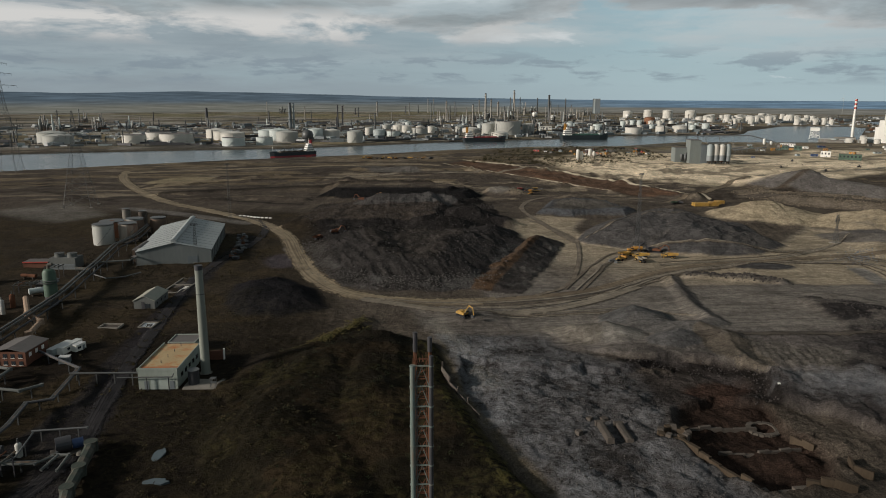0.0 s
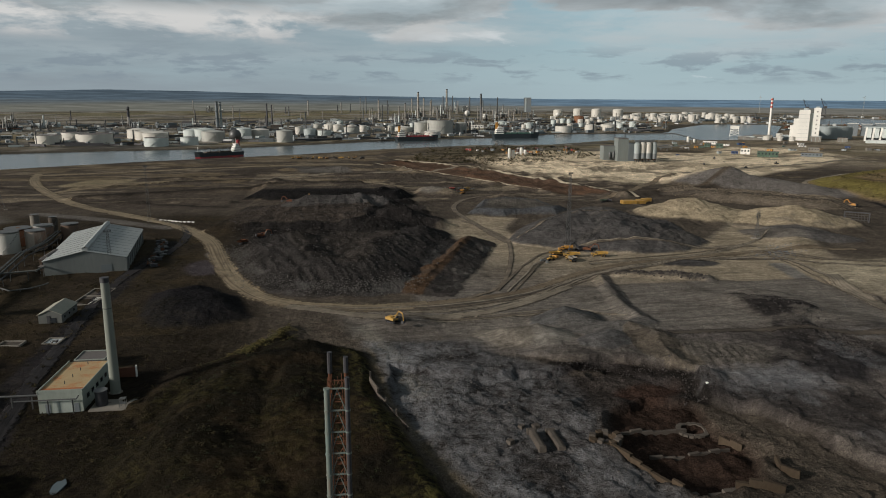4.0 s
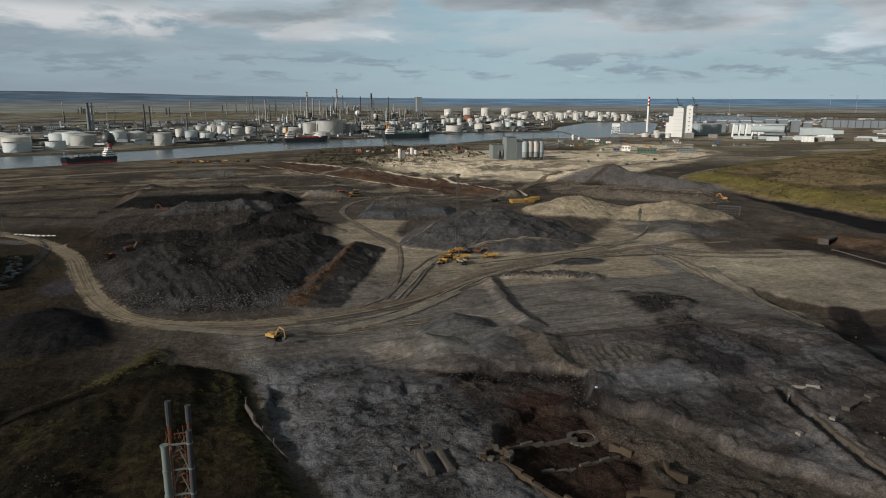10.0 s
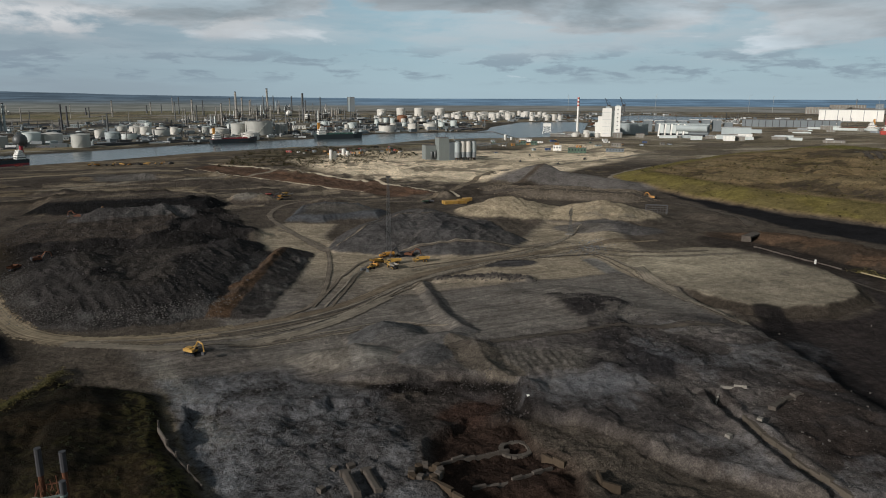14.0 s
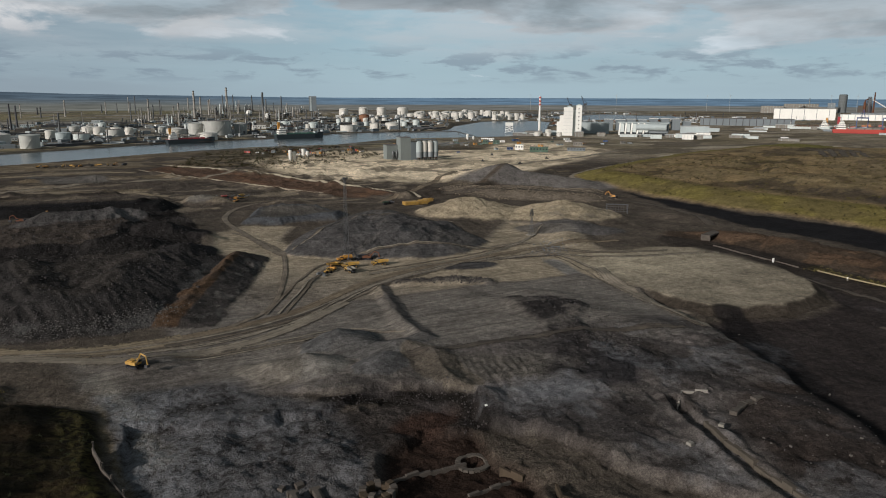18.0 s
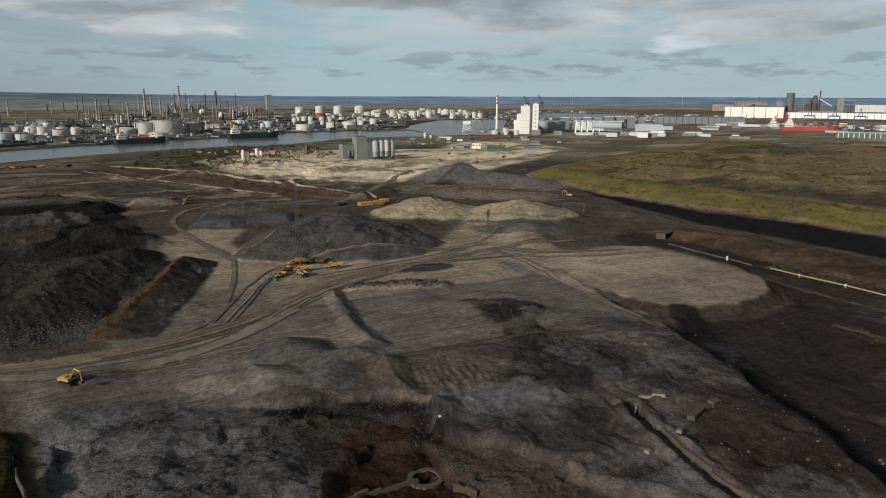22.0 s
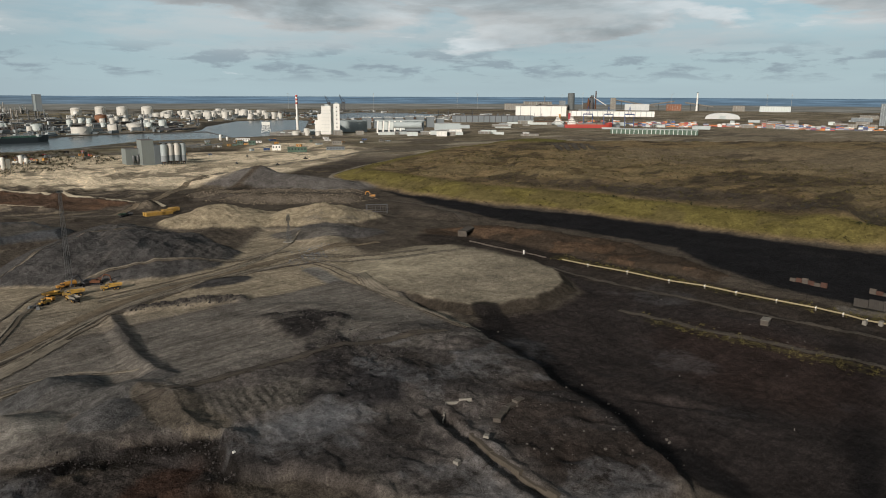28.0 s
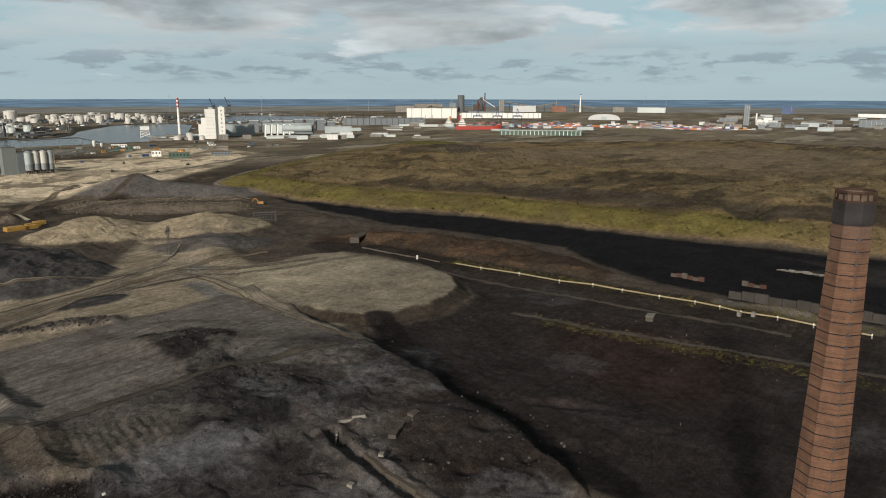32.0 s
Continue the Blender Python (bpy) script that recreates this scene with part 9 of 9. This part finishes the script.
def road_material(name, colour, rut):
    m = bpy.data.materials.new(name)
    m.use_nodes = True
    t, link = m.node_tree, m.node_tree.links.new
    p = t.nodes["Principled BSDF"]
    p.inputs["Roughness"].default_value = 0.95
    p.inputs["Specular IOR Level"].default_value = 0.15
    uv = t.nodes.new("ShaderNodeUVMap")
    mp = t.nodes.new("ShaderNodeMapping")
    mp.inputs["Scale"].default_value = (0.012, 1.1, 1)
    link(uv.outputs[0], mp.inputs[0])
    n = node(t, "ShaderNodeTexNoise", Scale=1.0, Detail=6.0, Roughness=0.65, Distortion=0.3)
    link(mp.outputs[0], n.inputs["Vector"])
    co = t.nodes.new("ShaderNodeTexCoord")
    n2 = node(t, "ShaderNodeTexNoise", Scale=0.12, Detail=7.0, Roughness=0.65)
    link(co.outputs["Object"], n2.inputs["Vector"])
    col = mixed(t, ramp(t, ((0.40, 0.0), (0.56, 1.0)), n.outputs[0]).outputs[0], rut, colour)
    col = mixed(t, 1.0, col, ramp(t, ((0.3, 0.6), (0.7, 1.4)), n2.outputs[0]).outputs[0], "MULTIPLY")
    link(col, p.inputs["Base Color"])
    edge = t.nodes.new("ShaderNodeAttribute")
    edge.attribute_name = "edge"
    n3 = node(t, "ShaderNodeTexNoise", Scale=0.35, Detail=5.0, Roughness=0.7)
    link(co.outputs["Object"], n3.inputs["Vector"])
    worn = calc(t, "ADD", edge.outputs["Fac"], calc(t, "MULTIPLY_ADD", n3.outputs[0], 1.3, -0.65))
    link(ramp(t, ((0.62, 1.0), (0.86, 0.0)), worn).outputs[0], p.inputs["Alpha"])
    b = node(t, "ShaderNodeBump", Strength=0.8, Distance=0.5)
    link(n.outputs[0], b.inputs["Height"])
    link(b.outputs[0], p.inputs["Normal"])
    return m


ROAD_MATS = [road_material("tan_haul_road", (0.215, 0.175, 0.118), (0.105, 0.080, 0.052)), road_material("grey_track", (0.200, 0.172, 0.132), (0.110, 0.092, 0.072)),
             road_material("dark_track", (0.080, 0.066, 0.052), (0.048, 0.040, 0.033)), road_material("brown_track", (0.16, 0.128, 0.088), (0.085, 0.062, 0.042))]


def haul_road(line, half, mat, label, lift=0.18):
    pts, s = smooth_line(line, 2.6)
    d = np.gradient(pts, axis=0)
    d /= np.hypot(d[:, 0], d[:, 1])[:, None]
    side = np.stack([-d[:, 1], d[:, 0]], -1)
    cols = np.linspace(-1, 1, 9)
    wobble = 1 + 0.22 * rough(s, s * 0, 14, 3, int(half * 7)) 
    wob2 = 1 + 0.22 * rough(s, s * 0 + 50, 14, 3, int(half * 9))
    w = np.where(cols[None] < 0, wobble[:, None], wob2[:, None]) * half * cols[None]
    x, y = pts[:, 0, None] + side[:, 0, None] * w, pts[:, 1, None] + side[:, 1, None] * w
    crown = np.array([-0.4, 0.1, -0.02, 0.08, 0.06, 0.08, -0.02, 0.1, -0.4])
    z = surface(x, y) + lift + crown[None]
    me = bpy.data.meshes.new("haul_road")
    n, k = x.shape
    i = (np.arange(n - 1)[:, None] * k + np.arange(k - 1)[None]).ravel()
    me.from_pydata(np.stack([x, y, z], -1).reshape(-1, 3).tolist(), [], np.stack([i, i + k, i + k + 1, i + 1], -1).tolist())
    uv = me.uv_layers.new(name="UVMap")
    u, v = np.broadcast_to(s[:, None], x.shape).ravel(), w.ravel()
    idx = np.empty(len(me.loops), np.int32)
    me.loops.foreach_get("vertex_index", idx)
    uv.data.foreach_set("uv", np.stack([u[idx], v[idx]], -1).ravel())
    at = me.attributes.new("edge", "FLOAT", "POINT")
    at.data.foreach_set("value", np.broadcast_to(np.abs(cols)[None], x.shape).ravel().astype(np.float32))
    me.polygons.foreach_set("use_smooth", np.ones(len(me.polygons), bool))
    if me.polygons[0].normal.z < 0:
        me.flip_normals()
    me.materials.append(mat)
    tagged(new("road", me), label, "road", kind="structure")


TAN, GREY_T, DARK_T, BROWN_T = ROAD_MATS
RUT_LATE = road_material("faded_rut", (0.145, 0.120, 0.092), (0.105, 0.086, 0.066))
haul_road(ROAD[:14], 8.5, TAN, "wide tan dirt haul road curving round slag workings")
haul_road(CROSS_ROAD, 4.5, BROWN_T, "damp brown haul track crossing the pale works floor")
haul_road([(10, 317), (50, 322), (84, 344), (120, 370), (158, 388), (222, 404), (268, 396)], 2.0, DARK_T, "dark wheel rut beside the haul track", 0.26)
haul_road([(40, 332), (62, 350), (76, 392), (88, 440), (96, 490), (84, 540), (72, 566)], 2.0, RUT_LATE, "brown wheel ruts along the workings edge", 0.26)
haul_road(BERM_ROAD, 9, TAN, "tan dirt branch road towards the river")
haul_road(RIVER_ROAD, 12, TAN, "pale dirt road along the river bank")
haul_road([(-300, 840), (-120, 905), (60, 960), (150, 1010)], 7, GREY_T, "brown dirt track along a low berm")
PALE_STRIP = road_material("pale_stone_track", (0.42, 0.36, 0.27), (0.30, 0.25, 0.18))
haul_road([(50, 1150), (101, 1062), (130, 1015), (168, 925), (216, 815), (258, 722), (278, 680)], 3.0, PALE_STRIP, "narrow pale stone track along the red earth belt", 0.9)
haul_road([(16, 1085), (59, 976), (108, 885), (148, 808), (190, 735)], 2.4, PALE_STRIP, "narrow pale stone track below the red earth belt", 0.9)
haul_road([(-300, 905), (-150, 950), (20, 930)], 4.0, GREY_T, "pale dirt track behind the berms", 0.4)
haul_road([(-54, 330), (-20, 310), (20, 300), (60, 312), (100, 350)], 5, GREY_T, "second pale wheel track beside the haul road", 0.3)
haul_road([(262, 352), (248, 318), (240, 270), (238, 232)], 5.5, GREY_T, "pale ramp running down from the loading platform", 0.3)
haul_road(REAR_ROAD, 3.5, RUT_LATE, "brown dirt track round the rear heaps", 0.3)
haul_road([(230, 668), (300, 745), (345, 800), (380, 850), (420, 900)], 6, BROWN_T, "brown dirt track towards the lime ground", 0.3)
haul_road([(310, 700), (390, 660), (470, 570), (470, 500), (440, 440)], 6, DARK_T, "dark dirt track behind the rubble bank", 0.3)
haul_road([(-136, 120), (-124, 160), (-134, 205), (-146, 290), (-158, 390), (-140, 480), (-150, 560), (-190, 600)], 4.2, road_material("plant_road", (0.024, 0.022, 0.023), (0.016, 0.015, 0.016)), "dark worn asphalt plant road")
haul_road([(96, 250), (130, 248), (170, 244), (220, 232)], 3.5, DARK_T, "dark rutted track along the terrace edge", 0.25)
haul_road([(320, 210), (330, 120), (345, 40)], 3.0, DARK_T, "faint dark track on the low plain")
haul_road([(360, 300), (364, 200), (372, 90)], 3.0, DARK_T, "faint dark track beside the pipeline")
haul_road([(430, 900), (540, 950), (700, 1010), (860, 1110)], 7, GREY_T, "pale dirt road across lime ground")
for k in range(5):
    q = (k + 0.5) / 5
    haul_road([(885 + 73 * q, 686 - 22 * q), (975 + 78 * q, 772 - 20 * q), (1061 + 82 * q, 857 - 16 * q)], 5.5, DARK_T, "dark sheeted strip on the crest of the old tip", 0.5)
haul_road([(505, 690), (516, 752), (545, 800), (610, 842), (740, 915), (850, 965)], 4.0, GREY_T, "pale path round the rounded end of the old tip", 0.4)
RUT_D, RUT_P = road_material("damp_rut", (0.125, 0.103, 0.078), (0.092, 0.075, 0.057)), road_material("dry_rut", (0.21, 0.182, 0.142), (0.165, 0.142, 0.112))
RUTS = [[(-50, 330), (-10, 318), (40, 322), (80, 340), (118, 372), (165, 395), (225, 408)], [(0, 312), (40, 312), (78, 330), (110, 362), (140, 384), (200, 398), (262, 410)],
        [(60, 346), (90, 400), (112, 440), (150, 448), (210, 436), (262, 440)],
        [(128, 404), (170, 408), (220, 420), (270, 450), (300, 480)], [(255, 420), (262, 380), (248, 330), (238, 280), (228, 230)],
        [(256, 412), (290, 372), (330, 360), (356, 352)], [(268, 420), (300, 385), (335, 372)],
        [(20, 300), (60, 300), (96, 302), (110, 286)], [(98, 470), (120, 500), (150, 530), (190, 540), (240, 520)]]
for k, line in enumerate(RUTS):
    r = random.Random(60 + k)
    for j in range(3):
        dx, dy = r.uniform(-6, 6), r.uniform(-5, 5)
        haul_road([(x + dx + r.uniform(-2, 2), y + dy + r.uniform(-2, 2)) for x, y in line], r.uniform(0.7, 1.3), (RUT_D, RUT_P)[(k + j) % 2], "thin wheel rut across the pale works floor", 0.3)


def stones(name, spots, low, high, mat, label, seed):
    """Broken stones lying where spots gives them."""
    r = np.random.RandomState(seed)
    pts = np.array(spots)
    z = surface(pts[:, 0], pts[:, 1])
    cube = np.array([(a, b, c) for c in (-1, 1) for a, b in ((-1, -1), (1, -1), (1, 1), (-1, 1))], float)
    quads = np.array([(3, 2, 1, 0), (4, 5, 6, 7), (0, 1, 5, 4), (1, 2, 6, 5), (2, 3, 7, 6), (3, 0, 4, 7)])
    n = len(pts)
    size = low + (high - low) * r.rand(n) ** 2.5
    v = cube[None] * (0.55 + 0.45 * r.rand(n, 8, 3)) * size[:, None, None] * 0.5 * (0.6 + 0.7 * r.rand(n, 1, 3))
    a = r.rand(n) * 6.28
    c, s = np.cos(a)[:, None], np.sin(a)[:, None]
    v = np.stack([v[..., 0] * c - v[..., 1] * s, v[..., 0] * s + v[..., 1] * c, v[..., 2]], -1)
    v[..., 0] += pts[:, 0, None]
    v[..., 1] += pts[:, 1, None]
    v[..., 2] += (z + size * 0.16)[:, None]
    me = bpy.data.meshes.new(name)
    me.from_pydata(v.reshape(-1, 3).tolist(), [], (quads[None] + 8 * np.arange(n)[:, None, None]).reshape(-1, 4).tolist())
    me.materials.append(mat)
    tagged(new(name, me), label, "rubble", kind="stuff")


def scatter(poly, n, seed, near=None, spread=0.0):
    """Random spots inside an outline, or along a line."""
    r = np.random.RandomState(seed)
    if near:
        pts, _ = smooth_line(near, 1.0)
        return pts[r.randint(0, len(pts), n)] + r.randn(n, 2) * spread
    xs, ys = [p[0] for p in poly], [p[1] for p in poly]
    pts = np.stack([r.uniform(min(xs), max(xs), n * 3), r.uniform(min(ys), max(ys), n * 3)], -1)
    return pts[inside(pts[:, 0], pts[:, 1], poly) > 0][:n]


STONE_GREY = material("slag_stone", (0.080, 0.075, 0.070), 0.9, vary=0.4, scale=3)
STONE_DARK = material("dark_slag_stone", (0.045, 0.040, 0.038), 0.9, vary=0.4, scale=3)
STONE_TAN = material("tan_stone", (0.15, 0.122, 0.088), 0.9, vary=0.4, scale=3)
STONE_PALE = material("pale_rubble", (0.11, 0.10, 0.088), 0.9, vary=0.4, scale=3)
FOOT = [(-104, 474), (-86, 393), (-69, 367), (-43, 354), (-11, 348), (16, 364)]
stones("slag_stones", scatter(None, 4600, 1, FOOT, 5.0), 0.15, 0.8, STONE_GREY, "grey slag boulders heaped along the foot of the workings", 1)
stones("slag_stones", scatter(WORKS, 1800, 2), 0.3, 1.3, STONE_DARK, "dark slag lumps strewn over the workings", 2)
stones("slag_stones", scatter([(310, 712), (350, 640), (420, 582), (462, 586), (478, 640), (420, 690), (350, 730)], 3000, 3), 0.3, 1.3, STONE_TAN, "brown rubble covering the tipped bank", 3)
stones("slag_stones", scatter(TERRACE, 700, 4), 0.12, 0.6, STONE_GREY, "small grey stones on the slag terrace", 4)
stones("slag_stones", scatter([(160, 180), (196, 176), (222, 150), (214, 110), (160, 104)], 120, 5), 0.15, 0.8, STONE_PALE, "pale broken rubble round the dug-out foundations", 5)
stones("slag_stones", scatter([(-10, 262), (4, 178), (20, 100), (100, 95), (62, 134), (56, 226), (28, 260)], 1100, 6), 0.12, 0.7, STONE_GREY, "crusted grey slag lumps on the near floor", 6)
stones("slag_stones", scatter(None, 500, 7, [(137, 372), (160, 364), (186, 353)], 2.5), 0.3, 1.2, STONE_DARK, "dark lumps along a low ridge", 7)
stones("slag_stones", scatter(None, 600, 8, [(180, 305), (196, 290), (176, 250), (172, 215)], 8), 0.2, 0.9, STONE_DARK, "dark slag lumps on pale ground", 8)
stones("slag_stones", scatter(None, 14, 9, [(226, 160), (205, 120), (250, 230)], 4), 0.15, 0.8, STONE_PALE, "pale rubble along the plain edge", 9)
stones("slag_stones", scatter(None, 350, 10, [(60, 232), (88, 226), (102, 208), (97, 188)], 3.5), 0.2, 0.9, STONE_DARK, "dark lumps below the terrace scarp", 10)
stones("slag_stones", scatter(None, 420, 11, [(256, 405), (272, 415), (284, 432)], 6), 0.25, 1.1, material("blue_slag_stone", (0.13, 0.138, 0.15), 0.9, vary=0.4, scale=3), "blue-grey slag boulders beside the sand store", 11)
stones("slag_stones", scatter([(-60, 640), (120, 640), (200, 780), (-60, 800)], 900, 12), 0.3, 1.1, STONE_DARK, "dark slag lumps behind the workings", 12)
stones("slag_stones", scatter(LIME, 600, 13), 0.4, 1.8, STONE_TAN, "brown stones scattered on lime ground", 13)
stones("slag_stones", scatter(None, 14, 14, [(330, 170), (345, 130), (320, 110)], 16), 0.15, 0.8, STONE_PALE, "pale debris on the dark plain", 14)


def plants(name, spots, low, high, mat, label, seed, blades=22):
    """Low bushes and tussocks of many small leaves with gaps between them."""
    r = np.random.RandomState(seed)
    pts = np.array(spots)
    z = surface(pts[:, 0], pts[:, 1])
    n = len(pts)
    size = low + (high - low) * r.rand(n) ** 2
    ctr = r.randn(n, blades, 3) * np.array((0.36, 0.36, 0.2)) + np.array((0, 0, 0.34))
    a, b = r.randn(n, blades, 1, 3), r.randn(n, blades, 1, 3)
    a /= np.linalg.norm(a, axis=-1, keepdims=True)
    b /= np.linalg.norm(b, axis=-1, keepdims=True)
    q = np.concatenate([-a - b, a - b, a + b, b - a], 2) * 0.11
    v = (ctr[:, :, None] + q) * size[:, None, None, None]
    v[..., 0] += pts[:, 0, None, None]
    v[..., 1] += pts[:, 1, None, None]
    v[..., 2] = np.maximum(v[..., 2], -0.05) + z[:, None, None]
    me = bpy.data.meshes.new(name)
    me.from_pydata(v.reshape(-1, 3).tolist(), [], np.arange(n * blades * 4).reshape(-1, 4).tolist())
    me.materials.append(mat)
    tagged(new(name, me), label, "plants", kind="stuff")


SCRUB = material("dry_scrub", (0.042, 0.034, 0.016), 0.9, vary=0.4, scale=4)
BUSH = material("dark_bush", (0.022, 0.025, 0.011), 0.9, vary=0.4, scale=4)
TUSSOCK = material("yellow_tussock", (0.085, 0.071, 0.025), 0.9, vary=0.35, scale=4)
plants("bank_plants", scatter(GREEN_BANK, 420, 21), 0.4, 1.6, BUSH, "dark low scrub on the planted bank", 21)
plants("bank_plants", scatter(None, 130, 22, [(-70, 250), (-62, 260), (-50, 286)], 3.5), 0.6, 1.8, TUSSOCK, "yellow-green grass on the bank crest", 22)
plants("river_scrub", scatter([(60, 1100), (210, 1010), (420, 1180), (430, 1420), (300, 1470), (120, 1360)], 420, 23), 1.5, 5.0, BUSH, "dark brown scrub beside the river", 23)
plants("river_scrub", scatter([(60, 1100), (210, 1010), (420, 1180), (430, 1420), (300, 1470), (120, 1360)], 700, 24), 2.0, 6.0, SCRUB, "dry scrub beside the river", 24)
plants("tip_grass", scatter([(508, 504), (540, 400), (560, 170), (640, 0), (900, 60), (1000, 500), (900, 800), (600, 800), (512, 700)], 5200, 25), 0.8, 3.0, TUSSOCK, "yellow tussock grass over the old tip", 25, 14)
plants("tip_grass", scatter([(508, 504), (540, 400), (560, 170), (640, 0), (900, 60), (1000, 500), (900, 800), (600, 800), (512, 700)], 2600, 26), 0.8, 3.0, SCRUB, "brown dry scrub over the old tip", 26)
plants("tip_grass", scatter([(548, 100), (600, 100), (600, 420), (552, 420)], 18, 27), 1.5, 4.5, BUSH, "dark bushes on the steep tip flank", 27)
plants("plain_grass", scatter(None, 500, 28, [(388, 300), (390, 200), (400, 60)], 4), 0.5, 1.8, TUSSOCK, "yellow grass along the pipeline", 28)
plants("plain_grass", scatter(None, 320, 29, [(318, 190), (326, 110), (330, 50)], 4), 0.5, 1.6, TUSSOCK, "yellow grass strip on the dark plain", 29)
plants("yard_scrub", scatter([(-90, 120), (-30, 110), (-60, 210), (-96, 290), (-150, 340), (-200, 320), (-190, 260), (-140, 170)], 700, 30), 0.5, 2.0, SCRUB, "dry weeds across the plant yard", 30)
plants("yard_scrub", scatter([(-260, 560), (-130, 500), (-120, 380), (-200, 340), (-260, 420)], 500, 31), 0.6, 2.2, SCRUB, "dry weeds across the rear yard", 31)


# ---- clutter of the far works: sheds, racks, bunds and plant too small to tell apart ----
def far_clutter(name, n, seed, place, sizes, mat, label, category="works clutter"):
    r = np.random.RandomState(seed)
    pts = place(r, n)
    z = surface(pts[:, 0], pts[:, 1])
    cube = np.array([(a, b, c) for c in (0, 1) for a, b in ((-0.5, -0.5), (0.5, -0.5), (0.5, 0.5), (-0.5, 0.5))])
    quads = np.array([(3, 2, 1, 0), (4, 5, 6, 7), (0, 1, 5, 4), (1, 2, 6, 5), (2, 3, 7, 6), (3, 0, 4, 7)])
    m = len(pts)
    size = np.stack([lo + (hi - lo) * r.rand(m) ** 2 for lo, hi in sizes], -1)
    v = cube[None] * size[:, None]
    a = np.radians(18 + 25 * r.randn(m))
    c, s = np.cos(a)[:, None], np.sin(a)[:, None]
    v = np.stack([v[..., 0] * c - v[..., 1] * s + pts[:, 0, None], v[..., 0] * s + v[..., 1] * c + pts[:, 1, None], v[..., 2] + z[:, None] - 0.4], -1)
    me = bpy.data.meshes.new(name)
    me.from_pydata(v.reshape(-1, 3).tolist(), [], (quads[None] + 8 * np.arange(m)[:, None, None]).reshape(-1, 4).tolist())
    me.materials.append(mat)
    tagged(new(name, me), label, category, kind="stuff")


def on_far_bank(x0, x1, y0, y1):
    def place(r, n):
        x = r.uniform(x0, x1, n)
        y = r.uniform(0, 1, n) ** 1.5 * (y1 - y0) + y0 + 0.30 * np.minimum(x, 600)
        keep = (np.maximum(inside(x, y, RIVER), inside(x, y, DOCK)) < -16) & (y < 4500)
        return np.stack([x, y], -1)[keep]
    return place


WEST, EAST = on_far_bank(-1500, 1000, 1690, 3000), on_far_bank(1000, 2600, 1900, 3300)
far_clutter("far_sheds", 420, 1, WEST, ((6, 34), (5, 14), (3, 9)), CLAD_DARK, "dark low sheds across the far works")
far_clutter("far_sheds", 260, 2, WEST, ((6, 30), (5, 14), (3, 9)), CLAD, "grey low sheds across the far works")
far_clutter("far_sheds", 170, 3, WEST, ((5, 24), (4, 12), (3, 8)), ROOF_WHITE, "white low sheds across the far works")
far_clutter("far_pipe_racks", 300, 4, WEST, ((20, 110), (1.5, 4), (2.5, 7)), STEEL_DARK, "dark pipe racks and bunds across the far works")
far_clutter("far_pipe_racks", 200, 5, WEST, ((20, 90), (1.5, 3), (1.5, 4)), CONCRETE, "pale bund walls across the far works")
far_clutter("far_columns", 260, 6, WEST, ((1.2, 4), (1.2, 4), (8, 34)), STEEL, "grey columns and masts across the far works")
far_clutter("far_sheds", 240, 7, EAST, ((8, 60), (6, 20), (3, 10)), ROOF_WHITE, "pale port sheds and parked trailers")
far_clutter("far_sheds", 320, 8, EAST, ((6, 50), (5, 16), (2.5, 9)), CLAD_DARK, "dark port sheds and stacked goods")
far_clutter("far_sheds", 120, 9, EAST, ((6, 30), (4, 10), (2.5, 6)), RUST, "rust-brown stacked goods on the port ground")
far_clutter("far_columns", 120, 10, EAST, ((1.2, 3), (1.2, 3), (10, 30)), STEEL, "lamp masts over the port ground")
plants("far_scrub", WEST(np.random.RandomState(41), 900), 3.0, 9.0, BUSH, "dark trees and scrub between the far works", 41, 10)


def puddle(x, y, rx, ry, seed):
    r = random.Random(seed)
    z = max(ground_z(x + a, y + b) for a in (-rx, 0, rx) for b in (-ry, 0, ry)) + 0.05
    s = Shape()
    s.prism([(x + rx * math.cos(0.449 * k) * r.uniform(0.75, 1.15), y + ry * math.sin(0.449 * k) * r.uniform(0.75, 1.15)) for k in range(14)], z - 1.2, z)
    tagged(part("puddle", s, WATER), "shallow grey rain puddle on dark ground", "puddle", kind="structure")


puddle(-101, 164, 1.8, 4.2, 1)
puddle(-96, 148, 3.4, 1.8, 2)
